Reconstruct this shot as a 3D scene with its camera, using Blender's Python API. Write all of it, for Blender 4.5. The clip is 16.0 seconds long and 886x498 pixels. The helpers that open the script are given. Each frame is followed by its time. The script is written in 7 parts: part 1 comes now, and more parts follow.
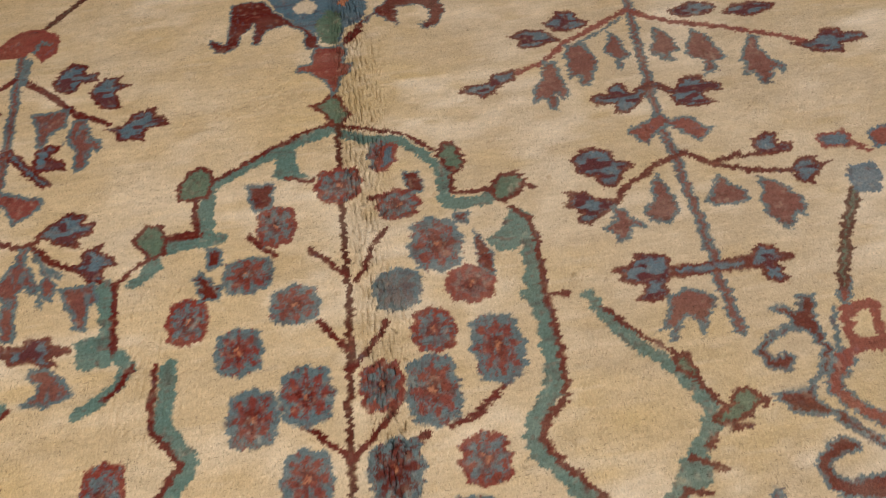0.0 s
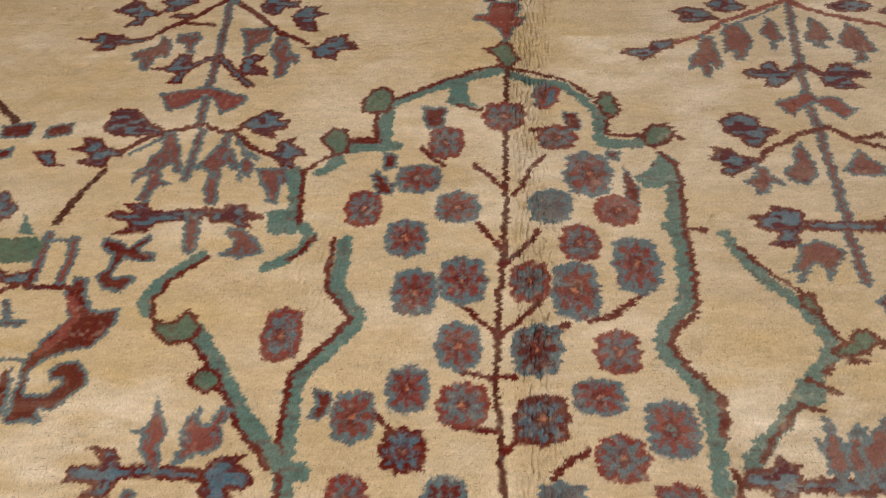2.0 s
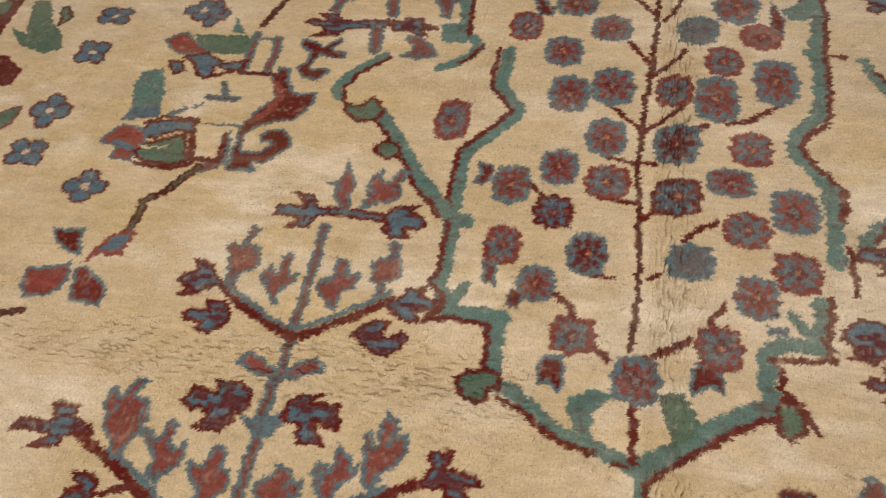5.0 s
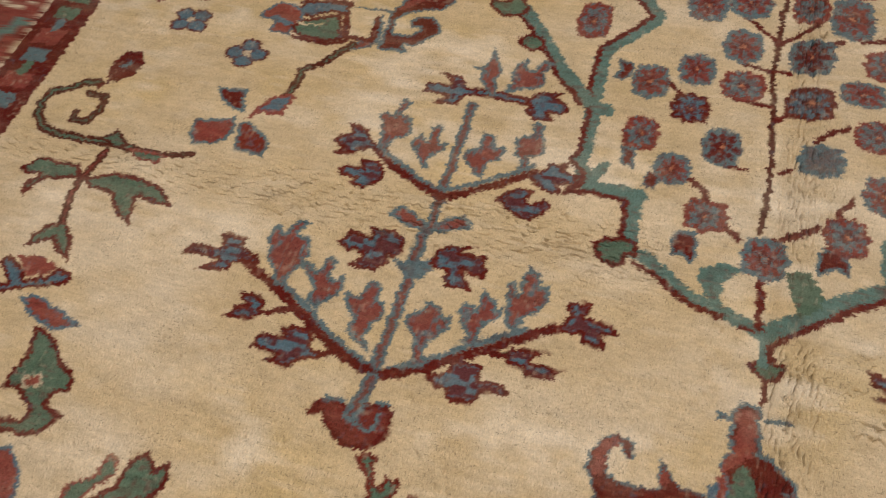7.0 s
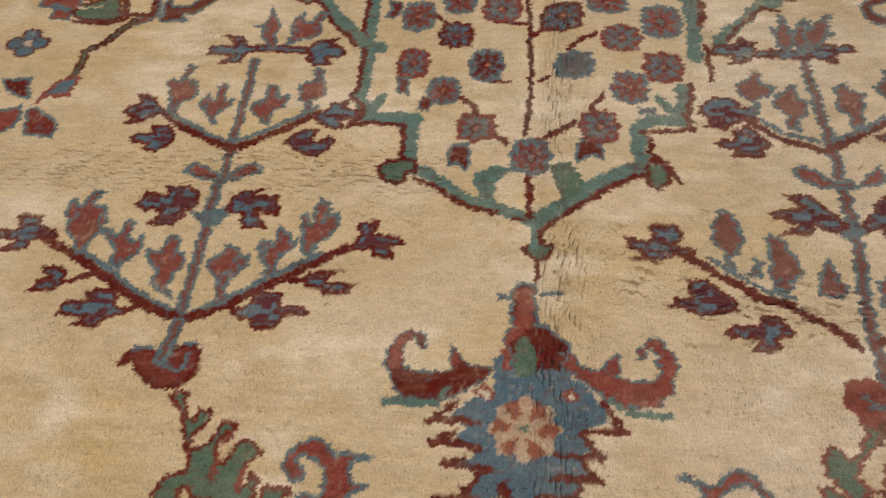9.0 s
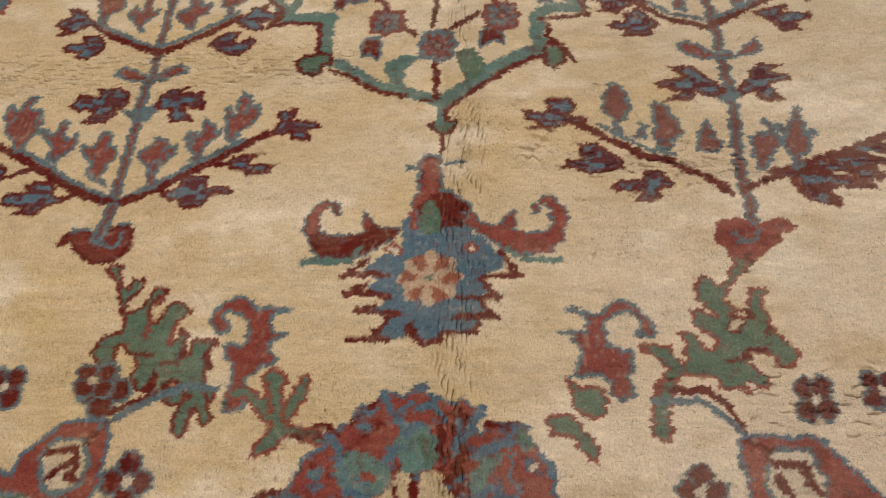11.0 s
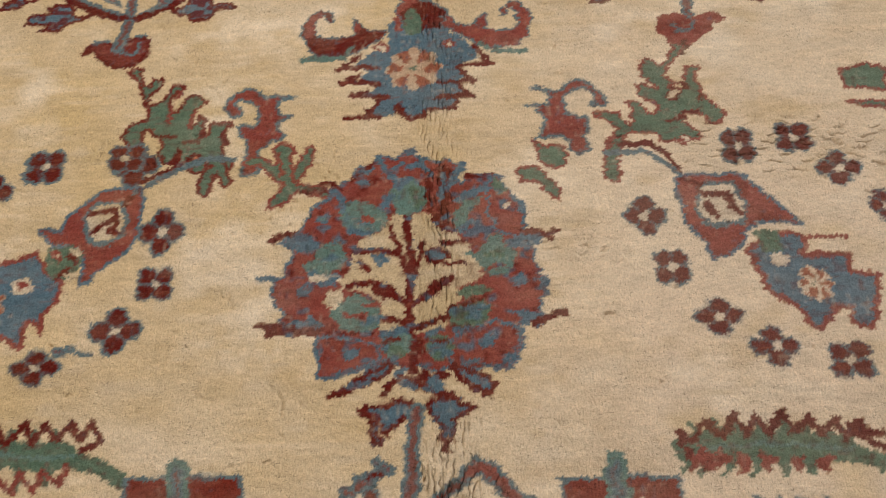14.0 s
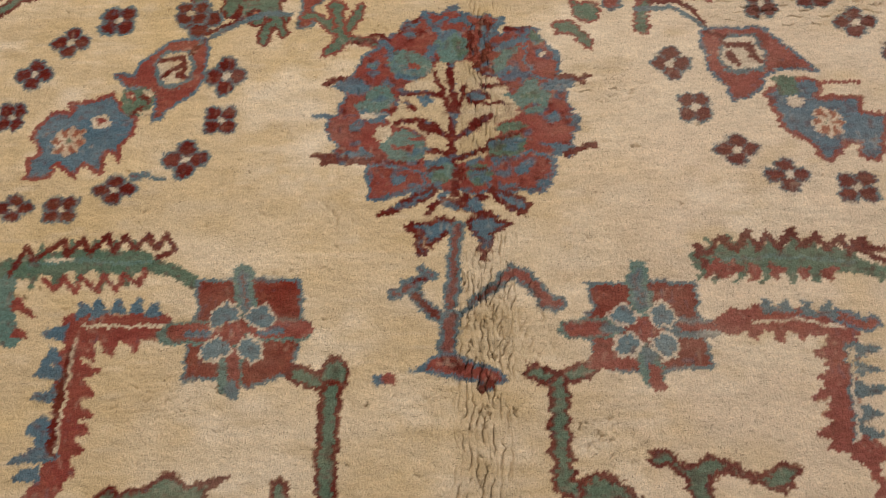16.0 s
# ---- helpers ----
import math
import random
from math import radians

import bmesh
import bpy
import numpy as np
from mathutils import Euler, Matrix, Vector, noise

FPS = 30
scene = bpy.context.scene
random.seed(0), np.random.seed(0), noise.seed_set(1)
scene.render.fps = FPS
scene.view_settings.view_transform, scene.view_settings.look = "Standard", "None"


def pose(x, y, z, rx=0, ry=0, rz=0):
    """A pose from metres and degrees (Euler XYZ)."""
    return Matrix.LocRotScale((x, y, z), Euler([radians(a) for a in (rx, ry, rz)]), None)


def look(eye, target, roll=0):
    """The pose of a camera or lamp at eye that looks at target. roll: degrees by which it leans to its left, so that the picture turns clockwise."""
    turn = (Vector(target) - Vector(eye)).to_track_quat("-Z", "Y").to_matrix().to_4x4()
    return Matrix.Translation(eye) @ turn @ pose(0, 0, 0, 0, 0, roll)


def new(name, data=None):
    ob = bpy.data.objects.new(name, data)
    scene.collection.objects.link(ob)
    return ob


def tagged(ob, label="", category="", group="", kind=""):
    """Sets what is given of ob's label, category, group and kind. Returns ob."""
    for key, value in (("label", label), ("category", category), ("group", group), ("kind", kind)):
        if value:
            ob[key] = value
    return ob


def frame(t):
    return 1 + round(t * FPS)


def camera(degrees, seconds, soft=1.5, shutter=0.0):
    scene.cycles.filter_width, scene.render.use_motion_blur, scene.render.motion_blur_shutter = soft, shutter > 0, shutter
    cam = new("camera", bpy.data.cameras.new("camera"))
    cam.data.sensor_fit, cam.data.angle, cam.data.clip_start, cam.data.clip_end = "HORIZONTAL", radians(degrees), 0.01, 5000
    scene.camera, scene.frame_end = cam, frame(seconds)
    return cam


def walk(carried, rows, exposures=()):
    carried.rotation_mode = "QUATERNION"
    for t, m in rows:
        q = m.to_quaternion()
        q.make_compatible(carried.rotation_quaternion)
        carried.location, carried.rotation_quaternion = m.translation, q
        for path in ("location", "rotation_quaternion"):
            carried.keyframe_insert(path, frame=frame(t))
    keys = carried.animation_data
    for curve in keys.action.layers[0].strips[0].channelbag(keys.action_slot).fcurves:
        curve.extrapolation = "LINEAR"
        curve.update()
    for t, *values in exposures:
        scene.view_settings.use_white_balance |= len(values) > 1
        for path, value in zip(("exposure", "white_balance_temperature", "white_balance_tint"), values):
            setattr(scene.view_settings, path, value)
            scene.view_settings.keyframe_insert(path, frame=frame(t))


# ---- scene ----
cam = camera(57.6, 16.0, soft=1.15)
PATH = [
    (0, (0.092, 0.173, 0.972), (0.173, 1.346, -0.646), -5.4),
    (0.5, (0.068, 0.117, 0.963), (0.041, 1.306, -0.646), -5.8),
    (1, (0.032, 0.073, 0.965), (-0.078, 1.276, -0.629), -6.4),
    (1.5, (-0.001, 0.029, 0.98), (-0.154, 1.237, -0.607), -6.1),
    (2, (-0.031, -0.039, 0.991), (-0.148, 1.188, -0.584), -4.5),
    (2.5, (-0.051, -0.109, 1.003), (-0.152, 1.126, -0.566), -4.0),
    (3, (-0.055, -0.153, 1.007), (-0.151, 1.042, -0.595), -4.2),
    (3.5, (-0.032, -0.187, 0.99), (-0.164, 0.948, -0.652), -5.9),
    (4, (-0.023, -0.228, 0.991), (-0.173, 0.849, -0.688), -6.7),
    (4.5, (-0.047, -0.289, 1.002), (-0.266, 0.805, -0.658), -7.6),
    (5, (-0.076, -0.345, 1.004), (-0.449, 0.732, -0.64), -10.7),
    (5.2, (-0.099, -0.37, 1.009), (-0.507, 0.704, -0.628), -10.5),
    (7.3, (-0.194, -0.573, 1.014), (-0.644, 0.417, -0.665), -9.6),
    (7.5, (-0.189, -0.577, 1.02), (-0.641, 0.408, -0.66), -10.0),
    (8, (-0.17, -0.597, 1.018), (-0.607, 0.396, -0.663), -10.8),
    (8.5, (-0.088, -0.614, 1.024), (-0.391, 0.42, -0.661), -9.0),
    (9, (-0.005, -0.662, 0.998), (-0.221, 0.386, -0.691), -8.0),
    (9.5, (0.042, -0.71, 0.996), (-0.173, 0.331, -0.698), -9.1),
    (10, (0.078, -0.744, 1.0), (-0.124, 0.298, -0.695), -9.1),
    (10.2, (0.095, -0.767, 0.994), (-0.101, 0.275, -0.702), -9.1),
    (12.3, (0.116, -0.947, 1.001), (-0.002, -0.028, -0.771), -8.4),
    (12.5, (0.11, -0.973, 1.005), (0.004, -0.048, -0.765), -8.1),
    (13, (0.093, -1.052, 1.035), (0.024, -0.095, -0.72), -6.3),
    (13.5, (0.089, -1.108, 1.032), (0.013, -0.184, -0.74), -6.5),
    (14, (0.094, -1.171, 1.031), (0.001, -0.259, -0.747), -7.1),
    (14.5, (0.086, -1.23, 1.032), (-0.008, -0.318, -0.745), -6.9),
    (15, (0.086, -1.294, 1.028), (-0.035, -0.412, -0.763), -8.1),
    (15.5, (0.086, -1.34, 1.044), (-0.053, -0.487, -0.76), -9.1),
    (16, (0.071, -1.397, 1.044), (-0.082, -0.559, -0.765), -10.1),
]
walk(cam, [(t, look(eye, target, roll)) for t, eye, target, roll in PATH],
     [(0.0, -0.07), (3.0, -0.14), (5.0, -0.18), (7.5, -0.35), (10.0, -0.31), (12.5, -0.27), (16.0, -0.20)])

# ---- light: daylight from an assumed unseen window, an added warm fill lamp ----
world = bpy.data.worlds.new("world")
scene.world = world
world.use_nodes = True
sky = world.node_tree.nodes.new("ShaderNodeTexSky")
sky.sky_type, sky.sun_disc, sky.sun_elevation, sky.sun_rotation = "NISHITA", False, radians(35), radians(60)
world.node_tree.links.new(sky.outputs[0], world.node_tree.nodes["Background"].inputs[0])
world.node_tree.nodes["Background"].inputs[1].default_value = 0.1


def area_lamp(name, place, target, wide, high, power, colour):
    data = bpy.data.lights.new(name, "AREA")
    data.shape, data.size, data.size_y, data.energy, data.color = "RECTANGLE", wide, high, power, colour
    ob = new(name, data)
    ob.matrix_world = look(place, target)
    return ob


# daylight from the right; the window itself is out of view and assumed
area_lamp("assumed_window_light", (3.93, 0.4, 1.45), (0.3, 0.0, 0.0), 2.3, 1.7, 104, (0.95, 0.97, 1.0))
# added fill with no known lamp behind it, placed to even the brightness
area_lamp("warm_fill_light", (-0.6, -0.1, 2.66), (-0.6, -0.1, 0), 0.9, 0.5, 64, (1.0, 0.93, 0.82))


# ---- materials ----
def material(name):
    m = bpy.data.materials.new(name)
    m.use_nodes = True
    return m, m.node_tree.nodes, m.node_tree.links, m.node_tree.nodes["Principled BSDF"]


def node(nodes, kind, **values):
    n = nodes.new(kind)
    for key, value in values.items():
        n.inputs[key].default_value = value
    return n


def wool():
    """Dyed wool pile: the knots' dyes, abrash across the weft, a worn bleached bloom, a fine tufted relief and sheen."""
    m, nodes, links, body = material("wool_pile")
    dye = nodes.new("ShaderNodeAttribute")
    dye.attribute_name = "dye"
    where = nodes.new("ShaderNodeNewGeometry").outputs["Position"]

    def noise_at(scale, detail, stretch=(1, 1, 1)):
        grown = node(nodes, "ShaderNodeMapping", Scale=stretch)
        n = node(nodes, "ShaderNodeTexNoise", Scale=scale, Detail=detail, Roughness=0.6)
        links.new(where, grown.inputs["Vector"])
        links.new(grown.outputs[0], n.inputs["Vector"])
        return n.outputs["Fac"]

    def ranged(value, a, b):
        r = node(nodes, "ShaderNodeMapRange", **{"From Min": 0.3, "From Max": 0.7, "To Min": a, "To Max": b})
        links.new(value, r.inputs["Value"])
        return r.outputs["Result"]

    def times(a, b):
        n = nodes.new("ShaderNodeVectorMath")
        n.operation = "MULTIPLY"
        links.new(a, n.inputs[0])
        links.new(b, n.inputs[1])
        return n.outputs[0]
    fibre, tuft = noise_at(600, 2), noise_at(260, 2, (1.6, 0.8, 1))
    weft, row = noise_at(9, 3, (0.25, 3, 1)), noise_at(150, 2, (0.30, 2.4, 1))
    upright, lying = noise_at(230, 1, (2.0, 0.8, 1)), noise_at(210, 1, (0.6, 2.3, 1))
    patch = noise_at(14, 2)
    colour = times(dye.outputs["Color"], ranged(fibre, 0.94, 1.06))
    colour = times(colour, ranged(tuft, 0.89, 1.10))
    colour = times(colour, ranged(row, 0.95, 1.04))
    # short slits between the tufts, down to the foot of the pile, thicker in patches; their shade is multiplied into
    # the colour
    slits = []
    for slit, share in ((upright, 0.285), (lying, 0.275)):
        edge = nodes.new("ShaderNodeMath")
        edge.operation = "MULTIPLY_ADD"
        links.new(patch, edge.inputs[0])
        edge.inputs[1].default_value, edge.inputs[2].default_value = 0.22, share - 0.11
        low = nodes.new("ShaderNodeMath")
        low.operation = "SUBTRACT"
        links.new(slit, low.inputs[0])
        links.new(edge.outputs[0], low.inputs[1])
        r = node(nodes, "ShaderNodeMapRange", **{"From Min": -0.03, "From Max": 0.05, "To Min": 0.67, "To Max": 1.0})
        links.new(low.outputs[0], r.inputs["Value"])
        colour = times(colour, r.outputs["Result"])
        slits.append(r.outputs["Result"])
    colour = times(colour, ranged(weft, 0.95, 1.05))
    links.new(colour, body.inputs["Base Color"])
    body.inputs["Roughness"].default_value = 0.85
    body.inputs["Specular IOR Level"].default_value = 0.04
    body.inputs["Sheen Weight"].default_value = 0.03
    body.inputs["Sheen Roughness"].default_value = 0.45
    high = nodes.new("ShaderNodeMath")
    high.operation = "ADD"
    links.new(fibre, high.inputs[0])
    links.new(tuft, high.inputs[1])
    for slit in slits:
        more = nodes.new("ShaderNodeMath")
        more.operation = "ADD"
        links.new(high.outputs[0], more.inputs[0])
        links.new(slit, more.inputs[1])
        high = more
    bump = node(nodes, "ShaderNodeBump", Strength=0.8, Distance=0.0030)
    links.new(high.outputs[0], bump.inputs["Height"])
    links.new(bump.outputs[0], body.inputs["Normal"])
    return m


def plain(name, colour, rough, grain, amount):
    m, nodes, links, body = material(name)
    n = node(nodes, "ShaderNodeTexNoise", Scale=grain, Detail=5)
    ramp = nodes.new("ShaderNodeValToRGB")
    ramp.color_ramp.elements[0].color = (*[c * (1 - amount) for c in colour], 1)
    ramp.color_ramp.elements[1].color = (*[min(c * (1 + amount), 1) for c in colour], 1)
    where = nodes.new("ShaderNodeTexCoord")
    links.new(where.outputs["Object"], n.inputs["Vector"])
    links.new(n.outputs["Fac"], ramp.inputs[0])
    links.new(ramp.outputs[0], body.inputs["Base Color"])
    bump = node(nodes, "ShaderNodeBump", Strength=0.25, Distance=0.002)
    links.new(n.outputs["Fac"], bump.inputs["Height"])
    links.new(bump.outputs[0], body.inputs["Normal"])
    body.inputs["Roughness"].default_value = rough
    return m


WOOL = wool()
PAINT = plain("wall_paint", (0.72, 0.66, 0.56), 0.8, 40, 0.05)
CEILING = plain("ceiling_paint", (0.78, 0.75, 0.70), 0.85, 30, 0.04)
BOARDS = plain("floor_wood", (0.26, 0.16, 0.09), 0.45, 14, 0.25)
JUTE = plain("rug_backing", (0.45, 0.36, 0.24), 0.95, 300, 0.2)
FRAME = plain("window_paint", (0.75, 0.74, 0.70), 0.5, 60, 0.03)


# ---- the room round the rug, out of view and assumed, for bounced light ----
def box_mesh(name, low, high, mat):
    bm = bmesh.new()
    bmesh.ops.create_cube(bm, size=1)
    for v in bm.verts:
        v.co = Vector([low[i] + (v.co[i] + 0.5) * (high[i] - low[i]) for i in range(3)])
    me = bpy.data.meshes.new(name)
    bm.to_mesh(me)
    bm.free()
    me.materials.append(mat)
    return me


def slab(name, low, high, mat, label, category):
    return tagged(new(name, box_mesh(name, low, high, mat)), label, category, kind="structure")


slab("floor", (-4, -4, -0.12), (4, 4, -0.032), BOARDS, "plain brown wooden floor under the rug", "floor")
slab("ceiling", (-4, -4, 2.7), (4, 4, 2.8), CEILING, "plain off-white ceiling", "ceiling")
slab("wall_south", (-4, -4.1, -0.032), (4, -4, 2.7), PAINT, "plain cream painted wall", "wall")
slab("wall_north", (-4, 4, -0.032), (4, 4.1, 2.7), PAINT, "plain cream painted wall", "wall")
slab("wall_west", (-4.1, -4.1, -0.032), (-4, 4.1, 2.7), PAINT, "plain cream painted wall", "wall")
# the opening is assumed, to let the unseen window's daylight in
east = new("wall_east")
tagged(east, "unseen plain cream painted wall with an assumed window opening", "wall", kind="structure")
for low, high in (((4, -4.1, -0.032), (4.1, -0.8, 2.7)), ((4, 1.6, -0.032), (4.1, 4.1, 2.7)), ((4, -0.8, -0.032), (4.1, 1.6, 0.55)), ((4, -0.8, 2.35), (4.1, 1.6, 2.7))):
    new("wall_piece", box_mesh("wall_piece", low, high, PAINT)).parent = east


# ---- the rug's knots: a grid of tufts, its height, its dyes and its motifs ----
STEP = 0.0023


def spaced(low, fine_low, fine_high, high, wide, opened):
    """Grid lines: wide apart at the rug's ends, a knot apart between, and half a knot where the pile stands open."""
    line, out = fine_low, []
    while line < fine_high:
        out.append(line)
        line += STEP * (0.55 if any(a < line < b for a, b in opened) else 1.0)
    return np.concatenate([np.arange(low, fine_low, wide), out, np.arange(fine_high, high + wide, wide)])


GX = spaced(-1.76, -1.40, 0.95, 1.76, 0.02, [(0.0, 0.085)])
GY = spaced(-2.40, -1.28, 1.66, 2.40, 0.02, [(0.035, 0.145), (-0.145, -0.085), (-0.53, -0.45)])
XX, YY = np.meshgrid(GX, GY)
ROWS, COLS = XX.shape
rng = np.random.default_rng(7)


def soft_noise(size, seed, where=None):
    """Smooth noise over the grid or a window of it, about -1 to 1, with bumps of that size in metres (one number, or across and along)."""
    sx, sy = size if isinstance(size, tuple) else (size, size)
    r = np.random.default_rng(seed)
    u, v = (GX - GX[0]) / sx, (GY - GY[0]) / sy
    lattice = r.uniform(-1, 1, (int(v[-1]) + 3, int(u[-1]) + 3)).astype(np.float32)
    if where:
        u, v = u[where[1]], v[where[0]]
    iu, iv = u.astype(int), v.astype(int)
    fu, fv = (u - iu).astype(np.float32), (v - iv).astype(np.float32)
    fu, fv = fu * fu * (3 - 2 * fu), (fv * fv * (3 - 2 * fv))[:, None]
    left = lattice[:, iu] * (1 - fu) + lattice[:, iu + 1] * fu
    return left[iv] * (1 - fv) + left[iv + 1] * fv


# knots wander a little from the drawn line
LEAN = 1 + 0.5 / (1 + np.exp(-(XX - 0.03) / 0.015))
WX = XX + 0.0014 * soft_noise(0.009, 1) + 0.0034 * LEAN * soft_noise((0.022, 0.0048), 3) + 0.0014 * rng.uniform(-1, 1, XX.shape)
WY = YY + 0.0014 * soft_noise(0.010, 2) + 0.0022 * soft_noise((0.0052, 0.014), 4) + 0.0014 * rng.uniform(-1, 1, XX.shape)
# and sit in rows and columns
WX = WX + 0.55 * ((np.floor(WX / 0.0046) + 0.5) * 0.0046 - WX)
WY = WY + 0.70 * ((np.floor(WY / 0.0052) + 0.5) * 0.0052 - WY)

CREAM, DARK, RUST, BLUE = (0.585, 0.452, 0.288), (0.128, 0.0145, 0.0105), (0.262, 0.060, 0.047), (0.098, 0.166, 0.222)
GREY, GREEN, BROWN, PALE = (0.122, 0.180, 0.205), (0.105, 0.170, 0.122), (0.095, 0.021, 0.012), (0.68, 0.565, 0.43)
ORANGE, TEAL, YELLOW = (0.50, 0.20, 0.11), (0.124, 0.212, 0.190), (0.56, 0.415, 0.215)
DYE = np.empty((ROWS, COLS, 3))
DYE[:] = CREAM
OWNER = np.zeros((ROWS, COLS), int)
PARTS = [("field", None, "")]

# coats: the dyes of a motif from its outline inwards, each with its distance from the outline in millimetres
COATS = {
    "dark": [(DARK, 0)], "rust": [(RUST, 0)], "blue": [(BLUE, 0)], "grey": [(GREY, 0)], "green": [(GREEN, 0)], "teal": [(TEAL, 0)],
    "brown": [(BROWN, 0)], "cream": [(CREAM, 0)], "pale": [(PALE, 0)], "orange": [(ORANGE, 0)],
    "claw": [(DARK, 0), (BLUE, 7.2)], "sprout": [(GREY, 0), ((0.245, 0.066, 0.054), 6.4)], "dull_sprout": [(GREY, 0), ((0.215, 0.076, 0.064), 6.6)], "thin_dark": [(GREY, 0), (DARK, 3.8)], "thin_rust": [(GREY, 0), (RUST, 3.8)], "broad_petal": [(BLUE, 0), (RUST, 11)], "grey_rust": [(GREY, 0), (RUST, 6)], "stem": [(GREY, 0), ((0.200, 0.074, 0.064), 6.2)],
    "dark_blue": [(DARK, 0), (BLUE, 7)], "palmette": [(BLUE, 0), (RUST, 4.5)], "bulb": [(DARK, 0), ((0.185, 0.036, 0.027), 8)], "rust_blue": [(RUST, 0), (BLUE, 8)], "blue_rust": [(BLUE, 0), (RUST, 6)], "grey_dark": [(GREY, 0), (DARK, 6.2)],
    "rust_green": [(RUST, 0), (GREEN, 5)], "dark_green": [(DARK, 0), (GREEN, 7.5)], "spray_green": [((0.165, 0.026, 0.017), 0), (GREEN, 6.2)], "brown_green": [(BROWN, 0), (GREEN, 7)],
    "petal": [(BLUE, 0), (RUST, 5)], "pale_blue": [((0.60, 0.47, 0.38), 0), ((0.125, 0.205, 0.245), 2.7)], "grey_red": [(GREY, 0), ((0.195, 0.029, 0.018), 6.2)], "brown_rust": [(BROWN, 0), (RUST, 6)], "teal_grey": [(TEAL, 0), (GREY, 12)],
}


def motif(name, parent=None, label=""):
    """A new motif of the rug, under another one if that is named. Returns its number."""
    PARTS.append((name, parent, label))
    return len(PARTS) - 1


def window(x0, x1, y0, y1):
    return (slice(*np.searchsorted(GY, (y0, y1))), slice(*np.searchsorted(GX, (x0, x1))))


def to_segments(x, y, pts):
    best = np.full(x.shape, 1e9)
    for (ax, ay), (bx, by) in zip(pts, pts[1:]):
        dx, dy = bx - ax, by - ay
        k = np.clip(((x - ax) * dx + (y - ay) * dy) / max(dx * dx + dy * dy, 1e-9), 0, 1)
        best = np.minimum(best, np.hypot(x - ax - k * dx, y - ay - k * dy))
    return best


def lay(owner, colour, where, cover):
    DYE[where] += (np.array(colour) - DYE[where]) * cover[..., None]
    OWNER[where] = np.where(cover > 0.5, owner, OWNER[where])


def weave(owner, coat, strokes=(), areas=()):
    """Knots a motif: strokes are (width, points), areas are outlines, all in millimetres on the rug. They are one shape."""
    every = [p for _, pts in strokes for p in pts] + [p for pts in areas for p in pts]
    pad = 12 + max([w for w, _ in strokes], default=0)
    px, py = [p[0] for p in every], [p[1] for p in every]
    where = window((min(px) - pad) / 1000, (max(px) + pad) / 1000, (min(py) - pad) / 1000, (max(py) + pad) / 1000)
    x, y = WX[where] * 1000, WY[where] * 1000
    if not x.size:
        return
    far = np.full(x.shape, 1e9)
    for w, pts in strokes:
        far = np.minimum(far, to_segments(x, y, pts) - w / 2)
    for pts in areas:
        ring = list(pts) + [pts[0]]
        inside = np.zeros(x.shape, bool)
        for (ax, ay), (bx, by) in zip(ring, ring[1:]):
            if ay != by:
                inside ^= ((ay > y) != (by > y)) & (x < (bx - ax) * (y - ay) / (by - ay) + ax)
        d = to_segments(x, y, ring)
        far = np.minimum(far, np.where(inside, -d, d))
    for colour, inset in COATS[coat]:
        lay(owner, colour, where, np.clip(0.5 - (far + inset) / 2.4, 0, 1))


def rosette(owner, x, y, rx, ry, kind=0, turn=0.0):
    """A round flower of eight petals: a ring of one dye, petals with spokes and a bright heart."""
    where = window((x - rx - 20) / 1000, (x + rx + 20) / 1000, (y - ry - 20) / 1000, (y + ry + 20) / 1000)
    u, v = (WX[where] * 1000 - x) / rx, (WY[where] * 1000 - y) / ry
    if not u.size:
        return
    r, a = (np.abs(u) ** 2.7 + np.abs(v) ** 2.7) ** (1 / 2.7), np.arctan2(v, u) + turn
    wave, flower = np.cos(8 * a), owner
    soft = 2.8 / min(rx, ry)
    red = (0.225, 0.042, 0.032)
    outer, inner = ((GREY, red), (red, GREY), (GREY, (0.16, 0.13, 0.13)), (RUST, (0.20, 0.12, 0.115)), (GREY, DARK), (GREY, RUST), (DARK, BLUE))[kind]

    def disc(size, colour, part=1.0):
        lay(owner, colour, where, part * np.clip(0.5 - (r - size) / soft, 0, 1))
    disc(0.99 + 0.045 * wave, outer)
    disc(0.66 + 0.14 * wave, inner, 0.95)
    disc(0.62 + 0.10 * wave, outer, 0.55 * np.clip(-wave, 0, 1))
    if kind != 2:
        owner = motif("heart", owner)
        disc(0.32 + 0.05 * np.cos(4 * a), DARK, 0.85)
        disc(0.11, TEAL if kind == 5 else ORANGE, 0.95)
    owner = flower
    speck = soft_noise((0.0046, 0.0085), 81, where) + 0.4 * rng.uniform(-1, 1, r.shape)
    lay(owner, outer, where, np.where(r < 0.9, np.clip(2.2 * (speck - 0.42), 0, 0.85), 0.0))
    lay(owner, inner, where, np.where(r < 0.95, np.clip(2.2 * (-speck - 0.42), 0, 0.85), 0.0))


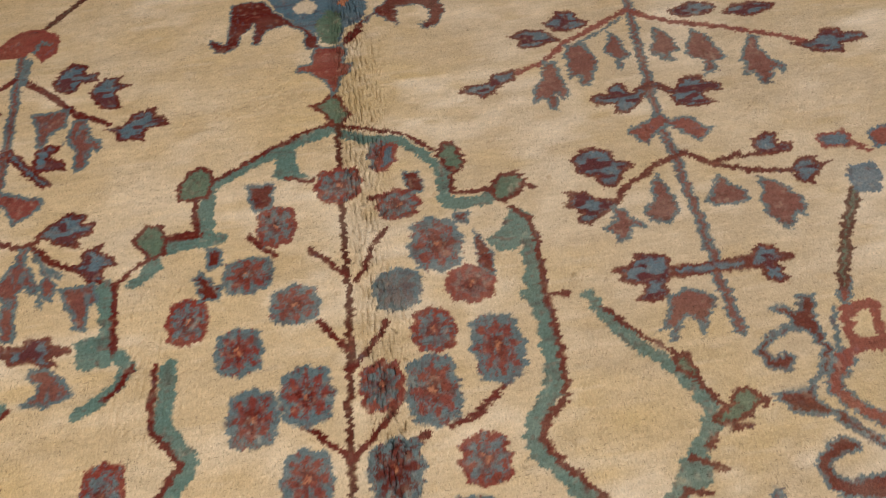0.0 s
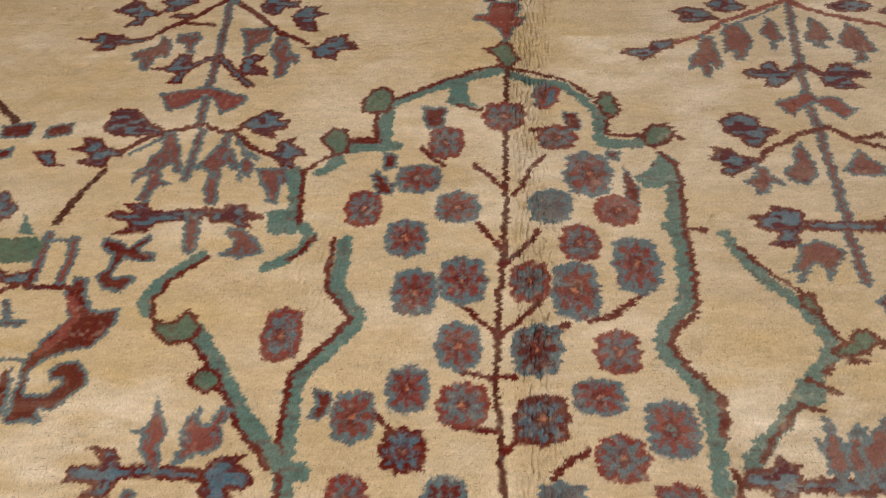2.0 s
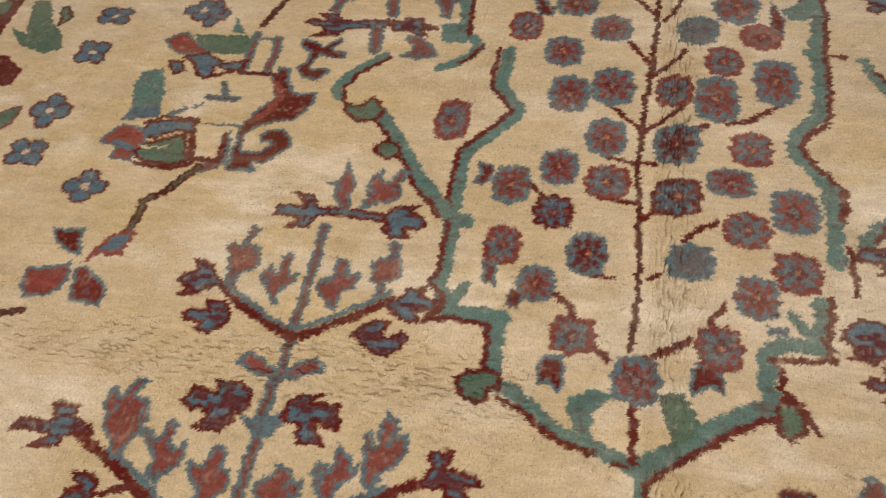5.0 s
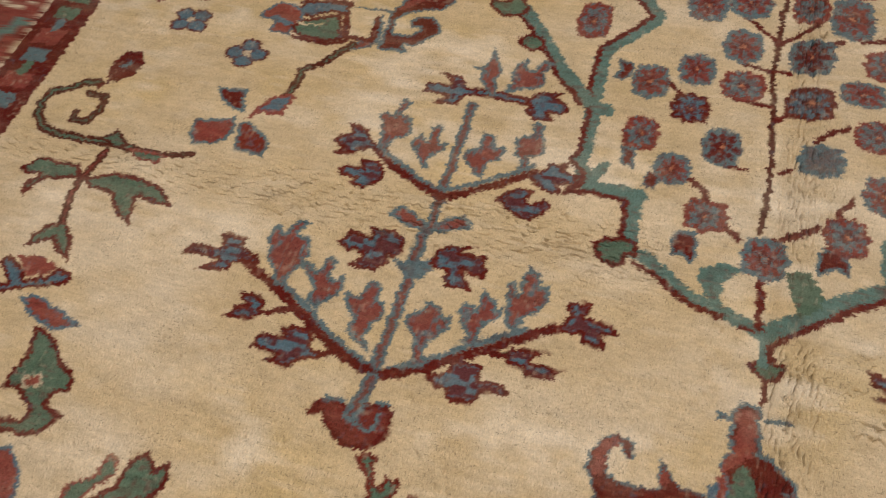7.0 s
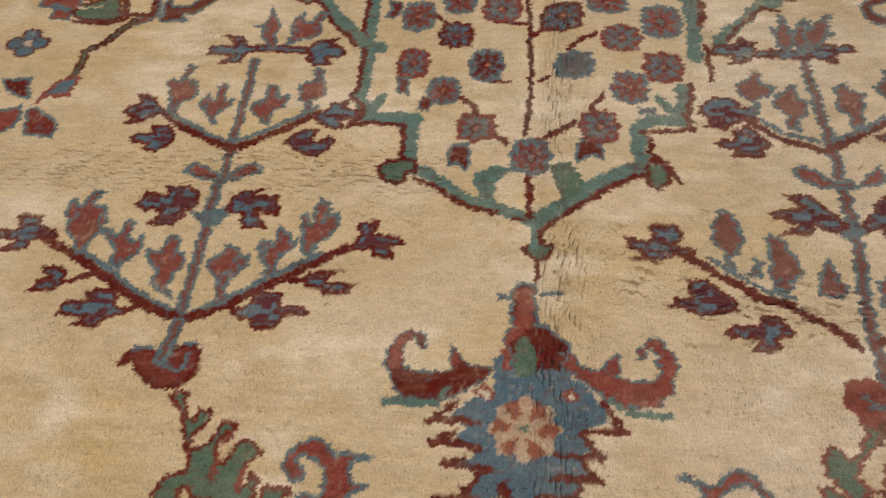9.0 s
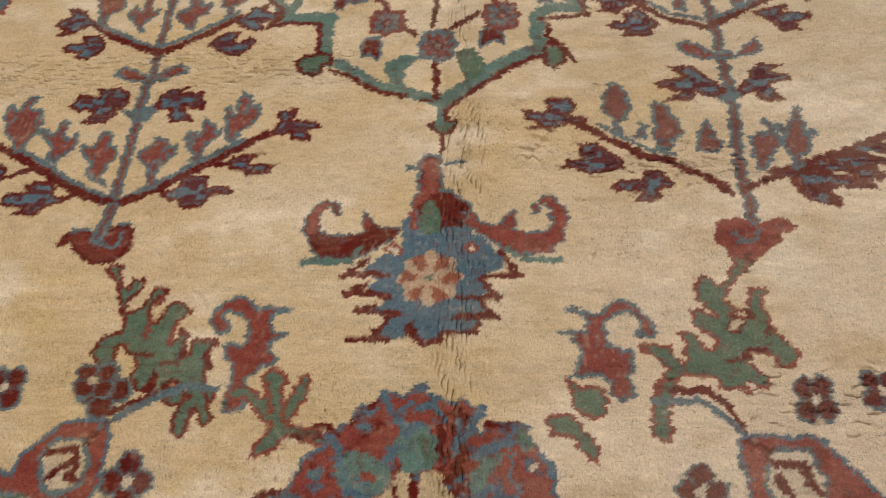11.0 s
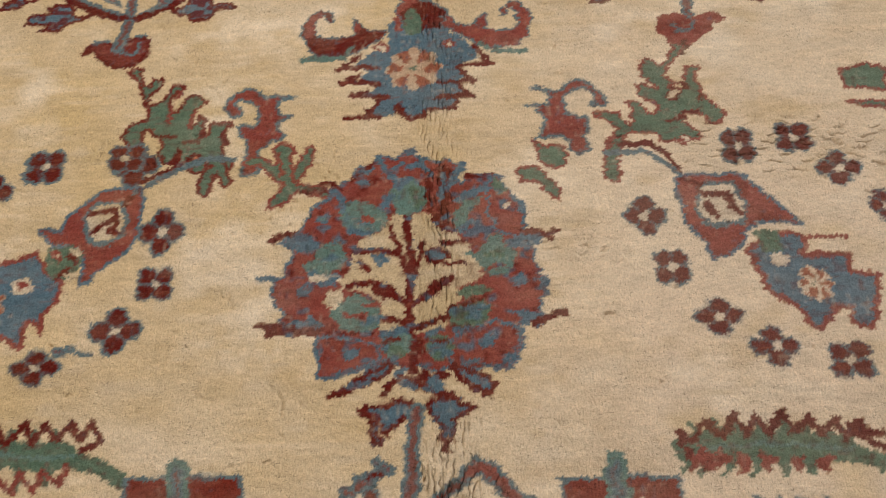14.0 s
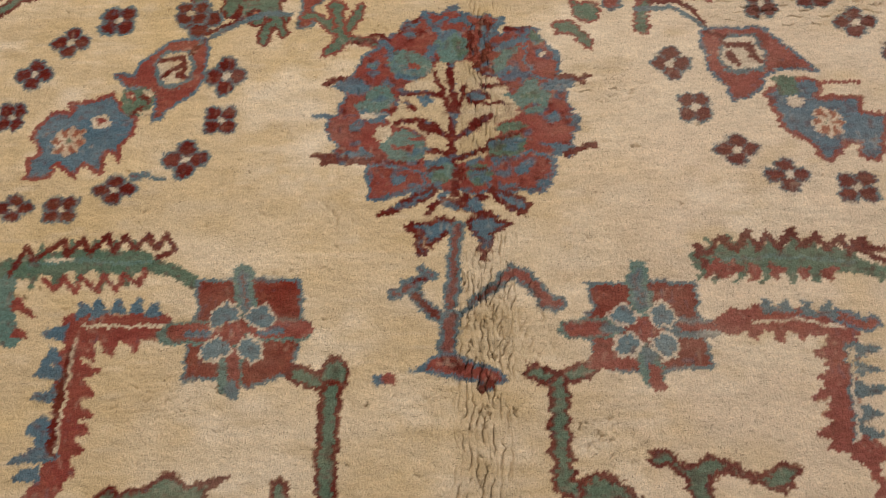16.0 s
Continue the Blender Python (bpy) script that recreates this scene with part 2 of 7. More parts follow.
def four_petals(owner, x, y, rx, ry, turn=0.0, dye=DARK, rim=GREY):
    """A small flower of four petals round a light heart."""
    where = window((x - rx - 20) / 1000, (x + rx + 20) / 1000, (y - ry - 20) / 1000, (y + ry + 20) / 1000)
    u, v = (WX[where] * 1000 - x) / rx, (WY[where] * 1000 - y) / ry
    if not u.size:
        return
    soft = 3.6 / min(rx, ry)
    far, cores = np.full(u.shape, 9.0), []
    for k in range(4):
        c, s = math.cos(turn + k * math.pi / 2), math.sin(turn + k * math.pi / 2)
        far = np.minimum(far, np.hypot(u - 0.54 * c, v - 0.54 * s) - 0.47)
        cores.append(np.hypot(u - 0.53 * c, v - 0.53 * s) - 0.345)
    far = np.minimum(far, np.hypot(u, v) - 0.5)
    lay(owner, rim, where, np.clip(0.5 - far / soft, 0, 1))
    for core in cores:
        lay(motif("petal", owner), dye, where, np.clip(0.5 - core / soft, 0, 1))
    lay(owner, PALE, where, 0.9 * np.clip(0.5 - (np.hypot(u, v) - 0.17) / soft, 0, 1))


def placed(base, tip, shape, bend=1):
    """Points given along and across a line from base to tip, in parts of its length."""
    bx, by, dx, dy = base[0], base[1], tip[0] - base[0], tip[1] - base[1]
    return [(bx + u * dx - bend * v * dy, by + u * dy + bend * v * dx) for u, v in shape]


def claw(owner, base, tip, bend=1, coat="claw", fat=1.0):
    """A bud like a claw: a solid body with three blunt fingers that lie along the weft."""
    size = math.dist(base, tip)
    ease = lambda pts: [(x, y - 0.35 * (y - base[1]) * min(1, abs(x - base[0]) / size)) for x, y in pts]
    put = lambda w, *shape: (size * w * fat, ease(placed(base, tip, shape, bend)))
    body = [put(0.17, (0, 0), (0.5, 0.02), (0.97, 0.03)), put(0.18, (0.20, 0.05), (0.36, 0.27), (0.62, 0.33)),
            put(0.18, (0.28, -0.06), (0.42, -0.25), (0.82, -0.26)), put(0.34, (0.36, 0.03), (0.48, 0.03))]
    weave(owner, "dark", body)
    weave(owner, "blue", [put(0.035, (0.10, 0.0), (0.40, 0.02), (0.78, 0.03)), put(0.105, (0.40, 0.26), (0.50, 0.30)),
                   put(0.10, (0.46, -0.22), (0.60, -0.25)), put(0.10, (0.30, 0.05), (0.42, 0.03))])


def blossom(owner, x, y, rx, ry):
    """A cream blossom with rust petals and a small green heart."""
    where = window((x - rx - 20) / 1000, (x + rx + 20) / 1000, (y - ry - 20) / 1000, (y + ry + 20) / 1000)
    u, v = (WX[where] * 1000 - x) / rx, (WY[where] * 1000 - y) / ry
    r, a = np.hypot(u, v), np.arctan2(v, u)
    soft = 3.6 / min(rx, ry)
    lay(owner, (0.50, 0.33, 0.22), where, np.clip(0.5 - (r - 0.92 - 0.1 * np.cos(8 * a)) / soft, 0, 1))
    petals = np.maximum(np.abs(r - 0.64) - 0.27, 0.32 * (0.05 - np.cos(6 * a + 0.4)))
    lay(owner, (0.30, 0.075, 0.04), where, 0.85 * np.clip(0.5 - petals / soft, 0, 1))
    lay(owner, GREEN, where, 0.9 * np.clip(0.5 - (r - 0.14) / soft, 0, 1))


def barbs(owner, coat, width, pairs):
    """The barbs of a feather leaf: blunt wedges, each from a root to a tip."""
    wedges = []
    for root, tip in pairs:
        d = Vector(tip) - Vector(root)
        n = Vector((-d.y, d.x)).normalized() * width / 2
        r, t = Vector(root) - d * 0.25, Vector(tip)
        wedges.append([tuple(r + n * 1.3), tuple(t + n * 0.35), tuple(t - n * 0.35), tuple(r - n * 1.3)])
    weave(owner, coat, areas=wedges)


def sheen_stain(x, y, rx, ry, colour, amount):
    """A faded or yellowed patch of the pile, or sheen painted pale into it, its place and size in millimetres."""
    where = window((x - 2.5 * rx) / 1000, (x + 2.5 * rx) / 1000, (y - 2.5 * ry) / 1000, (y + 2.5 * ry) / 1000)
    if DYE[where].size:
        k = amount * np.exp(-((XX[where] * 1000 - x) / rx) ** 2 - ((YY[where] * 1000 - y) / ry) ** 2) * np.clip(0.5 + 0.9 * soft_noise(0.012, 41, where), 0, 1.2)
        DYE[where] += (np.array(colour) - DYE[where]) * (np.clip(k, 0, 1) * np.where(DYE[where].min(-1) > 0.18, 1.0, 0.12))[..., None]


def drop(owner, base, tip, bend=1, coat="dull_sprout", fat=1.0):
    """A drop-shaped bud on a stalk, with two small ears."""
    size = math.dist(base, tip)
    weave(owner, coat, [
        (size * 0.15 * fat, placed(base, tip, [(0, 0), (0.98, 0.0)], bend)),
        (size * 0.37 * fat, placed(base, tip, [(0.34, 0), (0.44, 0)], bend)),
        (size * 0.26 * fat, placed(base, tip, [(0.40, 0), (0.70, 0)], bend)),
        (size * 0.12 * fat, placed(base, tip, [(0.45, 0.10), (0.66, 0.24)], bend)),
        (size * 0.12 * fat, placed(base, tip, [(0.45, -0.10), (0.62, -0.22)], bend))])


# ---- the motifs ----
# medallion
m = host = motif("lattice_band", None, "teal lattice band edged with a dark red line")
weave(m, "teal", [(20, [(-3, 1159), (-59, 1140), (-111, 1117), (-162, 1093), (-202, 1068)]), (26, [(-214, 1061), (-216, 1016), (-215, 966)]), (23, [(-195, 960), (-254, 956), (-297, 947)])])
weave(m, "teal", areas=[[(-110, 1070), (-101, 1120), (-80, 1127), (-77, 1088), (-61, 1056), (-89, 1055)]])
weave(motif("edge_line", host, "thin dark red edge line"), "dark", [(9, [(-8, 1171), (-59, 1156), (-122, 1125), (-173, 1096), (-203, 1079)])])
weave(motif("edge_line", host, "thin dark red edge line"), "dark", [(10, [(-235, 1046), (-231, 979), (-296, 973)])])
weave(m, "dark_green", areas=[[(-263, 1047), (-266, 1077), (-250, 1104), (-227, 1115), (-208, 1100), (-204, 1072), (-211, 1043), (-250, 1043)]])
m = host = motif("lattice_band", None, "teal lattice band edged with a dark red line")
weave(m, "teal", [(22, [(-222, 961), (-275, 961)]), (24, [(-362, 901), (-351, 823), (-357, 787), (-372, 772)]), (20, [(-333, 778), (-314, 755), (-330, 728), (-357, 707), (-380, 695)])])
weave(m, "teal", areas=[[(-287, 944), (-275, 921), (-288, 911), (-313, 887), (-337, 894), (-315, 914), (-301, 938)]])
weave(m, "teal", areas=[[(-399, 810), (-354, 823), (-335, 776), (-343, 759), (-387, 765)]])
weave(motif("edge_line", host, "thin dark red edge line"), "dark", [(10, [(-347, 901), (-344, 847), (-341, 787)])])
weave(motif("edge_line", host, "thin dark red edge line"), "dark", [(9, [(-311, 754), (-329, 722), (-346, 710)])])
weave(motif("edge_line", host, "thin dark red edge line"), "dark", [(9, [(-279, 974), (-223, 973)])])
weave(motif("edge_line", host, "thin dark red edge line"), "dark", [(8, [(-348, 901), (-314, 930), (-301, 938)])])
weave(m, "dark_green", areas=[[(-332, 977), (-311, 1007), (-282, 1002), (-274, 973), (-277, 942), (-300, 934), (-316, 958)]])
m = host = motif("lattice_band", None, "teal lattice band edged with a dark red line")
weave(m, "teal", [(24, [(-259, 748), (-262, 683), (-263, 658), (-242, 627), (-224, 603), (-232, 584), (-267, 543), (-297, 514), (-304, 495), (-301, 439), (-301, 395), (-301, 345)]), (24, [(-308, 481), (-304, 434), (-301, 378), (-296, 325), (-295, 284), (-298, 254), (-287, 226), (-280, 208), (-246, 206), (-197, 205)]), (24, [(-205, 202), (-201, 154), (-200, 119)]), (22, [(-199, 103), (-167, 94), (-138, 70), (-102, 44), (-58, 33), (-29, 23), (-6, 11)])])
weave(m, "teal", areas=[[(-302, 384), (-275, 381), (-262, 369), (-263, 352), (-293, 355)]])
weave(m, "teal", areas=[[(-281, 217), (-277, 241), (-260, 263), (-248, 259), (-252, 241), (-268, 214)]])
weave(motif("edge_line", host, "thin dark red edge line"), "dark", [(10, [(-278, 748), (-279, 683), (-277, 654), (-257, 627), (-236, 602), (-269, 558), (-310, 514), (-314, 485), (-313, 430), (-312, 382)])])
weave(motif("edge_line", host, "thin dark red edge line"), "dark", [(10, [(-308, 389), (-303, 324), (-304, 273), (-314, 252), (-293, 235), (-286, 212), (-310, 189)])])
weave(motif("edge_line", host, "thin dark red edge line"), "dark", [(10, [(-310, 189), (-269, 196), (-216, 189), (-214, 152), (-213, 121)])])
weave(motif("edge_line", host, "thin dark red edge line"), "dark", [(9, [(-188, 82), (-156, 71), (-124, 47), (-93, 33), (-59, 25)])])
weave(motif("edge_line", host, "thin dark red edge line"), "dark", [(8, [(-34, 14), (-17, 13)])])
weave(m, "dark_green", areas=[[(-252, 107), (-240, 117), (-214, 125), (-188, 121), (-182, 95), (-196, 93), (-202, 76), (-216, 67), (-233, 73), (-246, 91)]])
m = host = motif("lattice_band", None, "teal lattice band edged with a dark red line")
weave(m, "teal", [(20, [(-484, 721), (-515, 696), (-540, 667), (-560, 632), (-543, 612)]), (24, [(-464, 585), (-434, 544), (-411, 514), (-387, 476), (-361, 439), (-331, 404), (-310, 377)])])
weave(motif("edge_line", host, "thin dark red edge line"), "dark", [(9, [(-475, 717), (-520, 678), (-542, 638), (-536, 611)])])
weave(motif("edge_line", host, "thin dark red edge line"), "dark", [(9, [(-468, 563), (-440, 533), (-431, 519)])])
weave(motif("edge_line", host, "thin dark red edge line"), "dark", [(9, [(-416, 493), (-390, 465), (-375, 429), (-347, 403), (-321, 372)])])
weave(m, "dark_green", areas=[[(-543, 612), (-515, 599), (-498, 601), (-489, 619), (-467, 608), (-456, 583), (-468, 563), (-501, 556), (-527, 578)]])
weave(m, "dark_green", areas=[[(-463, 506), (-435, 526), (-409, 515), (-405, 493), (-425, 477), (-451, 488)]])
m = host = motif("lattice_band", None, "teal lattice band edged with a dark red line")
weave(m, "teal", [(18, [(4, 1148), (51, 1119), (97, 1106), (135, 1070), (157, 1037)]), (24, [(162, 1031), (157, 970), (173, 956), (223, 958), (258, 977)])])
weave(m, "teal", areas=[[(208, 883), (236, 910), (257, 944), (278, 899), (269, 871), (243, 859), (219, 857)]])
weave(motif("edge_line", host, "thin dark red edge line"), "dark", [(9, [(10, 1162), (57, 1140), (108, 1118), (156, 1075)])])
weave(motif("edge_line", host, "thin dark red edge line"), "dark", [(10, [(178, 1031), (170, 981), (225, 976), (250, 988)])])
weave(motif("edge_line", host, "thin dark red edge line"), "dark", [(8, [(279, 983), (298, 969)])])
weave(m, "dark_green", areas=[[(156, 1066), (171, 1089), (192, 1093), (198, 1060), (205, 1043), (190, 1023), (166, 1028)]])
weave(m, "dark_green", areas=[[(234, 990), (252, 1008), (278, 1007), (288, 990), (278, 963), (250, 947), (230, 957)]])
m = host = motif("lattice_band", None, "teal lattice band edged with a dark red line")
weave(m, "teal", [(25, [(267, 920), (268, 862), (261, 798), (263, 725), (259, 657), (251, 624), (223, 598), (210, 567), (215, 543), (239, 512), (260, 475), (264, 423)]), (25, [(254, 473), (261, 428), (256, 371), (258, 345)]), (15, [(242, 779), (259, 770)])])
weave(motif("edge_line", host, "thin dark red edge line"), "dark", [(10, [(257, 938), (281, 903), (281, 849), (273, 773), (275, 701), (271, 635), (262, 607), (234, 587), (223, 562), (241, 523), (268, 494), (278, 475), (273, 422)])])
weave(motif("edge_line", host, "thin dark red edge line"), "dark", [(8, [(275, 773), (302, 769)])])
weave(motif("edge_line", host, "thin dark red edge line"), "dark", [(10, [(277, 376), (278, 329), (281, 295)])])
m = host = motif("lattice_band", None, "teal lattice band edged with a dark red line")
weave(m, "teal", [(17, [(331, 763), (347, 722)]), (21, [(347, 722), (376, 671), (414, 633), (431, 597), (443, 560)]), (24, [(441, 550), (410, 514), (383, 484), (356, 449), (325, 414), (297, 385)])])
weave(m, "teal", areas=[[(380, 504), (404, 507), (418, 495), (417, 476), (393, 461), (374, 469)]])
weave(motif("edge_line", host, "thin dark red edge line"), "dark", [(8, [(347, 736), (377, 694), (422, 649)])])
weave(motif("edge_line", host, "thin dark red edge line"), "dark", [(9, [(434, 613), (459, 563)])])
weave(motif("edge_line", host, "thin dark red edge line"), "dark", [(9, [(499, 584), (516, 560)])])
weave(motif("edge_line", host, "thin dark red edge line"), "dark", [(8, [(461, 535), (483, 534)])])
weave(motif("edge_line", host, "thin dark red edge line"), "dark", [(8, [(438, 529), (420, 515)])])
weave(motif("edge_line", host, "thin dark red edge line"), "dark", [(9, [(400, 505), (431, 485)])])
weave(motif("edge_line", host, "thin dark red edge line"), "dark", [(9, [(375, 468), (406, 460)])])
weave(motif("edge_line", host, "thin dark red edge line"), "dark", [(9, [(377, 468), (340, 424), (309, 388)])])
weave(m, "dark_green", areas=[[(421, 651), (440, 647), (443, 623), (442, 599), (426, 611), (418, 628)]])
weave(m, "dark_green", areas=[[(439, 556), (462, 563), (475, 584), (499, 589), (514, 567), (492, 550), (463, 536), (444, 540)]])
m = host = motif("lattice_band", None, "teal lattice band edged with a dark red line")
weave(m, "teal", [(23, [(229, 277), (231, 247), (223, 224)]), (24, [(233, 210), (189, 210), (161, 198), (155, 149), (159, 124)]), (27, [(165, 117), (122, 96), (81, 68), (40, 39), (5, 16)]), (17, [(191, 255), (212, 231), (225, 223)])])
weave(motif("edge_line", host, "thin dark red edge line"), "dark", [(10, [(244, 288), (245, 253), (233, 225), (238, 199)])])
weave(motif("edge_line", host, "thin dark red edge line"), "dark", [(10, [(167, 183), (202, 187), (242, 193)])])
weave(motif("edge_line", host, "thin dark red edge line"), "dark", [(10, [(173, 172), (176, 136), (198, 123), (210, 98), (214, 87)])])
weave(motif("edge_line", host, "thin dark red edge line"), "dark", [(10, [(14, -1), (47, 26), (101, 64), (136, 87), (171, 104)])])
weave(m, "dark_green", areas=[[(170, 130), (192, 128), (206, 109), (201, 84), (182, 70), (168, 80), (162, 99)]])
m = host = motif("finial", None, "green knot finial on the medallion tip")
weave(m, "dark_green", areas=[[(-45, 1220), (-18, 1230), (-5, 1246), (11, 1237), (19, 1207), (31, 1184), (11, 1165), (4, 1153), (-7, 1174), (-16, 1181), (-25, 1201)]])
m = host = motif("medallion_stem", None, "dark red middle stem")
weave(m, "brown", [(10, [(2, 1169), (1, 1041), (-6, 929), (-4, 852), (-9, 734), (-18, 640), (-21, 555), (-24, 501), (-18, 399), (-13, 306), (-16, 221), (-20, 178)])])
weave(m, "dark", [(11, [(-14, 101), (-10, 56), (-6, 16)])])
weave(m, "dark", [(10, [(-52, 787), (-12, 732)])])
weave(m, "dark", [(10, [(46, 766), (7, 719), (-14, 699)])])
weave(m, "dark", [(10, [(-76, 628), (-25, 580)])])
weave(m, "dark", [(10, [(57, 648), (16, 605), (-22, 571)])])
weave(m, "dark", [(9, [(-73, 516), (-33, 505), (2, 509)])])
weave(m, "dark", [(8, [(-78, 430), (-27, 425)])])
weave(m, "dark", [(10, [(7, 415), (-17, 394)])])
weave(m, "dark", [(10, [(93, 399), (47, 361)])])
weave(m, "dark", [(9, [(2, 294), (18, 304)])])
weave(m, "dark", [(11, [(-85, 190), (-49, 158)])])
weave(m, "dark", [(11, [(103, 257), (86, 226)])])
weave(m, "dark", [(12, [(59, 196), (-5, 160)])])
weave(m, "dark", [(10, [(191, 644), (151, 607), (114, 594)])])
weave(m, "dark", [(10, [(78, 588), (51, 576)])])
weave(m, "dark", [(7, [(-81, 289), (-65, 290)])])
weave(m, "dark", [(7, [(40, 993), (71, 994)])])
rosette(motif("rosette"), -145, 649, 36, 44, 0)
rosette(motif("rosette"), -73, 672, 38, 45, 0)
m = host = motif("bud", None, "dark red bud")
weave(m, "grey_dark", areas=[[(-140, 154), (-106, 156), (-100, 120), (-110, 97), (-125, 111), (-144, 108)]])
rosette(motif("rosette"), -10, 132, 33, 37, 0)
rosette(motif("rosette"), 191, 700, 38, 56, 0)
rosette(motif("rosette"), 28, 669, 30, 38, 1)
rosette(motif("rosette"), 96, 649, 38, 54, 0)
m = host = motif("bud", None, "dark red bud")
weave(m, "grey_dark", areas=[[(64, 164), (100, 165), (103, 119), (86, 129), (60, 113), (57, 140)]])
m = host = motif("bud", None, "dark red bud")
weave(m, "grey_dark", [(16, [(165, 228), (183, 228)])])
rosette(motif("rosette"), 66, 1078, 20, 34, 0)
m = host = motif("leaf", None, "teal leaf in the medallion tip")
weave(m, "teal", areas=[[(-94, 1127), (-73, 1126), (-67, 1075), (-42, 1057), (-92, 1061), (-107, 1076)]])
m = host = motif("leaf", None, "blue-green leaf at the foot of the medallion")
weave(m, "teal", areas=[[(-97, 98), (-56, 115), (-32, 105), (-57, 87), (-62, 59), (-60, 33), (-86, 56), (-95, 76)]])
m = host = motif("leaf", None, "blue-green leaf at the foot of the medallion")
weave(m, "green", areas=[[(19, 115), (50, 122), (65, 97), (72, 66), (42, 46), (34, 69), (23, 95)]])
m = host = motif("flower", None, "lone oval rosette of rust petals with a blue ring")
rosette(m, -335, 575, 30, 47, 1)
rosette(motif("rosette"), -107, 968, 32, 41, 1)
rosette(motif("rosette"), -151, 882, 39, 34, 0)
rosette(motif("rosette"), -84, 819, 38, 35, 0)
rosette(motif("rosette"), -238, 816, 32, 40, 1)
rosette(motif("rosette"), -163, 754, 35, 39, 0)
rosette(motif("rosette"), -5, 1033, 39, 37, 1)
rosette(motif("rosette"), 84, 971, 35, 31, 1)
rosette(motif("rosette"), 131, 885, 41, 50, 0)
rosette(motif("rosette"), 66, 815, 37, 36, 2)
rosette(motif("rosette"), 172, 809, 37, 33, 3)
rosette(motif("rosette"), 108, 740, 31, 37, 1)
rosette(motif("rosette"), -216, 446, 32, 41, 0)
rosette(motif("rosette"), -145, 488, 31, 38, 0)
rosette(motif("rosette"), -77, 556, 34, 41, 0)
rosette(motif("rosette"), -69, 464, 36, 35, 1)
rosette(motif("rosette"), -146, 397, 32, 33, 6)
rosette(motif("rosette"), -215, 329, 29, 36, 1)
rosette(motif("rosette"), -89, 326, 31, 40, 4)
rosette(motif("rosette"), -158, 266, 29, 33, 0)
rosette(motif("rosette"), -98, 189, 33, 31, 1)
rosette(motif("rosette"), 35, 549, 37, 43, 4)
rosette(motif("rosette"), 147, 546, 33, 37, 1)
rosette(motif("rosette"), 115, 475, 38, 29, 0)
rosette(motif("rosette"), 37, 441, 39, 38, 6)
rosette(motif("rosette"), 206, 431, 36, 43, 5)
rosette(motif("rosette"), 137, 387, 35, 34, 1)
rosette(motif("rosette"), 58, 325, 34, 34, 2)
rosette(motif("rosette"), 204, 323, 34, 36, 1)
rosette(motif("rosette"), 148, 274, 32, 36, 0)
rosette(motif("rosette"), 97, 189, 32, 35, 1)
m = motif("bud", None, "dark red bud")
weave(m, "grey_dark", areas=[[(-154, 1059), (-105, 1058), (-112, 1003), (-144, 1000)]])
m = motif("bud", None, "dark red bud")
weave(m, "grey_dark", areas=[[(-219, 946), (-190, 938), (-186, 905), (-210, 901)]])
m = motif("bud", None, "dark red bud")
weave(m, "grey_dark", areas=[[(-233, 890), (-222, 905), (-198, 873), (-184, 876), (-194, 845), (-220, 848)]])
m = motif("bud", None, "blue bud with a dark red rim")
weave(m, "rust_blue", areas=[[(56, 1043), (62, 1073), (72, 1103), (96, 1100), (94, 1059), (73, 1041)]])
m = motif("bud", None, "dark red bud")
weave(m, "thin_dark", areas=[[(93, 1042), (107, 1032), (126, 1034), (127, 989), (108, 988), (99, 1008)]])
m = motif("bud", None, "dark red bud")
weave(m, "thin_dark", areas=[[(189, 905), (205, 885), (214, 852), (210, 815), (186, 835)]])
m = motif("bud", None, "dark red bud")
weave(m, "grey_dark", areas=[[(166, 945), (194, 942), (188, 916), (166, 919)]])
m = motif("bud", None, "dark red bud")
weave(m, "grey_dark", areas=[[(-280, 489), (-248, 483), (-247, 454), (-264, 435), (-282, 441), (-272, 460)]])
m = motif("bud", None, "dark red bud")
weave(m, "grey_dark", areas=[[(-239, 296), (-215, 296), (-216, 254), (-237, 261)]])
m = motif("bud", None, "dark red bud")
weave(m, "thin_dark", areas=[[(-202, 223), (-194, 254), (-172, 251), (-177, 221)]])
m = motif("medallion_stem", None, "dark red middle stem")
weave(m, "dark", [(9, [(-150, 956), (-130, 931), (-111, 911)])])
weave(m, "dark", [(10, [(-57, 914), (-36, 890), (-7, 857)])])
weave(m, "dark", [(9, [(66, 928), (43, 909), (23, 864), (7, 845)])])
weave(m, "dark", [(7, [(43, 990), (72, 990)])])
weave(m, "dark", [(9, [(-87, 1062), (-48, 1050)])])
weave(m, "dark", [(10, [(-183, 447), (-164, 424)])])
weave(m, "dark", [(11, [(-128, 251), (-108, 236), (-96, 218)])])
weave(m, "dark", [(7, [(-67, 287), (-49, 288)])])

# lower left tree
m = host = motif("flowering_tree", None, "upright tree with grey-blue stem and dark red claw buds")
weave(m, "stem", [(19, [(-499, 333), (-496, 243), (-497, 146)])])
weave(m, "stem", [(19, [(-497, 146), (-496, 79)])])
weave(m, "stem", [(20, [(-503, 61), (-502, -8), (-500, -87), (-505, -167)])])
weave(m, "stem", [(20, [(-500, -171), (-508, -229)])])
weave(m, "grey", [(10, [(-503, 150), (-548, 171), (-583, 191), (-610, 209)])])
weave(m, "grey", [(10, [(-492, 151), (-451, 174), (-400, 205), (-370, 229)])])
weave(m, "dark", [(13, [(-495, 136), (-544, 158), (-590, 182), (-627, 206)])])
